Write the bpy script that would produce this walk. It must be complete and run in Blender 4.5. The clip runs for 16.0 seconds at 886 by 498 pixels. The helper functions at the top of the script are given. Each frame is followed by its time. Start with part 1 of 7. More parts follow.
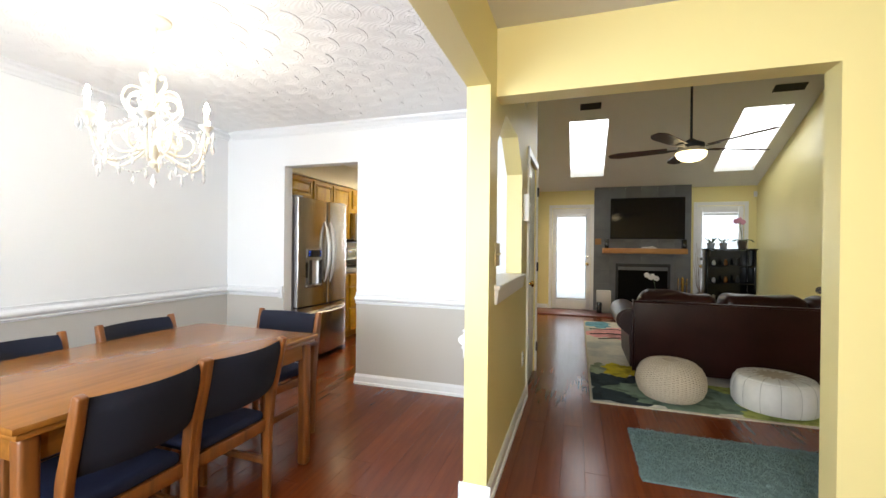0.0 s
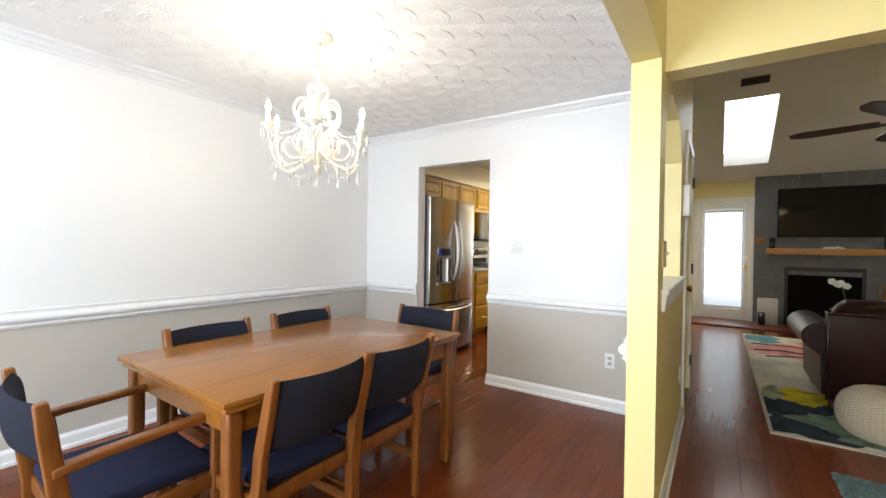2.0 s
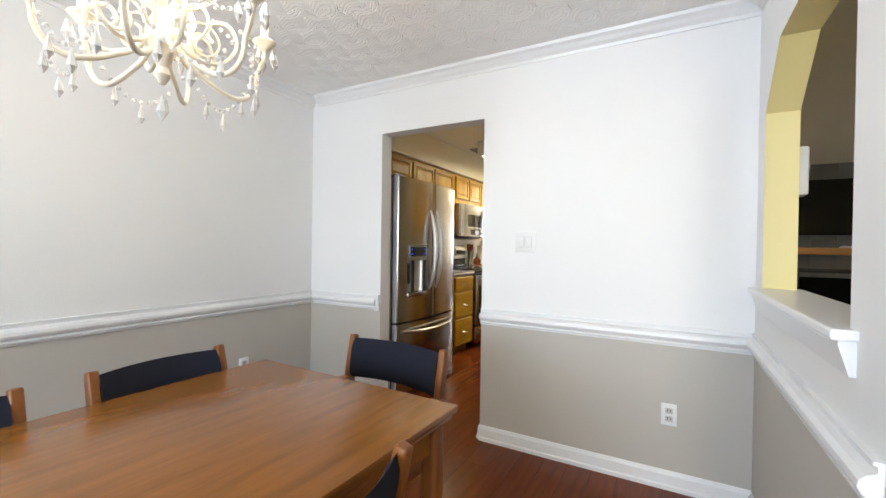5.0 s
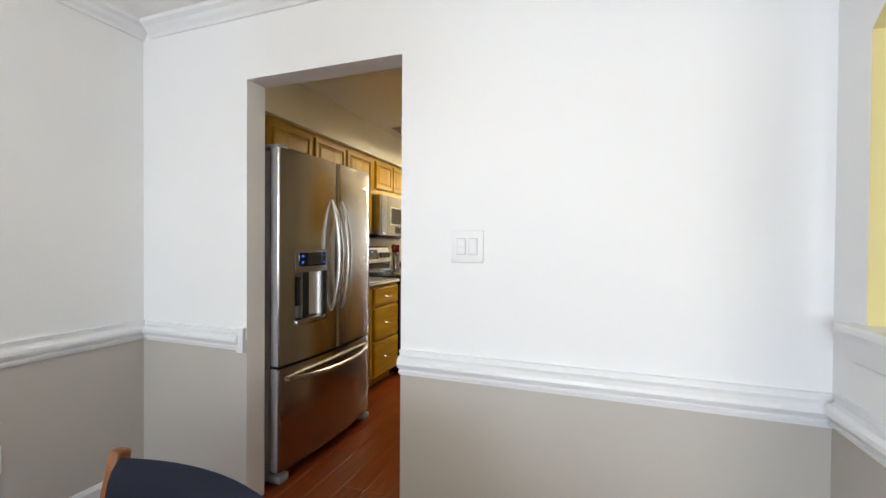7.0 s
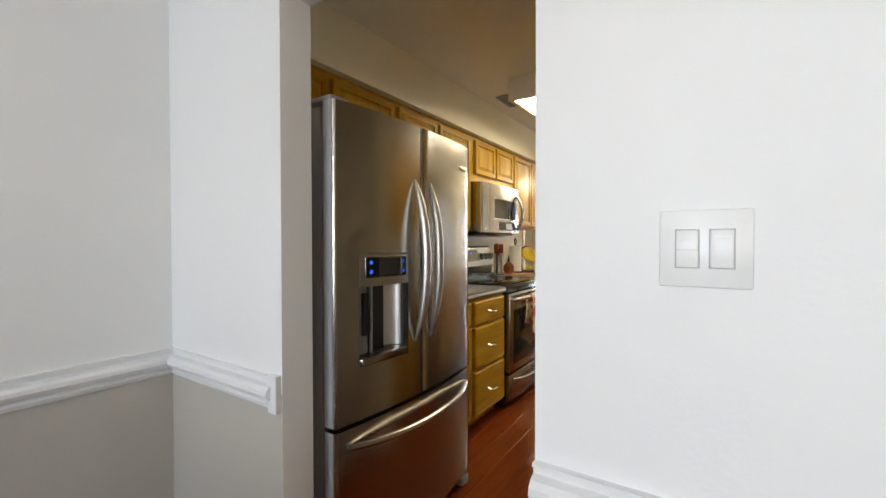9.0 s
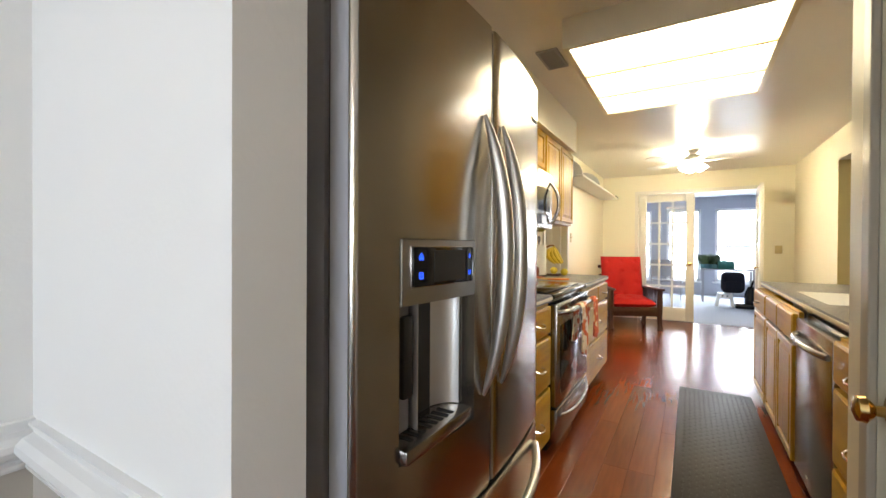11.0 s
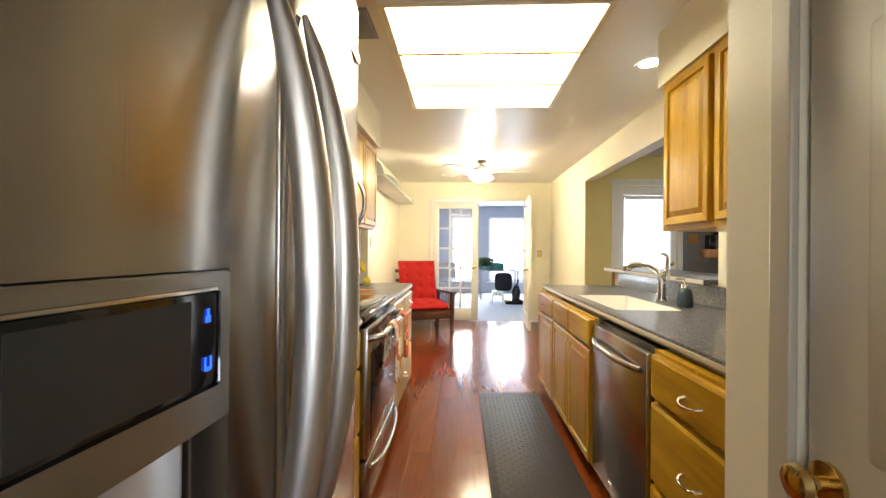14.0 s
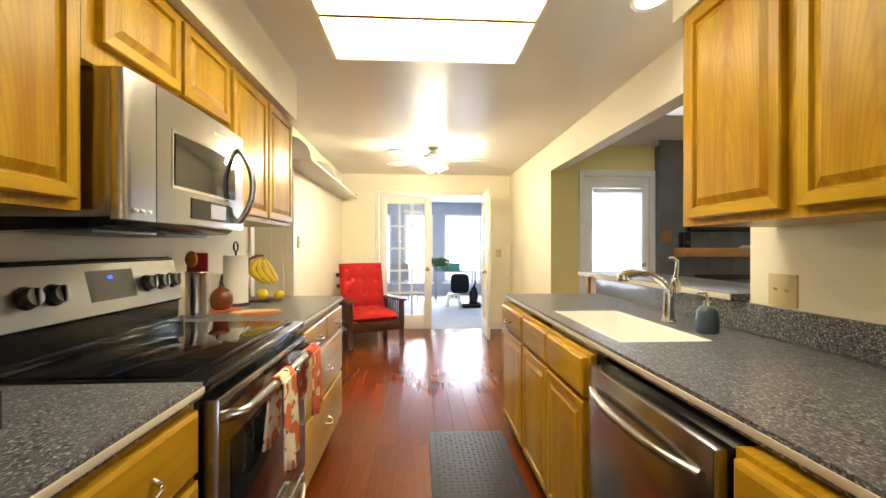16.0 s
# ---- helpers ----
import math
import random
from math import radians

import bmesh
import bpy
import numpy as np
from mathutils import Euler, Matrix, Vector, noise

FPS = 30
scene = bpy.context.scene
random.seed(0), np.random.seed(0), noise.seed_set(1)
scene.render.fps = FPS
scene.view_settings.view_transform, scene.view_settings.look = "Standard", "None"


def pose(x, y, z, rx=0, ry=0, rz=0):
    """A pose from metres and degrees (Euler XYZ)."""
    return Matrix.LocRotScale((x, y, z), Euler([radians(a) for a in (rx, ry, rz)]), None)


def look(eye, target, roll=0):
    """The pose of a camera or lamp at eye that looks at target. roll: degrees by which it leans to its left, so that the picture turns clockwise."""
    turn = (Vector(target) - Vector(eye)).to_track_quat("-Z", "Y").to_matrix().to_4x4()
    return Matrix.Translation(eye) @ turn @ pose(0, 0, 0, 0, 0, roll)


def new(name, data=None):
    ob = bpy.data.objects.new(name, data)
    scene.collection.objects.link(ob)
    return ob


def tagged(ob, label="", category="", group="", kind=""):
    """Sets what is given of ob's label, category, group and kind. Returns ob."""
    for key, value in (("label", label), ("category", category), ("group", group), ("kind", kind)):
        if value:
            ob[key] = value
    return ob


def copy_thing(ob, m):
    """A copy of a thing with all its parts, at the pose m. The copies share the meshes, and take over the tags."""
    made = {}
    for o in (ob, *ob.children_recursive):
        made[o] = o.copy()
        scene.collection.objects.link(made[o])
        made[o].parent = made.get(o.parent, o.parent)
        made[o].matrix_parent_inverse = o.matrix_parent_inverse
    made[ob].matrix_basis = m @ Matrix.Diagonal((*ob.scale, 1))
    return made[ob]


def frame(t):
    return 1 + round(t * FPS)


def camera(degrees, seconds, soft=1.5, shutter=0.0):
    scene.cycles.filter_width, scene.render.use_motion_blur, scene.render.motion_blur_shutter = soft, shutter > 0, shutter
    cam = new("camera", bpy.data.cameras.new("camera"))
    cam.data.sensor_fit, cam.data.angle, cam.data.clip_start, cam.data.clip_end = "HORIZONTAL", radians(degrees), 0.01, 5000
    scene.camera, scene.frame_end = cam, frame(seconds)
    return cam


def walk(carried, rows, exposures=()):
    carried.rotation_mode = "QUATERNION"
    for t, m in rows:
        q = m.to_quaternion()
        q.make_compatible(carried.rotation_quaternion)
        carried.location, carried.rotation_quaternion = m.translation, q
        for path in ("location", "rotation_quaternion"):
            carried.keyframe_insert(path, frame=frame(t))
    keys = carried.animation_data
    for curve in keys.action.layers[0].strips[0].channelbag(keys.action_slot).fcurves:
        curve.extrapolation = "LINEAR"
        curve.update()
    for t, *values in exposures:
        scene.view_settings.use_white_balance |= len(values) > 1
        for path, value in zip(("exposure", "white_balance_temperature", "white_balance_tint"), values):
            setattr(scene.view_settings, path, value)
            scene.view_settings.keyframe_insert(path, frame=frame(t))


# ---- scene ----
PATH = [
    (0, (0.333, 0.29, 1.235), (-0.287, 2.191, 1.227), 0.6),
    (0.5, (0.32, 0.292, 1.234), (-0.441, 2.141, 1.225), 0.6),
    (1, (0.291, 0.291, 1.236), (-0.61, 2.077, 1.225), 0.7),
    (1.5, (0.223, 0.305, 1.232), (-0.799, 2.025, 1.218), 0.8),
    (2, (0.136, 0.31, 1.225), (-0.973, 1.974, 1.208), 0.8),
    (2.5, (0.044, 0.358, 1.217), (-1.133, 1.975, 1.201), 0.8),
    (3, (-0.108, 0.473, 1.232), (-1.349, 2.041, 1.2), 1.1),
    (5.5, (-0.604, 1.443, 1.203), (-1.457, 3.252, 1.196), 0.9),
    (6, (-0.689, 1.668, 1.226), (-1.431, 3.526, 1.221), 0.9),
    (6.5, (-0.766, 1.898, 1.253), (-1.46, 3.773, 1.224), 0.5),
    (7, (-0.846, 2.094, 1.242), (-1.522, 3.976, 1.219), 0.4),
    (7.5, (-0.934, 2.302, 1.248), (-1.622, 4.18, 1.218), 0.5),
    (8, (-1.032, 2.503, 1.254), (-1.833, 4.336, 1.216), 0.3),
    (8.5, (-1.152, 2.672, 1.252), (-2.098, 4.433, 1.216), 0.1),
    (9, (-1.274, 2.824, 1.244), (-2.369, 4.498, 1.214), -0.1),
    (11.5, (-1.968, 3.383, 1.19), (-2.93, 5.137, 1.189), 0.7),
    (12, (-2.004, 3.461, 1.196), (-2.791, 5.3, 1.199), 0.7),
    (12.5, (-2.044, 3.542, 1.198), (-2.638, 5.452, 1.204), 0.6),
    (13, (-2.066, 3.612, 1.201), (-2.494, 5.565, 1.207), 0.6),
    (13.5, (-2.084, 3.69, 1.214), (-2.343, 5.673, 1.219), 0.6),
    (14, (-2.107, 3.801, 1.224), (-2.198, 5.799, 1.227), 0.5),
    (14.5, (-2.103, 3.914, 1.23), (-2.034, 5.913, 1.235), 0.2),
    (15, (-2.069, 4.091, 1.227), (-1.963, 6.088, 1.232), 0.1),
    (15.5, (-2.034, 4.311, 1.243), (-1.921, 6.308, 1.243), 0.0),
    (16, (-2.016, 4.563, 1.252), (-1.9, 6.559, 1.248), 0.0),
]
cam = camera(94.1, 16.0)
walk(cam, [(t, look(eye, target, roll)) for t, eye, target, roll in PATH],
     exposures=[(0.0, 0.5), (3.0, 0.17), (5.5, 0.1), (7.0, 0.04), (9.0, -0.12), (11.5, 0.17), (13.0, 0.36), (16.0, 0.36)])

# ---- world, sun, large lights ----
world = bpy.data.worlds.new("sky")
scene.world = world
world.use_nodes = True
wn = world.node_tree
sky = wn.nodes.new("ShaderNodeTexSky")
sky.sky_type, sky.sun_disc = "NISHITA", False
sky.sun_elevation, sky.sun_rotation = radians(48), radians(20)
wn.nodes["Background"].inputs[1].default_value = 0.15
wn.links.new(sky.outputs[0], wn.nodes["Background"].inputs[0])


def lamp(name, kind, m, energy, color=(1, 1, 1), size=0.1, size_y=None, angle=None):
    d = bpy.data.lights.new(name, kind)
    d.energy, d.color = energy, color
    if kind == "AREA":
        d.size = size
        if size_y:
            d.shape, d.size_y = "RECTANGLE", size_y
    elif kind == "SUN":
        d.angle = angle
    else:
        d.shadow_soft_size = size
    ob = new(name, d)
    ob.matrix_world = m
    return ob


lamp("sun", "SUN", look((0, 0, 0), (-0.25, -0.62, -0.74)), 1.5, (1, 0.95, 0.88), angle=radians(12))
# daylight in the openings of the front and back windows
lamp("front_window_daylight", "AREA", look((-1.2, -1.52, 1.35), (-0.9, 2, 1.3)), 125, (0.72, 0.845, 1), 1.9, 1.3)
lamp("entry_daylight", "AREA", look((0.47, -1.93, 1.7), (0.5, 2, 2.05)), 66, (1, 0.96, 0.88), 0.8, 1.1)
lamp("sunroom_daylight", "AREA", look((-1.6, 15.9, 1.5), (-1.6, 10, 1.1)), 350, (0.84, 0.92, 1), 3.4, 1.8)
lamp("patio_daylight", "AREA", look((0.2, 9.3, 1.15), (0.2, 8, 1.1)), 7, (0.9, 0.95, 1), 0.55, 1.6)
lamp("patio_daylight", "AREA", look((2.8, 9.3, 1.15), (2.8, 8, 1.1)), 7, (0.9, 0.95, 1), 0.55, 1.6)

# ---- materials ----


def mat(name, color, rough=0.5, metal=0.0, grain=0.04, scale=8.0, bump=0.0, bump_scale=60.0, stretch=(1, 1, 1), rand=0.0, spec=0.5, coat=0.0):
    m = bpy.data.materials.new(name)
    m.use_nodes = True
    nt = m.node_tree
    n, l = nt.nodes, nt.links
    b = n["Principled BSDF"]
    b.inputs["Metallic"].default_value = metal
    b.inputs["Specular IOR Level"].default_value = spec
    b.inputs["Coat Weight"].default_value = coat
    b.inputs["Coat Roughness"].default_value = 0.12
    tc = n.new("ShaderNodeTexCoord")
    mp = n.new("ShaderNodeMapping")
    mp.inputs["Scale"].default_value = stretch
    l.new(tc.outputs["Object"], mp.inputs[0])
    if rand:
        oi0 = n.new("ShaderNodeObjectInfo")
        sh = n.new("ShaderNodeMath")
        sh.operation = "MULTIPLY"
        sh.inputs[1].default_value = 57.0
        l.new(oi0.outputs["Random"], sh.inputs[0])
        l.new(sh.outputs[0], mp.inputs["Location"])
    big = n.new("ShaderNodeTexNoise")
    big.inputs["Scale"].default_value = scale
    big.inputs["Detail"].default_value = 6
    l.new(mp.outputs[0], big.inputs["Vector"])
    hsv = n.new("ShaderNodeHueSaturation")
    hsv.inputs["Color"].default_value = (*color, 1)
    mr = n.new("ShaderNodeMapRange")
    mr.inputs["To Min"].default_value, mr.inputs["To Max"].default_value = 1 - grain * 2, 1 + grain * 2
    l.new(big.outputs["Fac"], mr.inputs["Value"])
    last = mr.outputs[0]
    if rand:
        oi = n.new("ShaderNodeObjectInfo")
        geo = n.new("ShaderNodeNewGeometry")
        add = n.new("ShaderNodeMath")
        add.operation = "ADD"
        l.new(oi.outputs["Random"], add.inputs[0])
        l.new(geo.outputs["Random Per Island"], add.inputs[1])
        fr = n.new("ShaderNodeMath")
        fr.operation = "FRACT"
        l.new(add.outputs[0], fr.inputs[0])
        m2 = n.new("ShaderNodeMapRange")
        m2.inputs["To Min"].default_value, m2.inputs["To Max"].default_value = 1 - rand, 1 + rand
        l.new(fr.outputs[0], m2.inputs["Value"])
        mu = n.new("ShaderNodeMath")
        mu.operation = "MULTIPLY"
        l.new(last, mu.inputs[0])
        l.new(m2.outputs[0], mu.inputs[1])
        last = mu.outputs[0]
    l.new(last, hsv.inputs["Value"])
    l.new(hsv.outputs[0], b.inputs["Base Color"])
    r2 = n.new("ShaderNodeMapRange")
    r2.inputs["To Min"].default_value, r2.inputs["To Max"].default_value = rough * 0.85, min(1, rough * 1.15)
    l.new(big.outputs["Fac"], r2.inputs["Value"])
    l.new(r2.outputs[0], b.inputs["Roughness"])
    if bump:
        fine = n.new("ShaderNodeTexNoise")
        fine.inputs["Scale"].default_value = bump_scale
        fine.inputs["Detail"].default_value = 4
        l.new(mp.outputs[0], fine.inputs["Vector"])
        bp = n.new("ShaderNodeBump")
        bp.inputs["Strength"].default_value = bump
        bp.inputs["Distance"].default_value = 0.004
        l.new(fine.outputs["Fac"], bp.inputs["Height"])
        l.new(bp.outputs[0], b.inputs["Normal"])
    return m


def two_tone(m, color2, scale, lo=0.45, hi=0.55, detail=2.0, stretch=None, kind="NOISE"):
    """Mixes a second colour into a material by a noise or wave mask."""
    nt = m.node_tree
    n, l = nt.nodes, nt.links
    b = n["Principled BSDF"]
    old = b.inputs["Base Color"].links[0].from_socket
    tc = n.new("ShaderNodeTexCoord")
    mp = n.new("ShaderNodeMapping")
    if stretch:
        mp.inputs["Scale"].default_value = stretch
    l.new(tc.outputs["Object"], mp.inputs[0])
    if kind == "WAVE":
        t = n.new("ShaderNodeTexWave")
        t.inputs["Distortion"].default_value = 6
        t.inputs["Detail Scale"].default_value = 1.2
    elif kind == "VORONOI":
        t = n.new("ShaderNodeTexVoronoi")
    else:
        t = n.new("ShaderNodeTexNoise")
        t.inputs["Detail"].default_value = detail
    t.inputs["Scale"].default_value = scale
    l.new(mp.outputs[0], t.inputs["Vector"])
    mr = n.new("ShaderNodeMapRange")
    mr.inputs["From Min"].default_value, mr.inputs["From Max"].default_value = lo, hi
    l.new(t.outputs[0], mr.inputs["Value"])
    mx = n.new("ShaderNodeMixRGB")
    mx.inputs[2].default_value = (*color2, 1)
    l.new(mr.outputs[0], mx.inputs[0])
    l.new(old, mx.inputs[1])
    l.new(mx.outputs[0], b.inputs["Base Color"])
    return m


def cathedral(m, color2, amount=0.6):
    """Arched growth lines up the middle of each board or panel."""
    nt = m.node_tree
    n, l = nt.nodes, nt.links
    b = n["Principled BSDF"]
    old = b.inputs["Base Color"].links[0].from_socket
    tc = n.new("ShaderNodeTexCoord")
    mp = n.new("ShaderNodeMapping")
    mp.inputs["Location"].default_value = (-3.4, 0, 0.25)
    mp.inputs["Scale"].default_value = (6.8, 0, 1.5)
    l.new(tc.outputs["Generated"], mp.inputs[0])
    w = n.new("ShaderNodeTexWave")
    w.wave_type, w.rings_direction = "RINGS", "Y"
    w.inputs["Scale"].default_value = 1.7
    w.inputs["Distortion"].default_value = 3.0
    w.inputs["Detail"].default_value = 3
    w.inputs["Detail Scale"].default_value = 1.4
    oi = n.new("ShaderNodeObjectInfo")
    ph = n.new("ShaderNodeMath")
    ph.operation = "MULTIPLY"
    ph.inputs[1].default_value = 40
    l.new(oi.outputs["Random"], ph.inputs[0])
    l.new(ph.outputs[0], w.inputs["Phase Offset"])
    l.new(mp.outputs[0], w.inputs["Vector"])
    mr = n.new("ShaderNodeMapRange")
    mr.inputs["From Min"].default_value, mr.inputs["From Max"].default_value = 0.55, 1.0
    mr.inputs["To Max"].default_value = amount
    l.new(w.outputs["Fac"], mr.inputs["Value"])
    mx = n.new("ShaderNodeMixRGB")
    mx.inputs[2].default_value = (*color2, 1)
    l.new(mr.outputs[0], mx.inputs[0])
    l.new(old, mx.inputs[1])
    l.new(mx.outputs[0], b.inputs["Base Color"])
    return m


def glow(name, color, strength):
    m = bpy.data.materials.new(name)
    m.use_nodes = True
    b = m.node_tree.nodes["Principled BSDF"]
    b.inputs["Base Color"].default_value = (*color, 1)
    b.inputs["Emission Color"].default_value = (*color, 1)
    b.inputs["Emission Strength"].default_value = strength
    b.inputs["Roughness"].default_value = 0.4
    return m


def clear(name, color=(1, 1, 1), rough=0.0, ior=1.45):
    m = bpy.data.materials.new(name)
    m.use_nodes = True
    b = m.node_tree.nodes["Principled BSDF"]
    b.inputs["Base Color"].default_value = (*color, 1)
    b.inputs["Transmission Weight"].default_value = 1
    b.inputs["Roughness"].default_value = rough
    b.inputs["IOR"].default_value = ior
    return m


WHITE = mat("white_wall_paint", (0.835, 0.833, 0.828), 0.55, grain=0.012, scale=1.5, bump=0.12, bump_scale=90)
GREIGE = mat("greige_wall_paint", (0.52, 0.49, 0.44), 0.5, grain=0.02, scale=1.5, bump=0.12, bump_scale=90)
YELLOW = mat("yellow_wall_paint", (0.79, 0.69, 0.32), 0.42, grain=0.02, scale=1.5, bump=0.12, bump_scale=90)
CREAM = mat("cream_kitchen_paint", (0.86, 0.81, 0.64), 0.45, grain=0.015, scale=2, bump=0.1, bump_scale=90)
TRIM = mat("white_gloss_trim", (0.8, 0.8, 0.8), 0.3, grain=0.012, scale=5, bump=0.04, bump_scale=40)
DOORPAINT = mat("cream_door_paint", (0.78, 0.75, 0.67), 0.35, grain=0.015, scale=3, bump=0.08, bump_scale=70, stretch=(1, 1, 0.1))
# door paint for the pantry, its warm shade darkened into the colour
PANTRYSHADED = mat("shaded_pantry_door_paint", (0.53, 0.485, 0.39), 0.38, grain=0.015, scale=3, bump=0.08, bump_scale=70, stretch=(1, 1, 0.1))
FLATCEIL = mat("flat_ceiling_paint", (0.72, 0.71, 0.69), 0.7, grain=0.02, scale=3, bump=0.25, bump_scale=120)
PLANK = mat("cherry_floor_plank", (0.15, 0.03, 0.006), 0.19, grain=0.2, scale=5, bump=0.03, bump_scale=30, stretch=(9, 0.7, 1), rand=0.14, spec=0.24)
SUBFLOOR = mat("dark_subfloor", (0.07, 0.02, 0.008), 0.6, grain=0.1)
OAK = mat("honey_oak", (0.425, 0.238, 0.012), 0.3, grain=0.18, scale=7, bump=0.1, bump_scale=60, stretch=(6, 6, 0.5), spec=0.2)
two_tone(OAK, (0.36, 0.17, 0.007), 5, 0.46, 0.66, 5, (7, 7, 0.45))
two_tone(OAK, (0.52, 0.31, 0.02), 2.2, 0.5, 0.62, 3, (3, 3, 0.5))
cathedral(OAK, (0.29, 0.125, 0.006), 0.32)
OAKH = mat("honey_oak_across", (0.425, 0.238, 0.012), 0.3, grain=0.18, scale=7, bump=0.1, bump_scale=60, stretch=(0.5, 6, 6), spec=0.2)
two_tone(OAKH, (0.36, 0.17, 0.007), 5, 0.46, 0.66, 5, (0.45, 7, 7))
two_tone(OAKH, (0.52, 0.31, 0.02), 2.2, 0.5, 0.62, 3, (0.5, 3, 3))
TEAK = mat("oiled_teak", (0.285, 0.108, 0.018), 0.24, grain=0.14, scale=6, bump=0.04, bump_scale=50, stretch=(7, 0.7, 7), spec=0.35)
CHAIRWOOD = mat("teak_chair_wood", (0.215, 0.072, 0.013), 0.4, grain=0.14, scale=9, bump=0.04, bump_scale=60, stretch=(5, 5, 1))
two_tone(TEAK, (0.22, 0.078, 0.013), 3.0, 0.5, 0.76, 6, (9, 0.8, 9))
two_tone(CHAIRWOOD, (0.13, 0.042, 0.01), 4, 0.5, 0.7, 6, (9, 9, 0.8))
CHAIRWOODY = mat("teak_chair_wood_along", (0.215, 0.072, 0.013), 0.4, grain=0.14, scale=9, bump=0.04, bump_scale=60, stretch=(5, 1, 5))
two_tone(CHAIRWOODY, (0.13, 0.042, 0.01), 4, 0.5, 0.7, 6, (9, 0.8, 9))
SEATNAVY = mat("navy_seat_fabric", (0.014, 0.017, 0.042), 0.95, grain=0.12, scale=300, bump=0.5, bump_scale=700, spec=0.2)
NAVY = mat("charcoal_navy_fabric", (0.015, 0.0165, 0.027), 0.95, grain=0.12, scale=300, bump=0.5, bump_scale=700, spec=0.2)
STEEL = mat("brushed_stainless", (0.5, 0.47, 0.44), 0.24, 1.0, grain=0.03, scale=5, bump=0.02, bump_scale=20, stretch=(30, 30, 0.6))
FRIDGESTEEL = mat("satin_fridge_stainless", (0.44, 0.41, 0.37), 0.21, 1.0, grain=0.03, scale=5, bump=0.015, bump_scale=20, stretch=(30, 30, 0.6))
HANDLESTEEL = mat("satin_handle_stainless", (0.6, 0.58, 0.55), 0.4, 1.0, grain=0.03, scale=5)
SHIELDSTEEL = mat("pale_shield_steel", (0.72, 0.7, 0.68), 0.42, 0.85, grain=0.03, scale=5)
MATTSTEEL = mat("matt_panel_stainless", (0.38, 0.36, 0.33), 0.36, 1.0, grain=0.03, scale=5)
DARKSTEEL = mat("dull_stove_stainless", (0.25, 0.245, 0.24), 0.3, 1.0, grain=0.04, scale=5, stretch=(0.6, 30, 30))
STEELH = mat("brushed_stainless_across", (0.36, 0.335, 0.31), 0.24, 1.0, grain=0.03, scale=5, bump=0.02, bump_scale=20, stretch=(0.6, 30, 30))
GREYPLASTIC = mat("grey_appliance_side", (0.33, 0.33, 0.35), 0.45, grain=0.04, scale=20, bump=0.1, bump_scale=300)
FRIDGESIDE = mat("grey_fridge_side_paint", (0.38, 0.38, 0.41), 0.4, grain=0.03, scale=20, bump=0.08, bump_scale=300)
CHROME = mat("polished_nickel", (0.75, 0.73, 0.7), 0.12, 1.0, grain=0.02)
BRASS = mat("polished_brass", (0.7, 0.5, 0.2), 0.16, 1.0, grain=0.05)
BLACKGLASS = mat("black_ceramic_glass", (0.008, 0.008, 0.009), 0.06, grain=0.02)
BLACK = mat("black_enamel", (0.008, 0.008, 0.009), 0.16, grain=0.05, spec=0.35)
MATTBLACK = mat("matt_black_metal", (0.02, 0.019, 0.018), 0.5, grain=0.08, scale=20)
GRANITE = mat("grey_speckled_laminate", (0.1, 0.1, 0.115), 0.3, grain=0.12, scale=40)
two_tone(GRANITE, (0.43, 0.42, 0.43), 205, 0.53, 0.64, 3, (1, 0.6, 1))
two_tone(GRANITE, (0.016, 0.016, 0.02), 170, 0.53, 0.63, 3, (1, 0.6, 1))
CREAMEDGE = mat("cream_laminate_edge", (0.6, 0.54, 0.42), 0.4)
SINKWHITE = mat("white_sink_enamel", (0.85, 0.83, 0.78), 0.18, grain=0.01)
LEATHER = mat("dark_brown_leather", (0.018, 0.0038, 0.0025), 0.33, grain=0.3, scale=5, bump=0.3, bump_scale=60, spec=0.28)
STONE = mat("grey_slate_tile", (0.13, 0.135, 0.14), 0.55, grain=0.2, scale=4, bump=0.3, bump_scale=35, rand=0.12)
PINE = mat("rough_pine_mantel", (0.42, 0.2, 0.06), 0.5, grain=0.14, scale=6, bump=0.25, bump_scale=30, stretch=(0.7, 6, 6))
SCREEN = mat("tv_screen_glass", (0.006, 0.006, 0.008), 0.08, grain=0.02)
REDCLOTH = mat("red_corduroy", (0.4, 0.014, 0.013), 0.85, grain=0.1, scale=60, bump=0.4, bump_scale=200, spec=0.25)
DARKWOOD = mat("dark_walnut_wood", (0.05, 0.018, 0.009), 0.35, grain=0.2, scale=10, stretch=(4, 4, 1))
RUBBER = mat("grey_rubber_mat", (0.045, 0.04, 0.042), 0.5, grain=0.08, scale=12, spec=0.08)
TEALPILE = mat("teal_shag_pile", (0.15, 0.215, 0.21), 0.95, grain=0.25, scale=40, bump=0.8, bump_scale=200, spec=0.1)
KNIT = mat("beige_knit_cotton", (0.46, 0.39, 0.29), 0.9, grain=0.1, scale=60, bump=0.3, bump_scale=150, spec=0.2)
WHITELEATHER = mat("white_stitched_leather", (0.74, 0.71, 0.65), 0.42, grain=0.05, scale=20, bump=0.1, bump_scale=80)
CARPET = mat("grey_blue_carpet", (0.42, 0.45, 0.52), 0.95, grain=0.08, scale=120, bump=0.3, bump_scale=300)
SUNROOMPAINT = mat("grey_sunroom_paint", (0.42, 0.44, 0.5), 0.6, grain=0.02)
LIGHTPANEL = glow("fluorescent_diffuser", (1.0, 0.905, 0.64), 8.8)
BULB = glow("warm_bulb_glass", (1.0, 0.92, 0.77), 260)
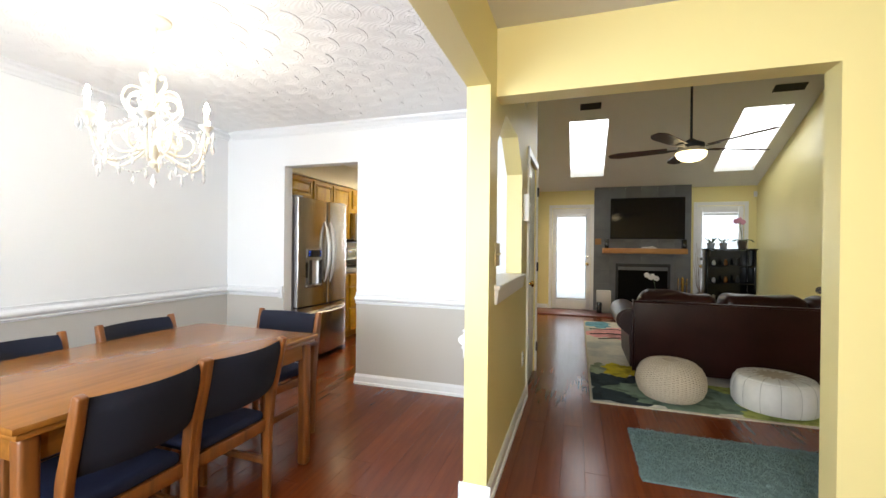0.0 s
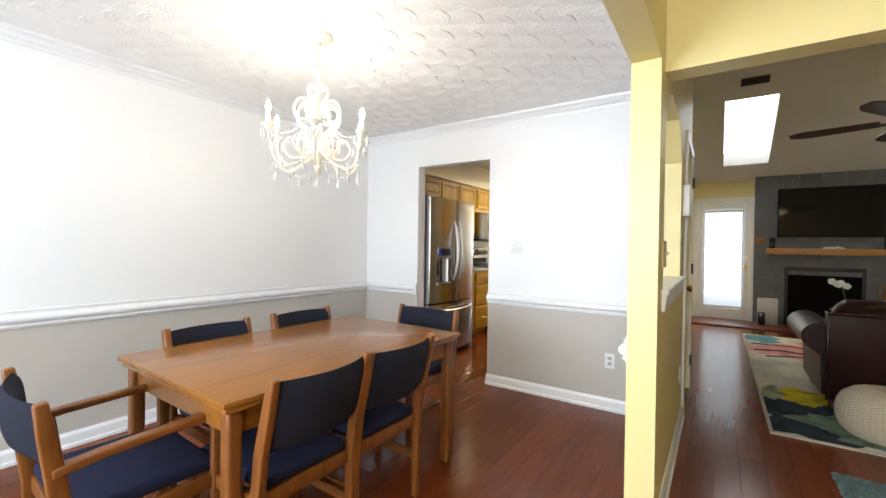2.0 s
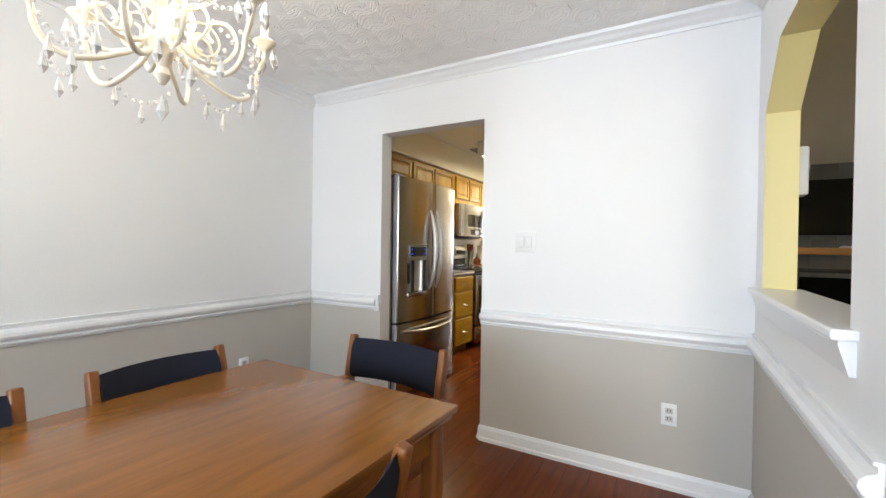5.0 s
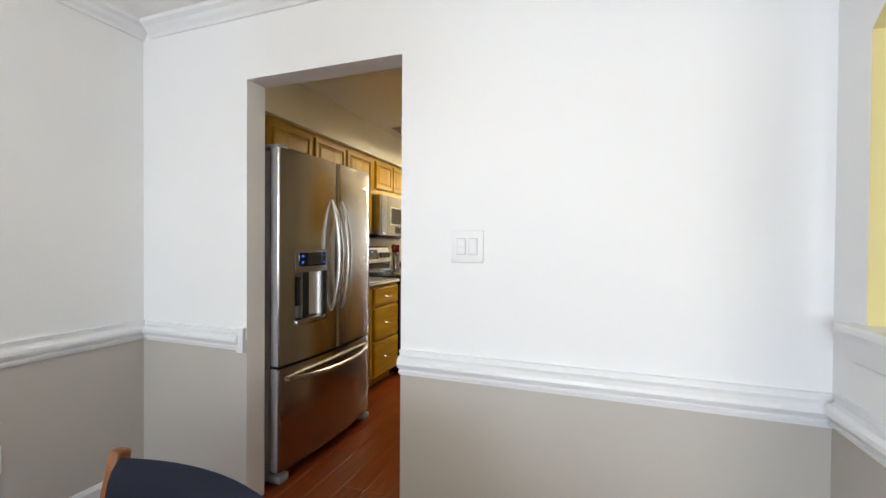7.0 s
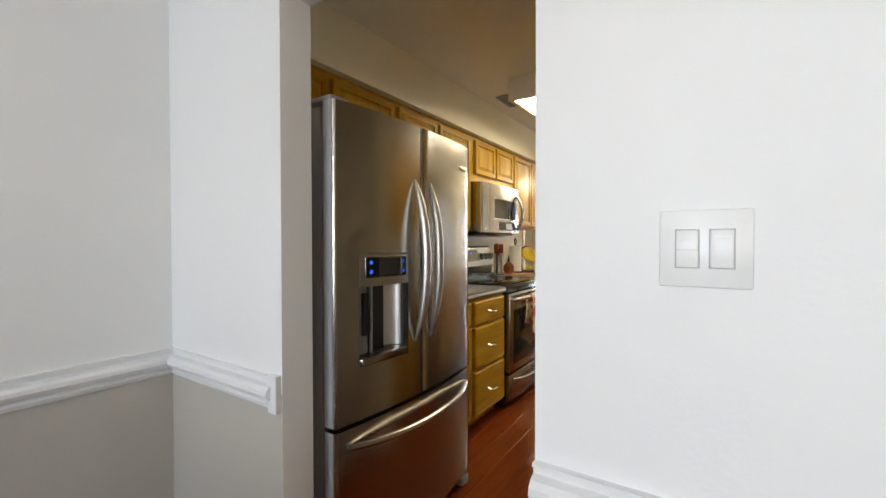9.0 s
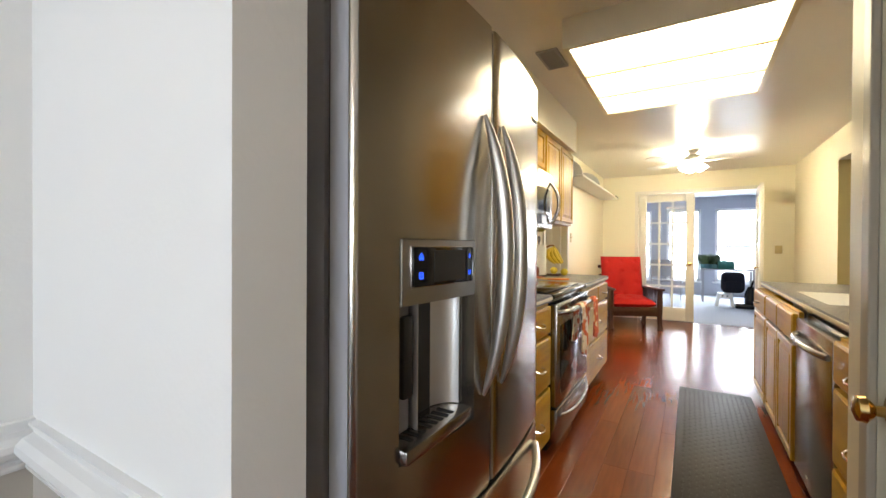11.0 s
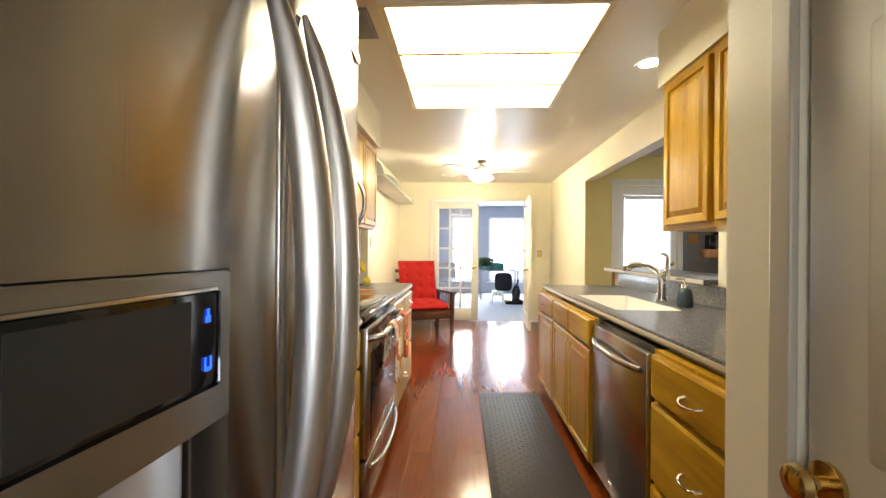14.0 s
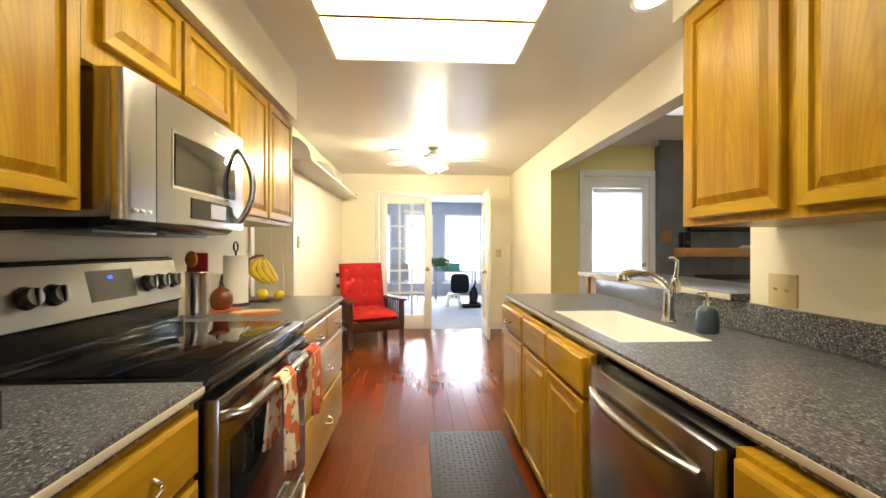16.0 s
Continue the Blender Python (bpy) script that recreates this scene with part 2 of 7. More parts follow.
BOWL = glow("lamp_bowl_glass", (1.0, 0.8, 0.45), 3.2)
# white blind whose daylight is put in as a glow of its own
DAYBLIND = glow("daylight_glow_blind", (0.82, 0.91, 1.0), 0.33)
DAYSKY = glow("bright_outdoors", (0.87, 0.93, 1.0), 0.85)
BLUELED = glow("blue_indicator_light", (0.02, 0.1, 1.0), 1.6)
GLASS = clear("window_glass")
CRYSTAL = clear("cut_crystal", (1, 0.99, 0.97), 0.06, 1.2)
CRYSTAL.node_tree.nodes["Principled BSDF"].inputs["Transmission Weight"].default_value = 0.55
IVORY = mat("ivory_painted_iron", (0.78, 0.73, 0.6), 0.4, grain=0.08, scale=30)
PLATE = mat("white_plastic_plate", (0.82, 0.82, 0.81), 0.3, grain=0.01)
CREAMPLATE = mat("cream_plastic_plate", (0.6, 0.49, 0.25), 0.35, grain=0.02)

# shell pattern of the dining ceiling plaster: scalloped rings round the lamp
SWIRL = mat("shell_texture_plaster", (0.88, 0.87, 0.85), 0.6, grain=0.02, scale=3)
_n, _l = SWIRL.node_tree.nodes, SWIRL.node_tree.links
_tc = _n.new("ShaderNodeTexCoord")
_mp = _n.new("ShaderNodeMapping")
_mp.inputs["Location"].default_value = (1.695, -1.807, 0)
_l.new(_tc.outputs["Object"], _mp.inputs[0])


def _math(op, a, b=None, c=None):
    q = _n.new("ShaderNodeMath")
    q.operation = op
    for k, v in enumerate((a, b, c)):
        if v is None:
            continue
        if isinstance(v, (int, float)):
            q.inputs[k].default_value = v
        else:
            _l.new(v, q.inputs[k])
    return q.outputs[0]


_sx = _n.new("ShaderNodeSeparateXYZ")
_l.new(_mp.outputs[0], _sx.inputs[0])
_wob = _n.new("ShaderNodeTexNoise")
_wob.inputs["Scale"].default_value = 9
_wob.inputs["Detail"].default_value = 3
_l.new(_mp.outputs[0], _wob.inputs["Vector"])
_r = _math("SQRT", _math("ADD", _math("MULTIPLY", _sx.outputs[0], _sx.outputs[0]), _math("MULTIPLY", _sx.outputs[1], _sx.outputs[1])))
_r = _math("MULTIPLY_ADD", _wob.outputs["Fac"], 0.05, _r)
_th = _math("ARCTAN2", _sx.outputs[1], _sx.outputs[0])
_ring = _math("DIVIDE", _r, 0.15)
_odd = _math("MULTIPLY", _math("FLOOR", _ring), 1.57)
_arch = _math("ABSOLUTE", _math("SINE", _math("MULTIPLY_ADD", _th, _math("MULTIPLY_ADD", _math("FLOOR", _ring), 3.0, 4.0), _odd)))
_v = _math("FRACT", _math("MULTIPLY_ADD", _arch, 0.42, _ring))
_lip = _math("POWER", _v, 0.6)
_hair = _math("MULTIPLY", _math("SINE", _math("MULTIPLY", _v, 34.0)), 0.05)
_ht = _math("ADD", _lip, _hair)
_ht = _math("MULTIPLY_ADD", _wob.outputs["Fac"], 0.5, _ht)
_bp = _n.new("ShaderNodeBump")
_bp.inputs["Strength"].default_value, _bp.inputs["Distance"].default_value = 0.75, 0.012
_l.new(_ht, _bp.inputs["Height"])
_l.new(_bp.outputs[0], _n["Principled BSDF"].inputs["Normal"])
RIPPLE = mat("rippled_kitchen_ceiling", (0.8, 0.77, 0.69), 0.3, grain=0.015, scale=3, bump=0.12, bump_scale=14)

# ---- mesh helpers ----


def box(bm, x0, y0, z0, x1, y1, z1, bevel=0.0, seg=2):
    r = bmesh.ops.create_cube(bm, size=1.0, matrix=Matrix.Translation(((x0 + x1) / 2, (y0 + y1) / 2, (z0 + z1) / 2)) @ Matrix.Diagonal((abs(x1 - x0), abs(y1 - y0), abs(z1 - z0), 1)))
    if bevel:
        es = list({e for v in r["verts"] for e in v.link_edges})
        bmesh.ops.bevel(bm, geom=es, offset=bevel, segments=seg, profile=0.5, affect="EDGES")
    return bm


def cyl(bm, p0, p1, r0, r1=None, n=16):
    p0, p1 = Vector(p0), Vector(p1)
    r1 = r0 if r1 is None else r1
    d = p1 - p0
    m = Matrix.Translation((p0 + p1) / 2) @ d.to_track_quat("Z", "Y").to_matrix().to_4x4()
    bmesh.ops.create_cone(bm, cap_ends=True, segments=n, radius1=max(r0, 1e-5), radius2=max(r1, 1e-5), depth=d.length, matrix=m)
    return bm


def ball(bm, c, r, sx=1, sy=1, sz=1, n=16, k=10):
    bmesh.ops.create_uvsphere(bm, u_segments=n, v_segments=k, radius=r, matrix=Matrix.Translation(c) @ Matrix.Diagonal((sx, sy, sz, 1)))
    return bm


def tube(bm, pts, r, n=8, flat=1.0):
    """A round bar along points; r may be a list, one radius a point."""
    pts = [Vector(p) for p in pts]
    rs = r if isinstance(r, (list, tuple)) else [r] * len(pts)
    rings = []
    side = None
    for i, p in enumerate(pts):
        t = (pts[min(i + 1, len(pts) - 1)] - pts[max(i - 1, 0)]).normalized()
        if side is None:
            side = t.orthogonal().normalized()
        side = (side - t * side.dot(t)).normalized()
        up = t.cross(side)
        rings.append([bm.verts.new(p + rs[i] * (math.cos(a) * side + flat * math.sin(a) * up)) for a in (2 * math.pi * k / n for k in range(n))])
    for a, b in zip(rings, rings[1:]):
        for k in range(n):
            bm.faces.new((a[k], a[(k + 1) % n], b[(k + 1) % n], b[k]))
    bm.faces.new(rings[0][::-1])
    bm.faces.new(rings[-1])
    return bm


def lathe(bm, prof, c=(0, 0, 0), n=24, sx=1, sy=1):
    """A turned shape from (radius, height) pairs about a vertical axis."""
    rings = []
    for r, z in prof:
        rings.append([bm.verts.new((c[0] + sx * max(r, 1e-4) * math.cos(2 * math.pi * k / n), c[1] + sy * max(r, 1e-4) * math.sin(2 * math.pi * k / n), c[2] + z)) for k in range(n)])
    for a, b in zip(rings, rings[1:]):
        for k in range(n):
            bm.faces.new((a[k], a[(k + 1) % n], b[(k + 1) % n], b[k]))
    bm.faces.new(rings[0][::-1])
    bm.faces.new(rings[-1])
    return bm


def prism(bm, poly, axis, a, b):
    """A flat outline pushed along an axis from a to b. Outline pairs are the two other axes in x, y, z order."""
    def at(u, v, w):
        return {"x": (w, u, v), "y": (u, w, v), "z": (u, v, w)}[axis]
    lo = [bm.verts.new(at(u, v, a)) for u, v in poly]
    hi = [bm.verts.new(at(u, v, b)) for u, v in poly]
    n = len(poly)
    for k in range(n):
        bm.faces.new((lo[k], lo[(k + 1) % n], hi[(k + 1) % n], hi[k]))
    bm.faces.new(lo[::-1])
    bm.faces.new(hi)
    bmesh.ops.recalc_face_normals(bm, faces=bm.faces[:])
    return bm


def mesh_of(name, bm, material, smooth=False):
    bmesh.ops.recalc_face_normals(bm, faces=bm.faces[:])
    me = bpy.data.meshes.new(name)
    bm.to_mesh(me)
    bm.free()
    for m in (material if isinstance(material, (list, tuple)) else [material]):
        me.materials.append(m)
    if smooth:
        for p in me.polygons:
            p.use_smooth = True
        me.set_sharp_from_angle(angle=radians(38))
    return me


def part(name, bm, material, parent, label="", smooth=True, m=None):
    ob = new(name, mesh_of(name, bm, material, smooth))
    ob.parent = parent
    if m is not None:
        ob.matrix_basis = m
    return tagged(ob, label)


def thing(name, m, label, category, group="", kind=""):
    ob = new(name)
    ob.empty_display_size = 0.1
    ob.matrix_world = m
    return tagged(ob, label, category, group, kind)


def structure(name, bm, material, label, category, pick=None):
    ob = new(name, mesh_of(name, bm, material))
    if pick:
        for p in ob.data.polygons:
            p.material_index = pick(p.center, p.normal)
    return tagged(ob, label, category, "", "structure")


def bx(*boxes, bevel=0.0):
    bm = bmesh.new()
    for b in boxes:
        box(bm, *b, bevel=bevel)
    return bm


# ---- plan ----
CE = 2.36        # dining and entry ceiling
KC = 2.385       # kitchen ceiling
DX = -3.045      # dining side wall
DY, DB = 3.592, 3.705   # wall between dining and kitchen
OX0, OX1, OH = -2.355, -1.562, 2.0   # opening to the kitchen
HX0, HX1 = -0.186, -0.07   # half wall between dining and hall
KL, KR = -3.19, -0.6      # kitchen side walls
FW = 10.92      # far wall of the breakfast end
LW = 9.08        # far wall of the living room
LX = 3.39        # far side wall of the living room
RAIL = 0.788

KW = -0.7        # face of the sink wall

# ---- structure ----
structure("wall_dining_kitchen", bx(
    (DX, DY, 0, OX0, DB, RAIL), (DX, DY, RAIL, OX0, DB, 2.6), (OX1, DY, 0, HX0, DB, RAIL), (OX1, DY, RAIL, HX0, DB, 2.6), (OX0, DY, OH, OX1, DB, 2.6)),
    [WHITE, GREIGE, CREAM], "white painted wall with greige lower part and kitchen opening", "wall",
    lambda c, n: 2 if c.y > DB - 0.005 else (1 if c.z < RAIL and n.y < -0.5 else 0))
structure("wall_dining_west", bx((DX - 0.12, -1.7, 0, DX, DY + 0.113, RAIL), (DX - 0.12, -1.7, RAIL, DX, DY + 0.113, 2.6)), [WHITE, GREIGE],
          "white painted dining wall with greige lower part", "wall", lambda c, n: 1 if c.z < RAIL else 0)
structure("wall_front", bx((DX, -1.7, 0, -2.55, -1.58, 2.6), (-0.55, -1.7, 0, HX1, -1.58, 2.6), (-2.55, -1.7, 0, -0.55, -1.58, 0.65), (-2.55, -1.7, 2.05, -0.55, -1.58, 2.6)),
          [WHITE], "plain white wall with a wide window opening", "wall")
structure("wall_entry_front", bx((HX1, -2.1, 0, 0.02, -1.98, 2.6), (0.92, -2.1, 0, 3.6, -1.98, 2.6), (0.02, -2.1, 2.3, 0.92, -1.98, 2.6)), [YELLOW], "plain yellow entry wall with a doorway", "wall")
structure("wall_entry_side", bx((HX0, -1.98, 0, HX1, -0.9, 2.6)), [YELLOW], "plain yellow wall beside the entry", "wall")
structure("wall_entry_east", bx((3.6, -2.1, 0, 3.72, 2.52, 2.6)), [YELLOW], "plain yellow entry wall", "wall")
# beam over the opening between entry and dining room, and the half wall with its chamfered opening
structure("beam_dining", bx((HX0, -0.9, 2.017, HX1, 2.235, CE)), [WHITE, YELLOW], "yellow beam over the dining room opening", "beam",
          lambda c, n: 0 if n.x < -0.5 else 1)
PY0, PY1, PZ0, PZ1, PZ2 = 2.43, 3.44, 1.018, 1.79, 2.01
bm = bmesh.new()
box(bm, HX0, 2.235, 0, HX1, PY0, RAIL)
box(bm, HX0, 2.235, RAIL, HX1, PY0, CE)
box(bm, HX0, PY0, 0, HX1, PY1, RAIL)
box(bm, HX0, PY0, RAIL, HX1, PY1, PZ0)
box(bm, HX0, PY1, 0, HX1, DB, RAIL)
box(bm, HX0, PY1, RAIL, HX1, DB, CE)
prism(bm, [(PY0, CE), (PY0, PZ1), (PY0 + 0.25, PZ2), (PY1 - 0.25, PZ2), (PY1, PZ1), (PY1, CE)], "x", HX0, HX1)
structure("wall_half", bm, [WHITE, GREIGE, YELLOW], "half wall, yellow towards the hall, white towards the dining room", "wall",
          lambda c, n: 2 if n.x > -0.5 else (1 if c.z < RAIL else 0))
structure("wall_hall", bx((HX0, DB, 0, HX1, 3.83, 4.2), (HX0, 4.53, 0, HX1, 4.6, 4.2), (HX0, 3.83, 2.02, HX1, 4.53, 4.2), (KR + 0.12, 4.5, 0, HX0, 4.6, 4.2)),
          [YELLOW], "yellow hall wall with a closet doorway", "wall")
# header and pillar at the living room opening
structure("header_living", bx((HX1, 2.39, 2.012, 1.35, 2.52, CE), (HX1, 2.39, CE, 3.6, 2.52, 4.2)), [YELLOW], "yellow header over the living room opening", "beam")
structure("pillar_living", bx((1.35, 2.39, 0, 1.56, 2.52, CE), (1.56, 2.39, 2.1, 2.45, 2.52, CE), (2.45, 2.39, 0, 3.6, 2.52, CE)), [YELLOW],
          "yellow pillar beside the living room opening", "wall")
# living room
structure("wall_living_far", bx((KR + 0.12, LW, 0, -0.165, LW + 0.14, 2.6), (0.585, LW, 0, 2.455, LW + 0.14, 2.6), (3.195, LW, 0, LX, LW + 0.14, 2.6), (-0.165, LW, 2.06, 0.585, LW + 0.14, 2.6), (2.455, LW, 2.06, 3.195, LW + 0.14, 2.6)),
          [YELLOW], "pale yellow living room wall with two doorways", "wall")
structure("wall_living_east", bx((LX, 2.52, 0, LX + 0.13, LW + 0.14, 4.4)), [YELLOW], "pale yellow living room side wall", "wall")
SL = 0.46


def roof_z(y):
    return 2.41 + SL * (LW - y)


bm = bmesh.new()
for x0, x1, y0, y1 in ((KR + 0.12, 0.19, 5.6, 9.4), (0.19, 0.78, 5.6, 7.22), (0.19, 0.78, 8.64, 9.4), (0.78, 2.58, 5.6, 9.4), (2.58, 3.17, 5.6, 7.22), (2.58, 3.17, 8.64, 9.4), (3.17, LX, 5.6, 9.4)):
    prism(bm, [(y0, roof_z(y0)), (y1, roof_z(y1)), (y1, roof_z(y1) + 0.22), (y0, roof_z(y0) + 0.22)], "x", x0, x1)
box(bm, KR + 0.12, 2.39, roof_z(5.6), LX + 0.13, 5.6, roof_z(5.6) + 0.2)
structure("ceiling_living", bm, [FLATCEIL], "vaulted white living room ceiling with two skylight openings", "ceiling")
bm = bx((DX, -1.7, CE, HX0, DB, CE + 0.1))
rnd = random.Random(17)
for ring in range(1, 19):
    r0 = 0.05 + 0.155 * ring
    count = max(6, round(2 * math.pi * r0 / 0.21))
    for k in range(count):
        a = 2 * math.pi * (k + 0.5 * (ring % 2) + rnd.uniform(-0.12, 0.12)) / count
        size = 0.105 * rnd.uniform(0.9, 1.12)
        cx, cy = -1.695 + r0 * math.cos(a), 1.807 + r0 * math.sin(a)
        if not (DX + 0.12 < cx < HX0 - 0.12 and -1.45 < cy < DY - 0.16):
            continue
        tilt, high = a + rnd.uniform(-0.15, 0.15), rnd.uniform(0.002, 0.0052)
        arcs = []
        for f, z in ((1.0, 0.001), (0.985, -high), (0.9, -high * 0.55), (0.85, -high * 0.85), (0.72, -high * 0.3), (0.66, -high * 0.55), (0.45, 0.001)):
            arcs.append([bm.verts.new((cx + size * (f * math.cos(tilt + b) - 0.3 * math.cos(tilt)), cy + size * (f * math.sin(tilt + b) - 0.3 * math.sin(tilt)), CE + z)) for b in [-1.45 + 2.9 * i / 8 for i in range(9)]])
        for p, q in zip(arcs, arcs[1:]):
            for i in range(8):
                bm.faces.new((p[i], p[i + 1], q[i + 1], q[i]))
structure("ceiling_dining", bm, [SWIRL], "white dining ceiling plastered in a shell pattern", "ceiling")
structure("ceiling_entry", bx((HX0, -2.1, CE, 3.72, 2.39, CE + 0.1)), [FLATCEIL], "plain white entry ceiling", "ceiling")
structure("ceiling_kitchen", bx((KL, DB, KC, KR, FW, KC + 0.1)), [RIPPLE], "rippled glossy off-white kitchen ceiling", "ceiling")
# kitchen
structure("wall_kitchen_west", bx((KL - 0.1, DB, 0, KL, 7.54, KC + 0.1), (KL - 0.1, 8.44, 0, KL, FW, KC + 0.1), (KL - 0.1, 7.54, 2.03, KL, 8.44, KC + 0.1)), [CREAM], "cream painted kitchen wall with a side doorway", "wall")
structure("wall_side_passage", bx((KL - 1.3, 7.2, 0, KL - 1.2, 9.4, KC), (KL - 1.2, 7.2, 0, KL - 0.1, 7.3, KC), (KL - 1.2, 9.3, 0, KL - 0.1, 9.4, KC), (KL - 1.3, 7.2, KC, KL - 0.1, 9.4, KC + 0.1), (KL - 1.3, 7.2, -0.1, KL - 0.1, 9.4, 0)), [CREAM], "plain cream walls of a small side passage", "wall")
structure("wall_kitchen_east", bx((KW, 4.64, 0, KR + 0.12, 6.13, 4.2), (KW, 6.13, 0, KR + 0.12, 7.66, 1.04), (KR, 6.13, 2.085, KR + 0.12, 8.93, 4.2), (KR, 8.93, 0, KR + 0.12, FW, 4.2)),
          [CREAM, YELLOW], "cream kitchen wall with a pass-through over the counter", "wall", lambda c, n: 1 if n.x > 0.5 or (n.y < -0.5 and c.y > 8.7) else 0)
structure("wall_kitchen_far", bx((KL, FW, 0, -2.625, FW + 0.12, KC), (-1.02, FW, 0, KR + 0.12, FW + 0.12, KC), (-2.625, FW, 2.065, -1.02, FW + 0.12, KC)), [CREAM], "cream wall with a french doorway", "wall")
structure("wall_pantry", bx((-1.535, DB, 0, -1.455, 3.75, KC), (-1.535, 4.53, 0, -1.455, 4.72, KC), (-1.535, 3.75, 2.02, -1.455, 4.53, KC), (-1.455, 4.64, 0, KW, 4.72, KC)), [CREAM], "cream pantry wall with a doorway", "wall")
structure("soffit_west", bx((KL, DB, 2.09, -2.82, 7.34, KC)), [CREAM], "boxed soffit above the wall cabinets", "soffit")
structure("soffit_east", bx((-1.065, 4.72, 2.095, KW, 6.06, KC)), [CREAM], "boxed soffit above the wall cabinets", "soffit")
# sunroom
structure("wall_sunroom", bx((-4.2, FW + 0.12, 0, -4.1, 15.6, 2.7), (1.0, FW + 0.12, 0, 1.1, 15.6, 2.7), (-4.2, FW + 0.12, 0, KL, FW + 0.2, 2.7), (KR + 0.12, FW + 0.12, 0, 1.1, FW + 0.2, 2.7),
                             (-4.1, 15.5, 0, 1.0, 15.6, 0.35), (-4.1, 15.5, 2.15, 1.0, 15.6, 2.7), (-4.1, 15.5, 0.35, -3.4, 15.6, 2.15), (-2.75, 15.5, 0.35, -2.4, 15.6, 2.15), (-1.65, 15.5, 0.35, -1.35, 15.6, 2.15), (-0.35, 15.5, 0.35, 1.0, 15.6, 2.15)),
          [SUNROOMPAINT], "grey sunroom wall with wide windows", "wall")
structure("ceiling_sunroom", bx((-4.2, FW + 0.12, 2.45, 1.1, 15.6, 2.6)), [SUNROOMPAINT], "grey sunroom ceiling", "ceiling")
structure("carpet_sunroom", bx((-4.1, FW + 0.02, -0.05, 1.0, 15.5, 0.005)), [CARPET], "pale grey-blue sunroom carpet", "carpet")
structure("backdrop", bx((-9, 17.4, -1, 9, 17.5, 6)), [DAYSKY], "overexposed bright outdoors beyond the windows", "backdrop")
structure("ground", bx((-60, -60, -0.4, 60, 60, -0.25)), [mat("lawn_earth", (0.09, 0.11, 0.05), 0.9, grain=0.3, scale=2)], "lawn around the house", "ground")
floor = structure("floor", bx((-3.4, -2.2, -0.25, 3.7, FW + 0.02, -0.012)), [SUBFLOOR], "cherry-coloured wooden plank floor", "floor")
# ---- trim ----


def rail(name, axis, a, b, wall, sign, z, prof, label):
    """A moulding along a wall: profile pairs are (out, up)."""
    bm = bmesh.new()
    prism(bm, [(wall + sign * o, z + u) for o, u in prof], axis, a, b)
    ob = structure(name, bm, [TRIM], label, "trim")
    return ob


CHAIRRAIL = [(0, -0.05), (0.008, -0.05), (0.008, -0.043), (0.019, -0.041), (0.021, -0.033), (0.013, -0.029), (0.013, -0.024), (0.03, -0.015), (0.037, -0.002), (0.035, 0.011), (0.025, 0.022), (0.012, 0.027), (0.009, 0.029), (0.009, 0.041), (0.016, 0.043), (0.016, 0.05), (0, 0.05)]
CROWN = [(0, -0.075), (0.01, -0.075), (0.014, -0.06), (0.03, -0.045), (0.04, -0.028), (0.058, -0.016), (0.062, 0), (0, 0)]
BASE = [(0, 0), (0.024, 0), (0.024, 0.018), (0.015, 0.024), (0.014, 0.07), (0.008, 0.082), (0.004, 0.09), (0, 0.09)]
for k, (axis, a, b, w, s) in enumerate((("y", -1.58, DY, DX, 1), ("x", DX + 0.036, OX0 - 0.03, DY, -1), ("x", OX1, HX0, DY, -1), ("y", 2.25, DY - 0.036, HX0, -1))):
    rail("trim_chair_rail", axis, a, b, w, s, RAIL - (0, 0, 0.018, 0.01)[k], CHAIRRAIL, "white moulded chair rail")
rail("trim_crown", "y", -1.58, DY, DX, 1, CE, CROWN, "white crown moulding")
rail("trim_crown", "x", DX + 0.06, HX0, DY, -1, CE, CROWN, "white crown moulding")
rail("trim_crown", "y", 2.235, DY - 0.06, HX0, -1, CE, CROWN, "white crown moulding")
for axis, a, b, w, s in (("y", -1.58, DY, DX, 1), ("x", DX + 0.024, OX0, DY, -1), ("x", OX1, HX0, DY, -1), ("y", 2.235, DY - 0.024, HX0, -1), ("y", 2.235, 3.77, HX1, 1),
                         ("x", HX0 - 0.02, HX1 + 0.02, 2.235, -1), ("x", KR + 0.12, -0.24, LW, -1), ("y", 8.93, FW, KR, -1), ("x", -0.965, KR, FW, -1), ("x", KL, -2.685, FW, -1), ("y", 7.7, FW, KL, 1), ("y", 4.6, LW, LX, -1),
                         ("y", DB, DY, OX1, -1)):
    rail("baseboard", axis, min(a, b), max(a, b), w, s, 0.0, BASE, "white moulded baseboard")
bm = bmesh.new()
box(bm, OX0 - 0.045, DY - 0.02, RAIL - 0.058, OX0 - 0.004, DY, RAIL + 0.058, bevel=0.003)
structure("trim_rail_block", bm, [TRIM], "white end block of the chair rail", "trim")
# sill of the half wall opening
bm = bx((HX0 - 0.045, PY0 - 0.05, PZ0, HX1 + 0.03, PY1 + 0.05, PZ0 + 0.025), bevel=0.006)
prism(bm, [(HX0, PZ0 - 0.075), (HX0 - 0.012, PZ0 - 0.075), (HX0 - 0.03, PZ0 - 0.01), (HX0 - 0.03, PZ0 - 0.001), (HX0, PZ0 - 0.001)], "y", PY0 - 0.04, PY1 + 0.04)
prism(bm, [(HX1, PZ0 - 0.075), (HX1 + 0.012, PZ0 - 0.075), (HX1 + 0.02, PZ0 - 0.01), (HX1 + 0.02, PZ0 - 0.001), (HX1, PZ0 - 0.001)], "y", PY0 - 0.04, PY1 + 0.04)
structure("trim_sill", bm, [TRIM], "white moulded sill of the half wall opening", "trim")


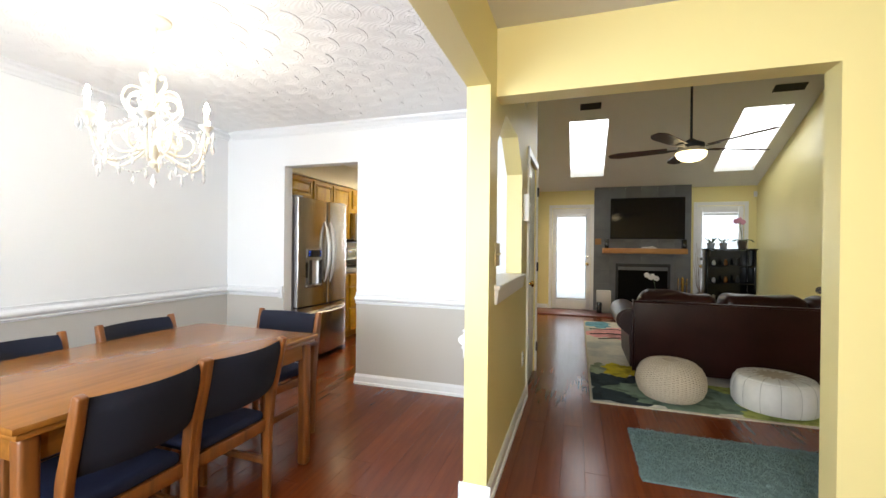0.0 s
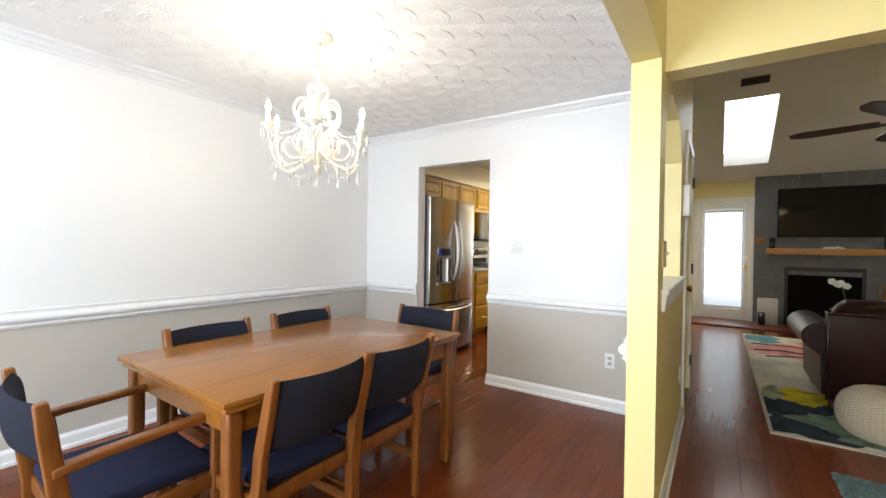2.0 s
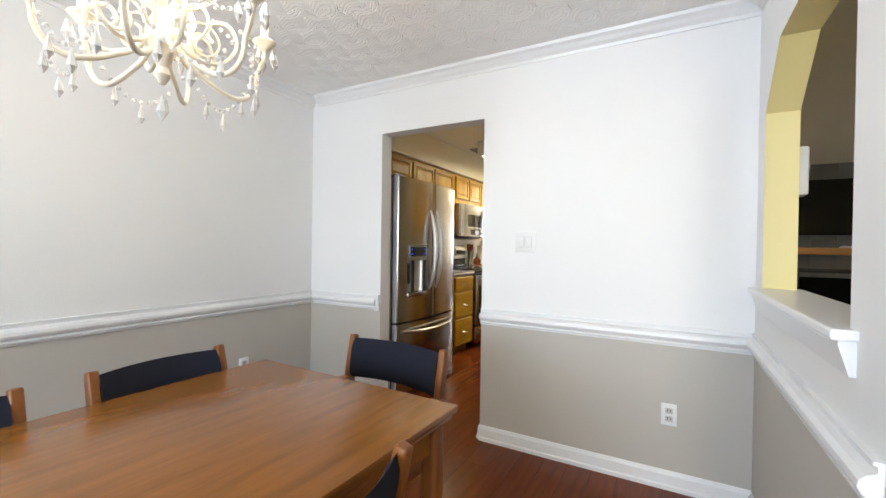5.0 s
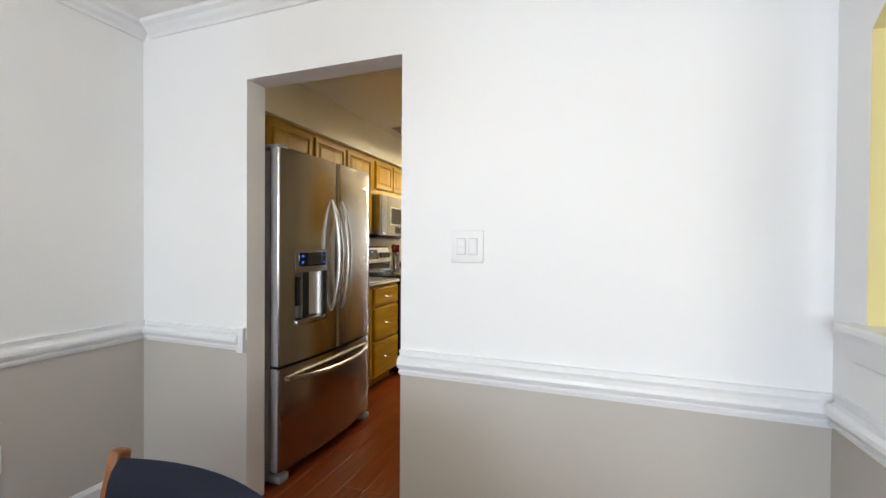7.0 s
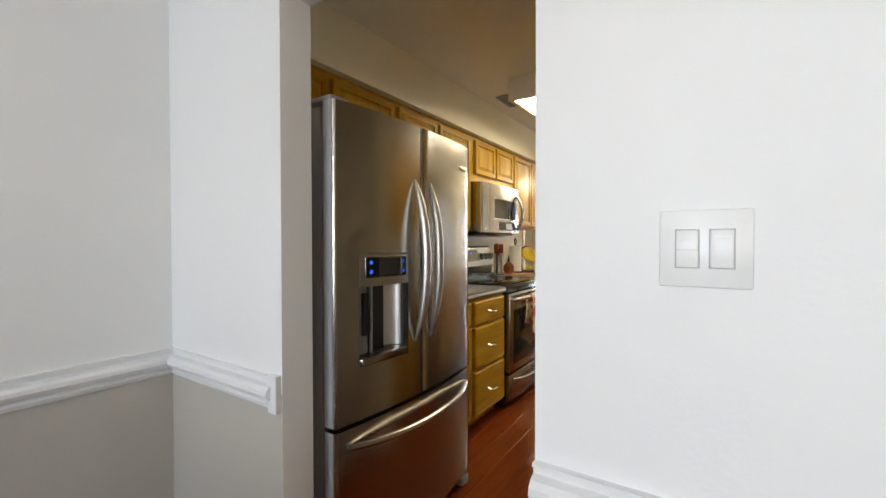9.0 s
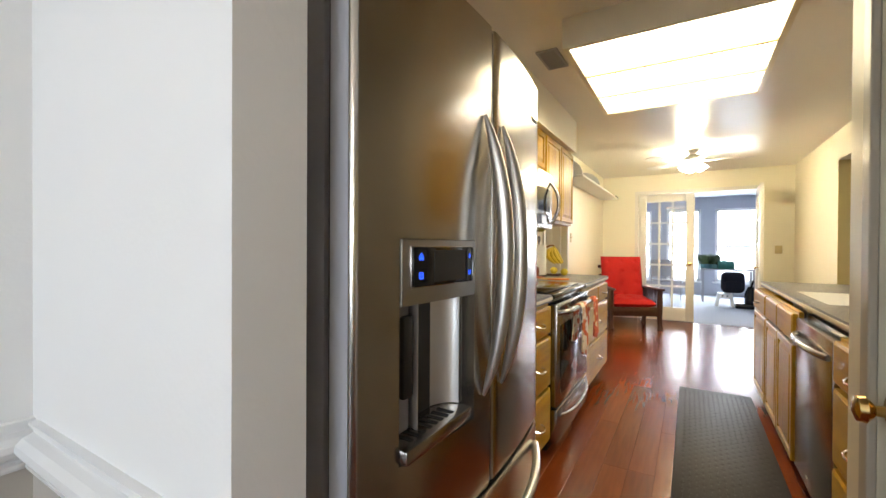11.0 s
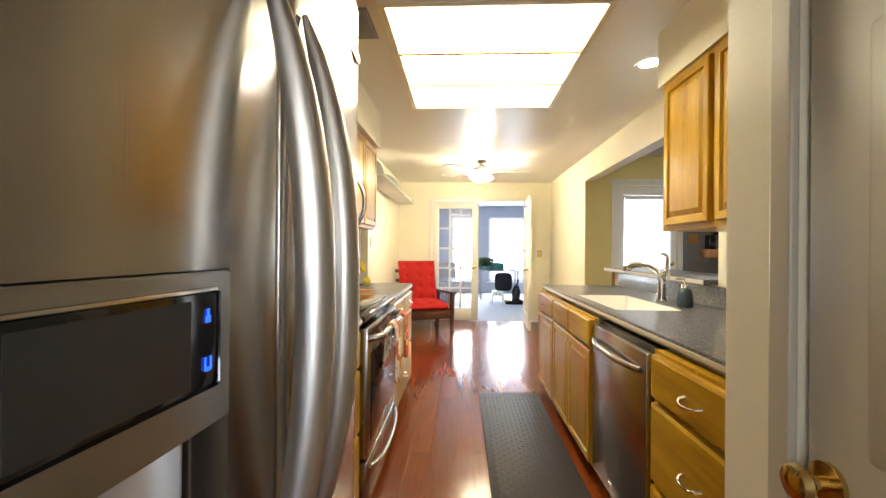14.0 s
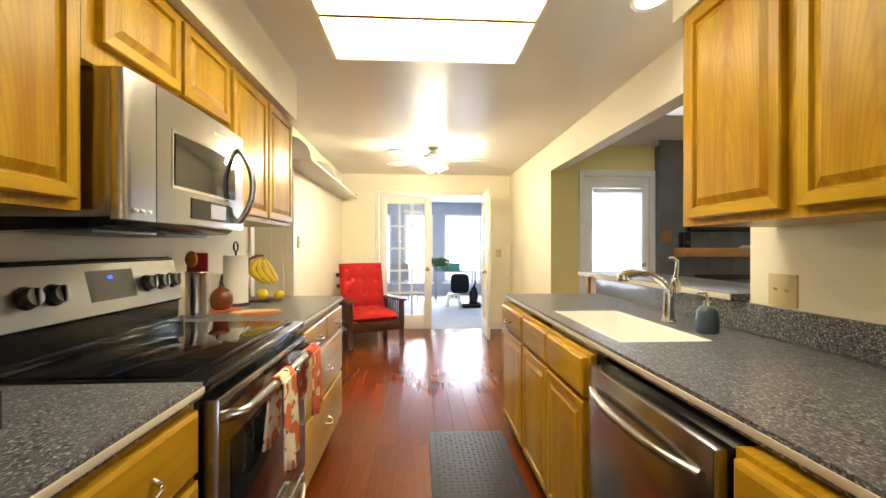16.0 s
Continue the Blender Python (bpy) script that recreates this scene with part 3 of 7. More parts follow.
def casing(name, axis, a, b, top, wall, sign, material=None, w=0.065, t=0.018):
    """Door casing round an opening from a to b along the axis."""
    bm = bmesh.new()
    lo, hi = sorted((wall + sign * 0.001, wall + sign * t))
    for u0, u1, z0, z1 in ((a - w, a, 0, top + w), (b, b + w, 0, top + w), (a, b, top, top + w)):
        if axis == "x":
            box(bm, u0, lo, z0, u1, hi, z1, bevel=0.004)
        else:
            box(bm, lo, u0, z0, hi, u1, z1, bevel=0.004)
    return structure(name, bm, [material or TRIM], "painted door casing", "trim")


casing("trim_closet_casing", "y", 3.83, 4.53, 2.02, HX1, 1)
casing("trim_pantry_casing", "y", 3.755, 4.525, 2.02, -1.535, -1, PANTRYSHADED, w=0.048)
casing("trim_patio_casing", "x", -0.165, 0.585, 2.06, LW, -1)
casing("trim_patio_casing", "x", 2.455, 3.195, 2.06, LW, -1)
casing("trim_french_casing", "x", -2.625, -1.02, 2.065, FW, -1, DOORPAINT, w=0.055)


casing("trim_side_casing", "y", 7.54, 8.44, 2.03, KL, 1, DOORPAINT, w=0.06)

# ---- doors ----
def knob(parent, x, y, z, side, material=BRASS):
    bm = bmesh.new()
    s = side
    tube(bm, [(x, y, z), (x, y + s * 0.008, z)], 0.033, 20)
    tube(bm, [(x, y + s * 0.008, z), (x, y + s * 0.03, z), (x, y + s * 0.034, z), (x, y + s * 0.045, z), (x, y + s * 0.058, z), (x, y + s * 0.064, z)], [0.012, 0.011, 0.018, 0.029, 0.026, 0.012], 20)
    part("knob", bm, material, parent, "polished brass knob")


def panel_door(name, m, w, h, label, material, kx, sides=(-1, 1), kz=0.93):
    d = thing(name, m, label, "door", "", "structure")
    bm = bx((0, -0.0175, 0.01, w, 0.0175, h), bevel=0.003)
    part("leaf", bm, material, d)
    mid = w / 2
    for u0, u1 in ((0.1, mid - 0.04), (mid + 0.04, w - 0.1)):
        for z0, z1 in ((0.2, 0.78), (0.92, 1.56), (1.68, h - 0.12)):
            bm = bmesh.new()
            box(bm, u0, -0.0235, z0, u1, 0.0235, z1, bevel=0.014, seg=2)
            part("panel", bm, material, d)
    for s in sides:
        knob(d, kx, s * 0.018, kz, s)
    return d


panel_door("door_closet", pose(HX1 - 0.03, 3.835, 0, 0, 0, 90), 0.69, 2.01, "white panelled closet door, closed, with brass knob", TRIM, 0.07, (-1,))
panel_door("door_pantry", pose(-1.505, 3.758, 0, 0, 0, 90), 0.765, 2.01, "panelled pantry door with shade darkened into its paint, closed, with brass knob", PANTRYSHADED, 0.722, (1,), 0.86)
panel_door("door_side", pose(KL - 0.06, 8.41, 0, 0, 0, 178), 0.8, 2.0, "cream panelled side door, standing open into the passage", DOORPAINT, 0.74)
for z in (0.25, 1.05, 1.8):
    bm = bx((HX1 + 0.012, 4.52, z - 0.045, HX1 + 0.03, 4.545, z + 0.045), bevel=0.003)
    structure("door_hinge", bm, [MATTBLACK], "dark steel door hinge", "hinge")


def glazed_door(name, m, w, h, label, cols, rows, material, blind, kx):
    d = thing(name, m, label, "door", "", "structure")
    s, b = (0.08, 0.2) if blind else (0.115, 0.22)
    bm = bx((0, -0.022, 0.01, s, 0.022, h), (w - s, -0.022, 0.01, w, 0.022, h), (s, -0.022, 0.01, w - s, 0.022, b), (s, -0.022, h - 0.12, w - s, 0.022, h), bevel=0.004)
    part("door_frame", bm, material, d)
    gw, gh = (w - 2 * s) / cols, (h - 0.12 - b) / rows
    for i in range(1, cols):
        part("muntin", bx((s + i * gw - 0.016, -0.014, b, s + i * gw + 0.016, 0.014, h - 0.12)), material, d)
    for j in range(1, rows):
        part("muntin", bx((s, -0.0125, b + j * gh - 0.016, w - s, 0.0125, b + j * gh + 0.016)), material, d)
    for i in range(cols):
        for j in range(rows):
            p = part("pane", bx((s + i * gw + 0.0165, -0.003, b + j * gh + 0.0165, s + (i + 1) * gw - 0.0165, 0.003, b + (j + 1) * gh - 0.0165)), GLASS, d)
            p.visible_shadow = False
    if blind:
        part("head_rail", bx((s + 0.01, -0.05, h - 0.17, w - s - 0.01, -0.024, h - 0.13), bevel=0.003), TRIM, d)
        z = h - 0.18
        # the slats emit light in place of daylight coming through them
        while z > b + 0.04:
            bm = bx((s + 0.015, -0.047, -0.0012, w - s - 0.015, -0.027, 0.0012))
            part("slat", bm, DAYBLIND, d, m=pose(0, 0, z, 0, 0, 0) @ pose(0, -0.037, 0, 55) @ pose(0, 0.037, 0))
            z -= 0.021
        part("bottom_rail", bx((s + 0.015, -0.05, b + 0.015, w - s - 0.015, -0.025, b + 0.035), bevel=0.004), TRIM, d)
    knob(d, kx, -0.022, 0.93, -1)
    if blind:
        bm = tube(bmesh.new(), [(kx, -0.022, 1.07), (kx, -0.032, 1.07), (kx, -0.04, 1.07)], [0.03, 0.03, 0.022], 16)
        part("deadbolt", bm, CHROME, d)
    return d


glazed_door("door_patio", pose(-0.16, LW + 0.03, 0), 0.74, 2.05, "white glazed patio door with lowered blind", 1, 1, TRIM, True, 0.68)
glazed_door("door_patio", pose(2.46, LW + 0.03, 0), 0.73, 2.05, "white glazed patio door with lowered blind", 1, 1, TRIM, True, 0.07)
glazed_door("door_french", pose(-2.62, FW + 0.03, 0), 0.798, 2.055, "cream french door with fifteen panes, closed", 3, 5, DOORPAINT, False, 0.735)
glazed_door("door_french", pose(-1.03, FW - 0.01, 0, 0, 0, -93), 0.798, 2.055, "cream french door with fifteen panes, standing open", 3, 5, DOORPAINT, False, 0.735)

# sunroom windows and skylights
for k, (x0, x1) in enumerate(((-3.4, -2.75), (-2.4, -1.65), (-1.35, -0.35))):
    w = thing(f"window_{k + 1}", pose(0, 0, 0), "white framed sunroom window, bright with daylight", "window", "", "structure")
    part("window_frame", bx((x0, 15.5, 0.35, x0 + 0.06, 15.58, 2.15), (x1 - 0.06, 15.5, 0.35, x1, 15.58, 2.15), (x0, 15.5, 0.35, x1, 15.58, 0.41), (x0, 15.5, 2.09, x1, 15.58, 2.15), (x0, 15.51, 1.2, x1, 15.57, 1.25)), TRIM, w)
    part("window_sill", bx((x0 - 0.05, 15.42, 0.31, x1 + 0.05, 15.5, 0.35), bevel=0.005), TRIM, w)
    p = part("pane", bx((x0 + 0.06, 15.54, 0.41, x1 - 0.06, 15.546, 2.09)), GLASS, w)
    p.visible_shadow = False
for k, (x0, x1) in enumerate(((0.19, 0.78), (2.58, 3.17))):
    w = thing(f"window_{k + 4}", pose(0, 0, 0), "skylight set into the sloping ceiling, bright white", "skylight", "", "structure")
    bm = bmesh.new()
    y0, y1 = 7.22, 8.64
    prism(bm, [(y0, roof_z(y0) + 0.2), (y1, roof_z(y1) + 0.2), (y1, roof_z(y1) + 0.215), (y0, roof_z(y0) + 0.215)], "x", x0, x1)
    p = part("pane", bm, glow("skylight_diffuser", (0.93, 0.97, 1.0), 3.4) if k == 0 else bpy.data.materials["skylight_diffuser"], w, smooth=False)
# ---- dining room things ----


def dining_table():
    t = thing("dining_table", pose(-1.545, 1.668, 0, 0, 0, -1.5), "oiled teak dining table with a framed top and square legs", "table")
    w, l, h = 0.9, 1.34, 0.73
    bm = bmesh.new()
    box(bm, -w / 2, -l / 2, h - 0.022, w / 2, l / 2, h, bevel=0.006)
    part("tabletop", bm, TEAK, t)
    bm = bmesh.new()
    box(bm, -w / 2 + 0.012, -l / 2 + 0.012, h - 0.045, w / 2 - 0.012, l / 2 - 0.012, h - 0.0235, bevel=0.008)
    part("lower_leaf", bm, TEAK, t)
    for s in (-1, 1):
        part("apron", bx((s * (w / 2 - 0.06) - 0.011, -l / 2 + 0.08, h - 0.13, s * (w / 2 - 0.06) + 0.011, l / 2 - 0.08, h - 0.046)), TEAK, t)
        part("apron", bx((-w / 2 + 0.08, s * (l / 2 - 0.06) - 0.011, h - 0.13, w / 2 - 0.08, s * (l / 2 - 0.06) + 0.011, h - 0.046)), TEAK, t)
    for sx in (-1, 1):
        for sy in (-1, 1):
            bm = bmesh.new()
            x, y = sx * (w / 2 - 0.055), sy * (l / 2 - 0.055)
            box(bm, x - 0.027, y - 0.027, 0, x + 0.027, y + 0.027, h - 0.046, bevel=0.014, seg=4)
            part("leg", bm, CHAIRWOOD, t)


def chair(m, arms, label):
    """Faces local +y; origin on the floor under the seat's middle."""
    c = thing("dining_chair" if not arms else "dining_armchair", m, label, "chair", "chairs round the dining table")
    w = 0.25 if arms else 0.205
    lean = 0.13 if arms else 0.24
    # seat: a padded slab with a rounded front
    bm = bmesh.new()
    box(bm, -w + 0.02, -0.2, 0.405, w - 0.02, 0.21, 0.452, bevel=0.021, seg=5)
    part("seat", bm, SEATNAVY, c, "dark navy fabric seat")

    def board(x, pts, hw):
        """A flat wooden member in the plane of the chair's side: points are (y, z, half thickness)."""
        bm = bmesh.new()
        rows = []
        for k, (y, z, t) in enumerate(pts):
            y0, z0 = pts[max(0, k - 1)][:2]
            y1, z1 = pts[min(len(pts) - 1, k + 1)][:2]
            d = math.hypot(y1 - y0, z1 - z0)
            ny, nz = -(z1 - z0) / d * t, (y1 - y0) / d * t
            rows.append([bm.verts.new(p) for p in ((x - hw, y - ny, z - nz), (x + hw, y - ny, z - nz), (x + hw, y + ny, z + nz), (x - hw, y + ny, z + nz))])
        for a, b in zip(rows, rows[1:]):
            for i in range(4):
                bm.faces.new((a[i], a[(i + 1) % 4], b[(i + 1) % 4], b[i]))
        bm.faces.new(rows[0])
        bm.faces.new(rows[-1][::-1])
        bmesh.ops.recalc_face_normals(bm, faces=bm.faces[:])
        bmesh.ops.bevel(bm, geom=[e for e in bm.edges if len(e.link_faces) == 2 and e.calc_face_angle() > 0.6], offset=0.007, segments=3, affect="EDGES", profile=0.5)
        return bm

    for y in (-0.19, 0.195):
        part("seat_rail", bx((-w + 0.015, y - 0.012, 0.35, w - 0.015, y + 0.012, 0.404), bevel=0.003), CHAIRWOOD, c)
    for s in (-1, 1):
        part("side_rail", bx((s * (w - 0.012) - 0.012, -0.2, 0.355, s * (w - 0.012) + 0.012, 0.2, 0.4), bevel=0.003), CHAIRWOODY, c)
        part("stretcher", bx((s * (w - 0.012) - 0.01, -0.19, 0.19, s * (w - 0.012) + 0.01, 0.19, 0.225), bevel=0.003), CHAIRWOODY, c)
        # back post: leans back above the seat
        part("back_leg", board(s * (w - 0.002), [(-0.2, 0.0, 0.016), (-0.203, 0.38, 0.022), (-0.222, 0.55, 0.024), (-0.225 - 0.15 * lean, 0.7, 0.021), (-0.225 - 0.253 * lean, 0.803 - 0.015 * arms, 0.016)], 0.0155), CHAIRWOOD, c)
        top = 0.6 if arms else 0.395
        part("front_leg", board(s * (w - 0.005), [(0.2, 0.0, 0.015), (0.205, 0.35, 0.02), (0.205, top, 0.022)], 0.015), CHAIRWOOD, c)
        if arms:
            part("armrest", board(s * (w - 0.002), [(-0.235, 0.588, 0.015), (-0.12, 0.603, 0.013), (0.06, 0.614, 0.013), (0.175, 0.615, 0.015), (0.215, 0.6, 0.02), (0.224, 0.57, 0.018)], 0.021), CHAIRWOODY, c)
    # curved padded back between the posts
    bm = bmesh.new()
    n = 14
    grid = []
    z0 = 0.6 if arms else 0.545
    for side in (0, 1):
        rows = []
        for j in range(9):
            v = j / 8
            row = []
            for i in range(n + 1):
                u = i / n * 2 - 1
                z = z0 + v * (0.79 - 0.015 * arms - z0)
                y = -0.22 - (z - 0.55) * lean - 0.045 * (1 - u * u)
                edge = (1 - abs(v * 2 - 1) ** 5) * 0.021
                y += (edge if side == 0 else -edge)
                row.append(bm.verts.new((u * (w - 0.017), y, z)))
            rows.append(row)
        grid.append(rows)
    for rows in grid:
        for a, b in zip(rows, rows[1:]):
            for i in range(n):
                bm.faces.new((a[i], a[i + 1], b[i + 1], b[i]))
    for i in range(n):
        for k in (0, 8):
            bm.faces.new((grid[0][k][i], grid[0][k][i + 1], grid[1][k][i + 1], grid[1][k][i]))
    for j in range(8):
        for k in (0, n):
            bm.faces.new((grid[0][j][k], grid[0][j + 1][k], grid[1][j + 1][k], grid[1][j][k]))
    part("backrest", bm, NAVY, c, "dark navy upholstered backrest")
    return c


dining_table()
LB = "teak side chair with navy fabric, pushed under the table"
first = chair(pose(-1.285, 1.285, 0, 0, 0, 90), False, LB)
copy_thing(first, pose(-1.28, 1.715, 0, 0, 0, 89))
copy_thing(first, pose(-1.79, 1.425, 0, 0, 0, -91))
copy_thing(first, pose(-1.79, 2.005, 0, 0, 0, -90))
LA = "teak armchair with navy fabric at the end of the table"
arm = chair(pose(-1.585, 2.43, 0, 0, 0, 176), True, LA)
copy_thing(arm, pose(-1.6, 0.9, 0, 0, 0, -3))


def chandelier():
    c = thing("chandelier", pose(-1.695, 1.807, CE), "ivory scrolled chandelier with lit candle bulbs and crystal drops", "chandelier")
    c.scale = (1.12, 1.12, 1.2)
    bm = lathe(bmesh.new(), [(0.068, -0.001), (0.066, -0.012), (0.045, -0.026), (0.014, -0.034), (0.01, -0.05)])
    part("canopy", bm, IVORY, c)
    z = -0.05
    k = 0
    while z > -0.2:
        bm = bmesh.new()
        pts = [(0.011 * math.cos(a), 0.0, z - 0.016 + 0.018 * math.sin(a)) for a in [2 * math.pi * i / 10 for i in range(11)]]
        tube(bm, pts, 0.0028, 6)
        if k % 2:
            bm.transform(Matrix.Rotation(math.pi / 2, 4, "Z"))
        part("chain_link", bm, IVORY, c)
        z -= 0.029
        k += 1
    bm = lathe(bmesh.new(), [(0.006, -0.2), (0.012, -0.21), (0.02, -0.225), (0.01, -0.24), (0.008, -0.3), (0.016, -0.32), (0.009, -0.34), (0.009, -0.45), (0.02, -0.47), (0.034, -0.5), (0.036, -0.53), (0.022, -0.56), (0.012, -0.585), (0.018, -0.6), (0.006, -0.62)])
    part("stem", bm, IVORY, c)

    def bar(bm, pts, r, n=8):
        """A thin round bar on a smooth curve through the points."""
        q = [Vector(pts[0])] + [Vector(p) for p in pts] + [Vector(pts[-1])]
        out = []
        for p0, p1, p2, p3 in zip(q, q[1:], q[2:], q[3:]):
            for s in (0, 0.25, 0.5, 0.75):
                out.append(0.5 * (2 * p1 + (p2 - p0) * s + (2 * p0 - 5 * p1 + 4 * p2 - p3) * s * s + (3 * p1 - p0 - 3 * p2 + p3) * s ** 3))
        return tube(bm, out + [q[-1]], r * 0.9, n)

    def spiral(cx, cz, r, a0, turns, sgn, n=22):
        return [(cx + r * (1 - 0.62 * i / n) * math.cos(a0 + sgn * 2 * math.pi * turns * i / n), cz + r * (1 - 0.62 * i / n) * math.sin(a0 + sgn * 2 * math.pi * turns * i / n)) for i in range(n + 1)]

    for k in range(6):
        rot = Matrix.Rotation(2 * math.pi * k / 6 + 0.3, 4, "Z")
        # lower sweeping arm to the candle
        bm = bmesh.new()
        pts = [(0.02, 0, -0.51)] + [(0.02 + 0.19 * math.sin(a) * 1.05, 0, -0.535 - 0.075 * math.sin(a * 2)) for a in [math.pi / 2 * i / 9 for i in range(1, 10)]] + [(0.235, 0, -0.49), (0.238, 0, -0.46)]
        bar(bm, pts, 0.007, 8)
        sp = [(x, 0, zz) for x, zz in spiral(0.085, -0.5, 0.05, math.pi, 1.2, -1)]
        tube(bm, sp, 0.0037, 6)
        bm.transform(rot)
        part("arm", bm, IVORY, c)
        # upper scroll
        bm = bmesh.new()
        pts = [(0.012, 0, -0.46), (0.05, 0, -0.44), (0.1, 0, -0.4), (0.12, 0, -0.36), (0.105, 0, -0.315), (0.07, 0, -0.3), (0.04, 0, -0.315), (0.033, 0, -0.345), (0.05, 0, -0.362), (0.066, 0, -0.35)]
        bar(bm, pts, 0.006, 8)
        bm.transform(rot)
        part("scroll", bm, IVORY, c)
        bm = bmesh.new()
        pts = [(0.01, 0, -0.33), (0.03, 0, -0.3), (0.05, 0, -0.27), (0.05, 0, -0.245), (0.035, 0, -0.235), (0.024, 0, -0.248)]
        bar(bm, pts, 0.005, 6)
        bm.transform(rot)
        part("scroll", bm, IVORY, c)
        # candle cup, sleeve and bulb
        bm = lathe(bmesh.new(), [(0.008, -0.47), (0.02, -0.458), (0.031, -0.447), (0.029, -0.444), (0.013, -0.45), (0.0105, -0.44), (0.0105, -0.4), (0.006, -0.393)], (0.238, 0, 0), 16)
        bm.transform(rot)
        sl = part("candle_sleeve", bm, IVORY, c)
        bm = lathe(bmesh.new(), [(0.006, -0.393), (0.009, -0.386), (0.011, -0.376), (0.009, -0.364), (0.004, -0.353), (0.0012, -0.346)], (0.238, 0, 0), 12)
        bm.transform(rot)
        part("bulb", bm, BULB, c, "lit candle bulb")
        # crystals under the cup and between the arms
        for j in range(5):
            a = 2 * math.pi * j / 5
            bm = bmesh.new()
            x, y = 0.238 + 0.03 * math.cos(a), 0.03 * math.sin(a)
            cyl(bm, (x, y, -0.498), (x, y, -0.47), 0.0095, 0.002, 6)
            cyl(bm, (x, y, -0.515), (x, y, -0.498), 0.001, 0.0095, 6)
            bm.transform(rot)
            part("crystal", bm, CRYSTAL, c)
        r2 = Matrix.Rotation(2 * math.pi / 6, 4, "Z")
        a0, a1 = rot @ Vector((0.225, 0, -0.5)), rot @ r2 @ Vector((0.225, 0, -0.5))
        bm = bmesh.new()
        for j in range(1, 14):
            u = j / 14
            p = a0.lerp(a1, u)
            p.z -= 0.12 * (1 - (2 * u - 1) ** 2)
            bmesh.ops.create_icosphere(bm, subdivisions=1, radius=0.0058, matrix=Matrix.Translation(p))
        tagged(part("bead_string", bm, CRYSTAL, c), "string of clear beads", kind="stuff")
        for u in (0.25, 0.5, 0.75):
            p = a0.lerp(a1, u)
            p.z -= 0.12 * (1 - (2 * u - 1) ** 2) + 0.008
            bm = bmesh.new()
            cyl(bm, (p.x, p.y, p.z - 0.03), (p.x, p.y, p.z), 0.009, 0.002, 6)
            cyl(bm, (p.x, p.y, p.z - 0.044), (p.x, p.y, p.z - 0.03), 0.001, 0.009, 6)
            part("crystal", bm, CRYSTAL, c)
        a0, a1 = rot @ Vector((0.23, 0, -0.46)), rot @ Vector((0.02, 0, -0.33))
        bm = bmesh.new()
        for j in range(1, 12):
            u = j / 12
            p = a0.lerp(a1, u)
            p.z -= 0.06 * (1 - (2 * u - 1) ** 2)
            bmesh.ops.create_icosphere(bm, subdivisions=1, radius=0.0055, matrix=Matrix.Translation(p))
        tagged(part("bead_string", bm, CRYSTAL, c), "string of clear beads", kind="stuff")
        # smaller scrolls between the arms
        r3 = Matrix.Rotation(2 * math.pi * (k + 0.5) / 6 + 0.3, 4, "Z")
        bm = bmesh.new()
        bar(bm, [(0.015, 0, -0.5), (0.06, 0, -0.55), (0.12, 0, -0.56), (0.155, 0, -0.52), (0.14, 0, -0.475), (0.105, 0, -0.47), (0.09, 0, -0.495), (0.105, 0, -0.515)], 0.0055, 8)
        bm.transform(r3)
        part("scroll", bm, IVORY, c)
        bm = bmesh.new()
        bar(bm, [(0.012, 0, -0.36), (0.05, 0, -0.33), (0.085, 0, -0.335), (0.09, 0, -0.37), (0.065, 0, -0.385), (0.05, 0, -0.37)], 0.0045, 6)
        bm.transform(r3)
        part("scroll", bm, IVORY, c)
    bm = bmesh.new()
    cyl(bm, (0, 0, -0.68), (0, 0, -0.645), 0.014, 0.003, 8)
    cyl(bm, (0, 0, -0.7), (0, 0, -0.68), 0.001, 0.014, 8)
    part("crystal", bm, CRYSTAL, c)


chandelier()


SWITCHGAP = mat("switch_gap_shade", (0.44, 0.44, 0.43), 0.6)
SOCKET = mat("pale_grey_socket", (0.55, 0.54, 0.52), 0.4, grain=0.02)


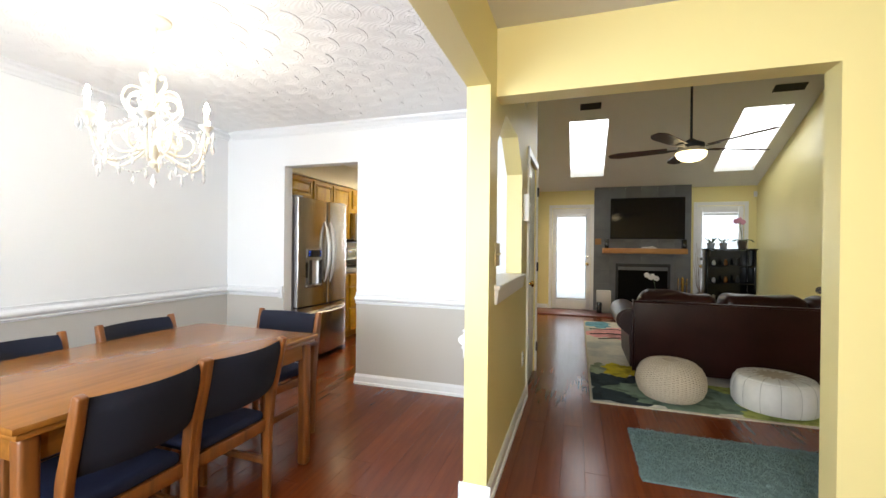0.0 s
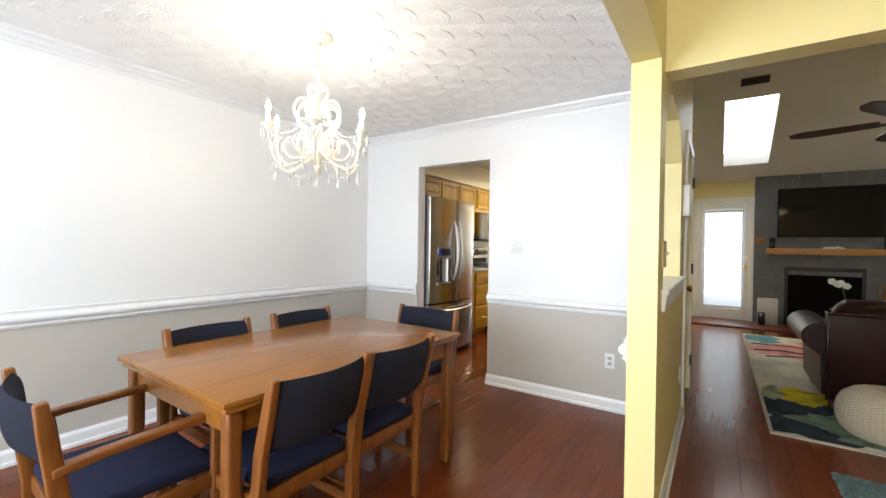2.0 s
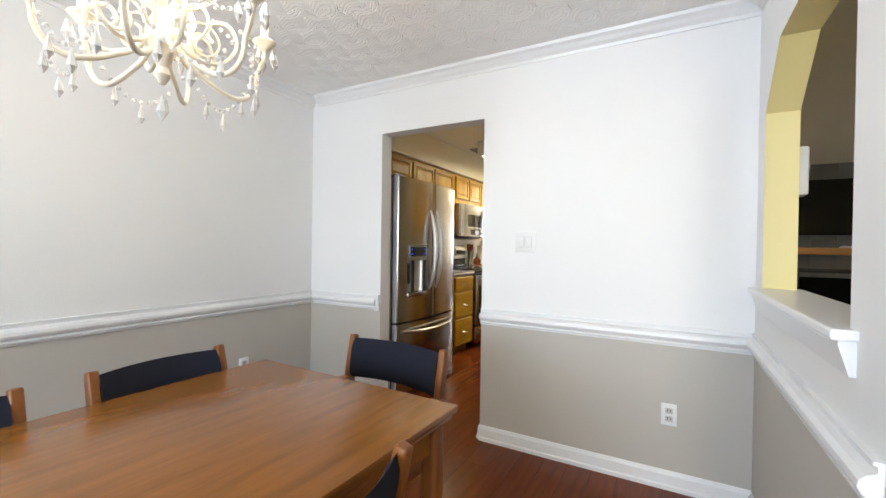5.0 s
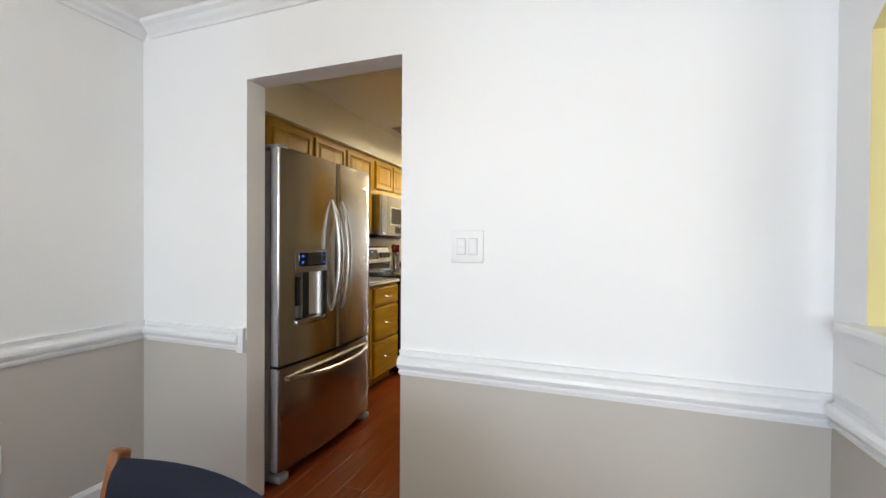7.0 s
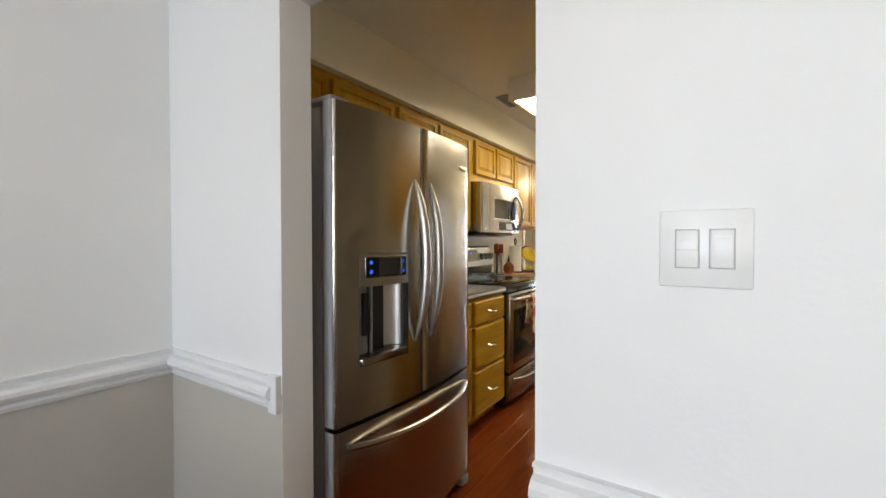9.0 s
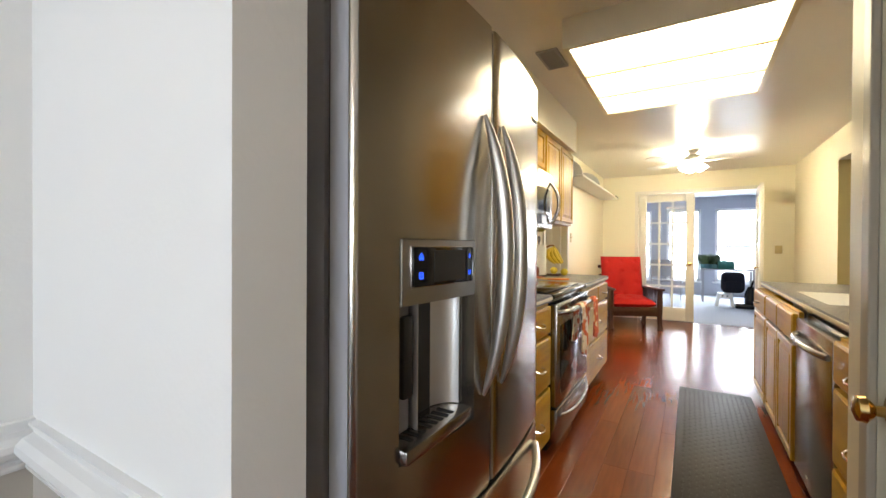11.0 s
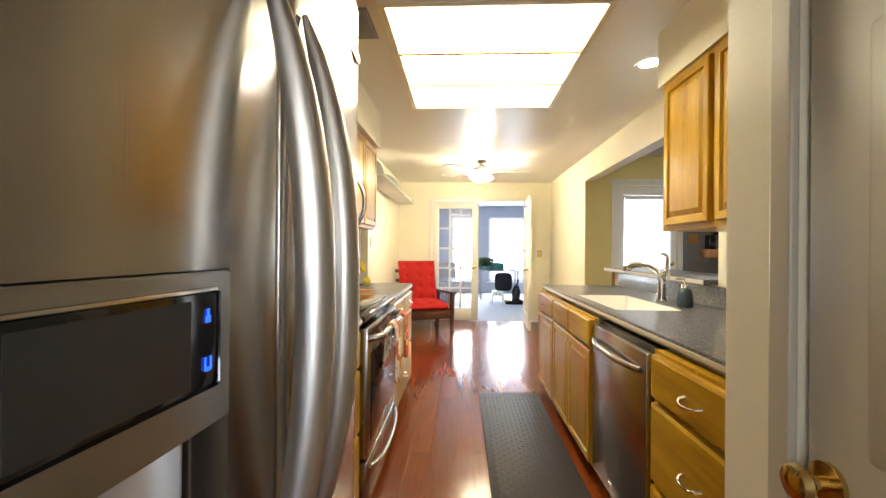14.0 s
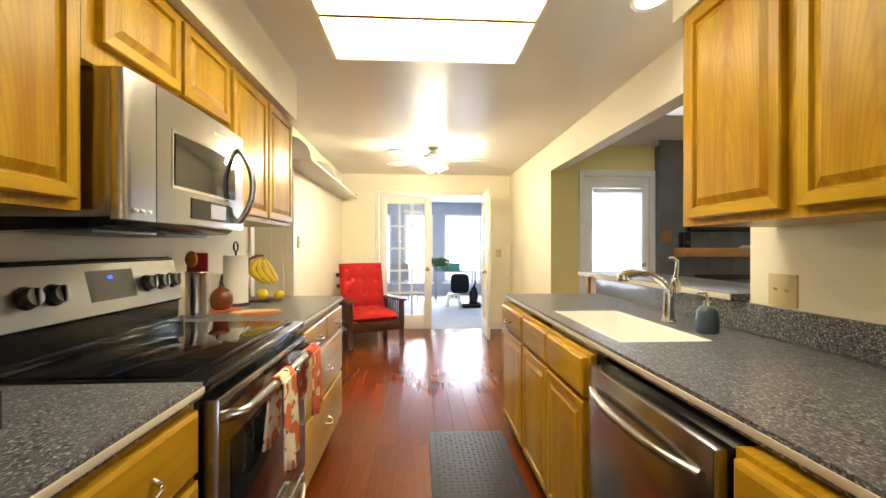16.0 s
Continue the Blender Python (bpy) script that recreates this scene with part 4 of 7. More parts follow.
def plate(name, m, w, h, label, material, kind):
    """A wall plate in local x and z, facing local -y."""
    p = thing(name, m, label, "wall plate" if kind != "outlet" else "outlet")
    part("plate", bx((-w / 2, -0.007, -h / 2, w / 2, 0, h / 2), bevel=0.003), material, p)
    if kind == "outlet":
        for s in (-1, 1):
            r = part("socket", bx((-0.017, -0.0095, s * 0.02 - 0.014, 0.017, -0.0072, s * 0.02 + 0.014), bevel=0.004), SOCKET if material is PLATE else material, p)
            for dx in (-0.006, 0.006):
                part("slot", bx((dx - 0.0018, -0.0105, s * 0.02 - 0.004, dx + 0.0018, -0.0096, s * 0.02 + 0.007)), MATTBLACK, r)
    elif kind == "rocker":
        for s in (-1, 1):
            # flat grey slip that colours in the shade of the gap round the rocker
            part("recess", bx((s * 0.023 - 0.017, -0.0078, -0.031, s * 0.023 + 0.017, -0.0071, 0.031)), SWITCHGAP, p)
            part("switch", bx((s * 0.023 - 0.0155, -0.0115, -0.0295, s * 0.023 + 0.0155, -0.0079, 0.0295), bevel=0.002), material, p)
        part("slider", bx((0.012, -0.0138, 0.016, 0.034, -0.0116, 0.02)), TRIM, p)
        part("gap", bx((-0.038, -0.0121, -0.0025, -0.008, -0.0116, -0.0015)), SOCKET, p)
    else:
        n = 2 if kind == "toggle2" else 1
        for k in range(n):
            x = (k - (n - 1) / 2) * 0.046
            bm = tube(bmesh.new(), [(x, -0.007, 0), (x, -0.013, 0.003), (x, -0.02, 0.007)], [0.006, 0.005, 0.004], 8)
            part("toggle", bm, material, p)
            for z in (-0.03, 0.03):
                part("screw", tube(bmesh.new(), [(x, -0.007, z), (x, -0.0085, z)], 0.003, 8), material, p)
    return p


plate("light_switch", pose(-1.285, DY, 1.234), 0.125, 0.122, "white double dimmer switch on the white wall", PLATE, "rocker")
plate("wall_outlet", pose(-0.527, DY, 0.373), 0.07, 0.11, "white outlet low on the greige wall", PLATE, "outlet")
plate("wall_outlet", pose(DX, 3.0, 0.375, 0, 0, 90), 0.07, 0.11, "white outlet low on the dining side wall", PLATE, "outlet")
plate("wall_outlet", pose(HX1, 3.55, 0.37, 0, 0, 90), 0.07, 0.11, "white outlet low on the yellow hall wall", PLATE, "outlet")
plate("light_switch", pose(HX1, 2.43, 1.2, 0, 0, 90), 0.12, 0.12, "cream double switch on the yellow half wall", CREAMPLATE, "toggle2")
th = thing("wall_thermostat", pose(HX1, 3.56, 1.55, 0, 0, 90), "white intercom box on the hall wall", "thermostat")
part("housing", bx((-0.05, -0.048, -0.105, 0.05, 0, 0.105), bevel=0.01), PLATE, th)
part("dial", tube(bmesh.new(), [(0, -0.048, 0.02), (0, -0.055, 0.02)], 0.022, 18), TRIM, th)
# plug-in air freshener on an outlet plate; it gives no light
nl = thing("night_light", pose(HX0, 2.75, 0.36, 0, 0, -90), "white plug-in air freshener on the half wall", "air freshener")
part("outlet_plate", bx((-0.035, -0.007, -0.055, 0.035, 0, 0.055), bevel=0.003), PLATE, nl)
bm = lathe(bmesh.new(), [(0.012, -0.05), (0.028, -0.045), (0.034, -0.01), (0.03, 0.03), (0.02, 0.055), (0.006, 0.06)], (0, -0.032, 0), 16)
part("body", bm, PLATE, nl)

# ---- kitchen things ----


def raised_door(bm, x0, x1, z0, z1, t=0.02, frame=0.055):
    """A raised-panel cabinet front; its face looks to local -y, its back lies at y = 0."""
    r = bmesh.ops.create_cube(bm, size=1.0, matrix=Matrix.Translation(((x0 + x1) / 2, -t / 2, (z0 + z1) / 2)) @ Matrix.Diagonal((x1 - x0, t, z1 - z0, 1)))
    f = min({f for v in r["verts"] for f in v.link_faces}, key=lambda f: f.calc_center_median().y)
    outer = list(f.edges)
    fr = min(frame, (z1 - z0) * 0.28)
    bmesh.ops.inset_region(bm, faces=[f], thickness=0.006, depth=0.004)
    before = set(bm.faces)
    bmesh.ops.inset_region(bm, faces=[f], thickness=fr - 0.012, depth=0.0)
    for q in set(bm.faces) - before:
        if abs(q.calc_center_median().z - (z0 + z1) / 2) > (z1 - z0) / 2 - fr:
            q.material_index = 1
    bmesh.ops.inset_region(bm, faces=[f], thickness=0.006, depth=-0.011)
    bmesh.ops.inset_region(bm, faces=[f], thickness=0.006, depth=0.0)
    bmesh.ops.inset_region(bm, faces=[f], thickness=0.032, depth=0.011)
    return bm


def slab_front(bm, x0, x1, z0, z1, t=0.02):
    r = bmesh.ops.create_cube(bm, size=1.0, matrix=Matrix.Translation(((x0 + x1) / 2, -t / 2, (z0 + z1) / 2)) @ Matrix.Diagonal((x1 - x0, t, z1 - z0, 1)))
    f = min({f for v in r["verts"] for f in v.link_faces}, key=lambda f: f.calc_center_median().y)
    bmesh.ops.inset_region(bm, faces=[f], thickness=0.014, depth=0.006)
    return bm


def pull(parent, x, z, t=0.026, material=CHROME):
    bm = tube(bmesh.new(), [(x - 0.045, -t, z), (x - 0.042, -t - 0.018, z - 0.004), (x - 0.025, -t - 0.027, z - 0.008), (x, -t - 0.03, z - 0.01), (x + 0.025, -t - 0.027, z - 0.008), (x + 0.042, -t - 0.018, z - 0.004), (x + 0.045, -t, z)],
              [0.007, 0.005, 0.0045, 0.005, 0.0045, 0.005, 0.007], 8)
    part("handle", bm, material, parent, "satin nickel handle")


def base_cabinet(m, w, fronts, label, group, top=0.872):
    """fronts: (kind, x0, x1, z0, z1, handle)."""
    c = thing("base_cabinet", m, label, "cabinet", group)
    part("body", bx((0, 0.0, 0.09, w, 0.56, top), (0.01, 0.07, 0, w - 0.01, 0.54, 0.09)), OAK, c)
    for kind, x0, x1, z0, z1, h in fronts:
        bm = bmesh.new()
        if kind == "door":
            d = part("door", raised_door(bm, x0, x1, z0, z1), [OAK, OAKH], c, smooth=False)
        else:
            d = part("drawer_front", slab_front(bm, x0, x1, z0, z1), OAKH, c, smooth=False)
        if h:
            pull(d, (x0 + x1) / 2, (z0 + z1) / 2)
    return c


XF, XR = -2.572, -1.41   # cabinet fronts, west and east run
G1, G2 = "base cabinets along the stove side", "base cabinets along the sink side"
base_cabinet(pose(XF, 4.74, 0, 0, 0, 90), 0.385, [("drawer", 0.02, 0.365, 0.72, 0.86, True), ("door", 0.02, 0.365, 0.11, 0.7, False)], "honey oak base cabinet beside the refrigerator", G1)
base_cabinet(pose(XF, 5.13, 0, 0, 0, 90), 0.485, [("drawer", 0.02, 0.465, 0.71, 0.86, True), ("drawer", 0.02, 0.465, 0.42, 0.69, True), ("drawer", 0.02, 0.465, 0.11, 0.4, True)], "honey oak three-drawer cabinet beside the stove", G1)
base_cabinet(pose(XF, 6.49, 0, 0, 0, 90), 0.97, [("drawer", 0.02, 0.48, 0.72, 0.86, True), ("drawer", 0.495, 0.95, 0.72, 0.86, True), ("drawer", 0.02, 0.95, 0.43, 0.7, True), ("drawer", 0.02, 0.95, 0.11, 0.41, True)], "honey oak wide drawer cabinet past the stove", G1)
base_cabinet(pose(XR, 7.46, 0, 0, 0, -90), 0.585, [("drawer", 0.02, 0.565, 0.72, 0.86, True), ("door", 0.02, 0.565, 0.11, 0.7, False)], "honey oak end cabinet of the sink run", G2)
base_cabinet(pose(XR, 6.872, 0, 0, 0, -90), 0.885, [("drawer", 0.02, 0.435, 0.72, 0.86, False), ("drawer", 0.45, 0.865, 0.72, 0.86, False), ("door", 0.02, 0.435, 0.11, 0.7, False), ("door", 0.45, 0.865, 0.11, 0.7, False)], "honey oak double-door sink cabinet", G2, 0.7)
base_cabinet(pose(XR, 5.318, 0, 0, 0, -90), 0.585, [("drawer", 0.02, 0.565, 0.71, 0.86, True), ("drawer", 0.02, 0.565, 0.42, 0.69, True), ("drawer", 0.02, 0.565, 0.11, 0.4, True)], "honey oak three-drawer cabinet by the pantry", G2)
part("front_frame", bx((0.0, 0.0, 0.701, 0.885, 0.02, 0.872)), OAK, [o for o in scene.objects if o.get("label") == "honey oak double-door sink cabinet"][0])


def worktop(name, boxes, edge, label):
    t = thing(name, pose(0, 0, 0), label, "worktop")
    part("top", bx(*boxes), GRANITE, t, smooth=False)
    for e in edge:
        part("edge_strip", bx(e, bevel=0.0015), CREAMEDGE, t, "cream laminate edge strip")
    return t


worktop("worktop", [(KL + 0.006, 4.735, 0.884, -2.551, 5.618, 0.92)], [(-2.55, 4.735, 0.893, -2.546, 5.618, 0.91)], "grey speckled laminate worktop beside the stove")
worktop("worktop", [(KL + 0.006, 6.482, 0.884, -2.551, 7.475, 0.92)], [(-2.55, 6.482, 0.893, -2.546, 7.475, 0.91), (KL + 0.1, 7.476, 0.893, -2.551, 7.48, 0.91)], "grey speckled laminate worktop past the stove")
# the sink worktop has a real cut-out
SX0, SX1, SY0, SY1 = -1.31, -0.96, 5.975, 6.71
worktop("worktop", [(-1.381, 4.725, 0.884, SX0, 7.52, 0.92), (SX1, 4.725, 0.884, KW - 0.022, 7.52, 0.92), (SX0, 4.725, 0.884, SX1, SY0, 0.92), (SX0, SY1, 0.884, SX1, 7.52, 0.92)],
        [(-1.386, 4.725, 0.893, -1.382, 7.52, 0.91), (-1.381, 7.521, 0.893, KW - 0.03, 7.525, 0.91)], "grey speckled laminate worktop with a white sink")
bs = thing("backsplash", pose(0, 0, 0), "grey speckled backsplash along the sink wall", "backsplash")
part("panel", bx((KW - 0.021, 4.725, 0.921, KW - 0.001, 7.52, 1.035), bevel=0.003), GRANITE, bs)
lg = thing("bar_ledge", pose(0, 0, 0), "grey speckled bar ledge on the half wall", "worktop")
part("top", bx((KW - 0.075, 6.135, 1.042, KR + 0.28, 7.71, 1.072), bevel=0.004), GRANITE, lg)
part("edge_strip", bx((KW - 0.081, 6.135, 1.045, KW - 0.076, 7.71, 1.068)), CREAMEDGE, lg)
part("end_block", bx((KW - 0.02, 7.662, 0.9, KR + 0.12, 7.69, 1.04), bevel=0.004), PINE, lg, "small wooden end block")

# sink, faucet, soap
sk = thing("kitchen_sink", pose(0, 0, 0), "white enamel undermount sink in the worktop", "sink")
bm = bmesh.new()
box(bm, SX0 - 0.002, SY0 - 0.002, 0.74, SX1 + 0.002, SY1 + 0.002, 0.919)
top = max(bm.faces, key=lambda f: f.calc_center_median().z)
bmesh.ops.inset_region(bm, faces=[top], thickness=0.016, depth=0.0)
bmesh.ops.inset_region(bm, faces=[top], thickness=0.012, depth=-0.16)
part("basin", bm, SINKWHITE, sk)
part("drain", tube(bmesh.new(), [(-1.12, 6.34, 0.757), (-1.12, 6.34, 0.763)], 0.04, 20), CHROME, sk)
fa = thing("kitchen_faucet", pose(-0.9, 6.35, 0.92), "brushed nickel pull-out faucet with lever handle", "faucet")
part("base", lathe(bmesh.new(), [(0.032, 0), (0.032, 0.008), (0.026, 0.014), (0.024, 0.06), (0.021, 0.12), (0.019, 0.15)]), CHROME, fa)
part("spout", tube(bmesh.new(), [(0, 0, 0.08), (-0.004, 0, 0.15), (-0.03, 0, 0.185), (-0.075, 0.005, 0.212), (-0.13, 0.01, 0.222), (-0.17, 0.012, 0.217), (-0.2, 0.014, 0.207)], [0.019, 0.018, 0.017, 0.016, 0.017, 0.02, 0.023], 14), CHROME, fa)
part("spray_head", lathe(bmesh.new(), [(0.024, 0), (0.026, 0.01), (0.022, 0.028), (0.012, 0.032)], (-0.2, 0.014, 0.184), 16), CHROME, fa)
part("handle_body", tube(bmesh.new(), [(0.012, -0.035, 0.13), (0.012, -0.035, 0.18), (0.012, -0.035, 0.2)], [0.019, 0.02, 0.012], 14), CHROME, fa)
part("lever", tube(bmesh.new(), [(0.012, -0.035, 0.195), (0.014, -0.04, 0.24), (0.012, -0.045, 0.275), (-0.012, -0.05, 0.29), (-0.03, -0.052, 0.288)], [0.011, 0.009, 0.008, 0.008, 0.005], 10), CHROME, fa)
so = thing("soap_dispenser", pose(-0.885, 6.12, 0.92), "blue-grey glass soap dispenser with steel pump", "soap dispenser")
part("bottle", lathe(bmesh.new(), [(0.036, 0), (0.04, 0.006), (0.042, 0.04), (0.036, 0.085), (0.028, 0.1), (0.018, 0.106)]), mat("blue_grey_glaze", (0.05, 0.075, 0.1), 0.3), so)
part("pump", tube(bmesh.new(), [(0, 0, 0.106), (0, 0, 0.125), (0, 0, 0.126), (0, 0, 0.15), (-0.01, 0, 0.158), (-0.045, 0, 0.154)], [0.016, 0.015, 0.005, 0.005, 0.007, 0.004], 12), CHROME, so)
bw = thing("wooden_leaf_dish", pose(-1.335, 4.865, 0.92), "small brown wooden dish on the worktop", "dish")
part("bowl", lathe(bmesh.new(), [(0.03, 0), (0.05, 0.004), (0.062, 0.02), (0.058, 0.02), (0.046, 0.008), (0.01, 0.006)], sy=0.6), TEAK, bw)
plate("light_switch", pose(KW, 5.98, 1.1, 0, 0, -90), 0.118, 0.118, "cream double toggle switch above the backsplash", CREAMPLATE, "toggle2")


def wall_cabinet(m, w, z0, z1, doors, label, group, depth=0.31, lift=0.025):
    c = thing("wall_cabinet", m, label, "cabinet", group)
    part("body", bx((0, 0, z0, w, depth, z1)), OAK, c)
    for x0, x1 in doors:
        part("door", raised_door(bmesh.new(), x0, x1, z0 + lift, z1 - 0.03), [OAK, OAKH], c, smooth=False)
    return c


G3, G4 = "wall cabinets above the stove", "wall cabinets above the sink run"
WX, EX = -2.866, -1.05
wall_cabinet(pose(WX, 3.72, 0, 0, 0, 90), 1.01, 1.82, 2.088, [(0.02, 0.49), (0.52, 0.99)], "honey oak cabinet above the refrigerator", G3)
wall_cabinet(pose(WX, 4.732, 0, 0, 0, 90), 0.92, 1.345, 2.088, [(0.02, 0.43), (0.46, 0.885)], "honey oak wall cabinet between refrigerator and microwave", G3)
wall_cabinet(pose(WX, 5.654, 0, 0, 0, 90), 0.79, 1.733, 2.088, [(0.045, 0.4), (0.425, 0.775)], "honey oak cabinet above the microwave", G3, lift=0.06)
wall_cabinet(pose(WX, 6.446, 0, 0, 0, 90), 0.884, 1.39, 2.088, [(0.02, 0.43), (0.455, 0.865)], "honey oak wall cabinet past the microwave", G3)
wall_cabinet(pose(EX, 6.02, 0, 0, 0, -90), 1.295, 1.33, 2.093, [(0.05, 0.43), (0.475, 0.86), (0.9, 1.275)], "honey oak wall cabinet beside the pass-through", G4, 0.345)


def refrigerator():
    w, h, zs = 0.908, 1.728, 0.6
    r = thing("refrigerator", pose(-2.335, 3.78, 0, 0, 0, 90), "stainless french-door refrigerator with water dispenser and bottom freezer", "refrigerator")

    def bulge(x):
        return -0.034 * (1 - ((x - w / 2) / (w / 2)) ** 2)

    def slab(bm, x0, x1, z0, z1, back=0.052, n=10, soft=0.0):
        xs = [x0 + (x1 - x0) * i / n for i in range(n + 1)]
        pts = [(x, bulge(x)) for x in xs]
        if soft:
            if soft in (1, 3):
                pts[0:1] = [(x0, 0.012 + bulge(x0)), (x0 + 0.003, 0.004 + bulge(x0)), (x0 + 0.01, bulge(x0 + 0.01))]
            if soft in (2, 3):
                pts[-1:] = [(x1 - 0.01, bulge(x1 - 0.01)), (x1 - 0.003, 0.004 + bulge(x1)), (x1, 0.012 + bulge(x1))]
        prism(bm, pts + [(x1, back), (x0, back)], "z", z0, z1)

    def edge(ob):
        """Painted grey sides of a door, behind its steel face."""
        for p in ob.data.polygons:
            if abs(p.normal.x) > 0.9 and p.center.y > 0.02 and (p.center.x < 0.01 or p.center.x > w - 0.01):
                p.material_index = 1

    part("cabinet", bx((0.004, 0.07, 0.03, w - 0.004, 0.83, h - 0.012), bevel=0.006), FRIDGESIDE, r, "grey painted cabinet")
    part("gasket", bx((0.015, 0.05, 0.05, w - 0.015, 0.072, h - 0.02)), MATTBLACK, r)
    dx0, dx1, dz0, dz1 = 0.102, 0.36, 0.8, 1.207
    bm = bmesh.new()
    slab(bm, 0, dx0, zs + 0.012, h, soft=1)
    slab(bm, dx0, dx1, zs + 0.012, dz0)
    slab(bm, dx0, dx1, dz1, h)
    slab(bm, dx1, w / 2 - 0.003, zs + 0.012, h, soft=2)
    left = part("door", bm, [FRIDGESTEEL, FRIDGESIDE], r, "stainless door with grey edges and dispenser")
    edge(left)
    bm = bmesh.new()
    slab(bm, w / 2 + 0.003, w, zs + 0.012, h, soft=3)
    edge(part("door", bm, [FRIDGESTEEL, FRIDGESIDE], r))
    bm = bmesh.new()
    slab(bm, 0, w, 0.065, zs - 0.004, n=20, soft=3)
    drawer = part("freezer_drawer", bm, [FRIDGESTEEL, FRIDGESIDE], r)
    edge(drawer)
    part("badge", bx((w - 0.13, bulge(w - 0.09) - 0.004, 1.6, w - 0.05, bulge(w - 0.09) + 0.01, 1.622), bevel=0.003), CHROME, r, "small plain metal badge")
    # dispenser
    fy = bulge(0.231)
    slope = 0.068 * (0.231 - w / 2) / (w / 2) ** 2
    lean = pose(0.231, fy, 0) @ Matrix.Rotation(math.atan(slope), 4, "Z") @ pose(-0.231, -fy, 0)
    bm = bmesh.new()
    xs = [dx0 + 0.0015 + (dx1 - dx0 - 0.003) * i / 12 for i in range(13)]
    prism(bm, [(x, bulge(x) - 0.0025) for x in xs] + [(dx1 - 0.0015, 0.05), (dx0 + 0.0015, 0.05)], "z", 1.085, dz1 - 0.0015)
    bmesh.ops.bevel(bm, geom=[e for e in bm.edges if e.calc_face_angle(0) > 0.6], offset=0.0018, segments=2, affect="EDGES")
    con = part("control_panel", bm, MATTSTEEL, left)
    part("display_rim", bx((0.125, fy - 0.0055, 1.116, 0.336, fy + 0.003, 1.194), bevel=0.002), STEEL, con, "thin bright rim", m=lean)
    part("display", bx((0.1275, fy - 0.0075, 1.1185, 0.3335, fy - 0.0056, 1.1915), bevel=0.003), BLACKGLASS, con, m=lean)
    part("screen", bx((0.19, fy - 0.0085, 1.124, 0.302, fy - 0.0076, 1.186)), mat("grey_display", (0.035, 0.034, 0.034), 0.25), con, m=lean)

    def symbol(name, boxes, roof=None):
        bm = bmesh.new()
        for x0, z0, x1, z1 in boxes:
            box(bm, x0, fy - 0.0084, z0, x1, fy - 0.0077, z1)
        if roof:
            x, z, hw = roof
            prism(bm, [(x - hw, z), (x, z + hw), (x + hw, z), (x + hw - 0.002, z), (x, z + hw - 0.0022), (x - hw + 0.002, z)], "y", fy - 0.0084, fy - 0.0077)
        part(name, bm, BLUELED, con, "small glowing blue symbol", m=lean)

    symbol("indicator", [(0.144, 1.167, 0.1475, 1.1725), (0.1485, 1.169, 0.1515, 1.1765), (0.1525, 1.167, 0.156, 1.1725)], (0.15, 1.1725, 0.0085))
    symbol("indicator", [(0.144, 1.133, 0.146, 1.145), (0.154, 1.133, 0.156, 1.145), (0.1462, 1.132, 0.1538, 1.135), (0.1475, 1.1375, 0.1505, 1.1405), (0.151, 1.14, 0.1535, 1.1425), (0.148, 1.1435, 0.151, 1.146)])
    symbol("indicator", [(0.3175, 1.1685, 0.3225, 1.1735), (0.3188, 1.1737, 0.3212, 1.1785)])
    symbol("indicator", [(0.3165, 1.133, 0.318, 1.143), (0.3225, 1.133, 0.324, 1.143), (0.3182, 1.1325, 0.3223, 1.1355)])
    bm = bx((dx0 + 0.001, 0.03, dz0 + 0.001, dx0 + 0.007, 0.064, 1.083), (dx1 - 0.007, 0.03, dz0 + 0.001, dx1 - 0.001, 0.064, 1.083), (dx0, 0.06, dz0, dx1, 0.066, 1.085))
    part("recess", bm, GREYPLASTIC, left)
    # hollow steel shield behind the cup, open to the front
    arc = [math.pi * i / 18 for i in range(19)]
    inner = [(dx0 + 0.168 - 0.083 * math.cos(a), 0.004 + 0.05 * math.sin(a)) for a in arc]
    outer = [(dx0 + 0.168 - 0.0855 * math.cos(a), 0.004 + 0.0535 * math.sin(a)) for a in arc]
    part("cup_shield", prism(bmesh.new(), inner + outer[::-1], "z", dz0 + 0.031, 1.084), SHIELDSTEEL, left, "curved bright steel shield")
    part("spout_panel", bx((dx0 + 0.008, 0.022, dz0 + 0.031, dx0 + 0.08, 0.058, 1.084), bevel=0.004), GREYPLASTIC, left)
    part("lever", bx((dx0 + 0.042, 0.006, 0.9, dx0 + 0.074, 0.021, 1.06), bevel=0.006), MATTBLACK, left)
    bm = bx((dx0 + 0.002, fy - 0.004, dz0 + 0.002, dx1 - 0.002, 0.06, dz0 + 0.03), bevel=0.005)
    tray = part("drip_tray", bm, STEELH, left)
    for i in range(8):
        part("tray_slot", bx((dx0 + 0.04 + i * 0.022, fy + 0.015, dz0 + 0.0305, dx0 + 0.05 + i * 0.022, 0.03, dz0 + 0.0315)), MATTBLACK, tray)
    for s in (-1, 1):
        x = w / 2 + s * 0.0525
        pts, rad = [], []
        for i in range(17):
            u = i / 16 * 2 - 1
            pts.append((x - s * 0.006 * (1 - u * u), bulge(x) - 0.004 - 0.052 * (1 - abs(u) ** 2.2), 1.172 + u * 0.33))
            rad.append(0.004 + 0.0148 * (1 - abs(u) ** 3.5))
        part("handle", tube(bmesh.new(), pts, rad, 14), HANDLESTEEL, r, "bowed brushed handle")
    pts = []
    for i in range(21):
        u = i / 20 * 2 - 1
        x = w / 2 + u * 0.4
        pts.append((x, bulge(x) - 0.006 - 0.052 * (1 - abs(u) ** 2.6), 0.535 - 0.012 * (1 - u * u)))
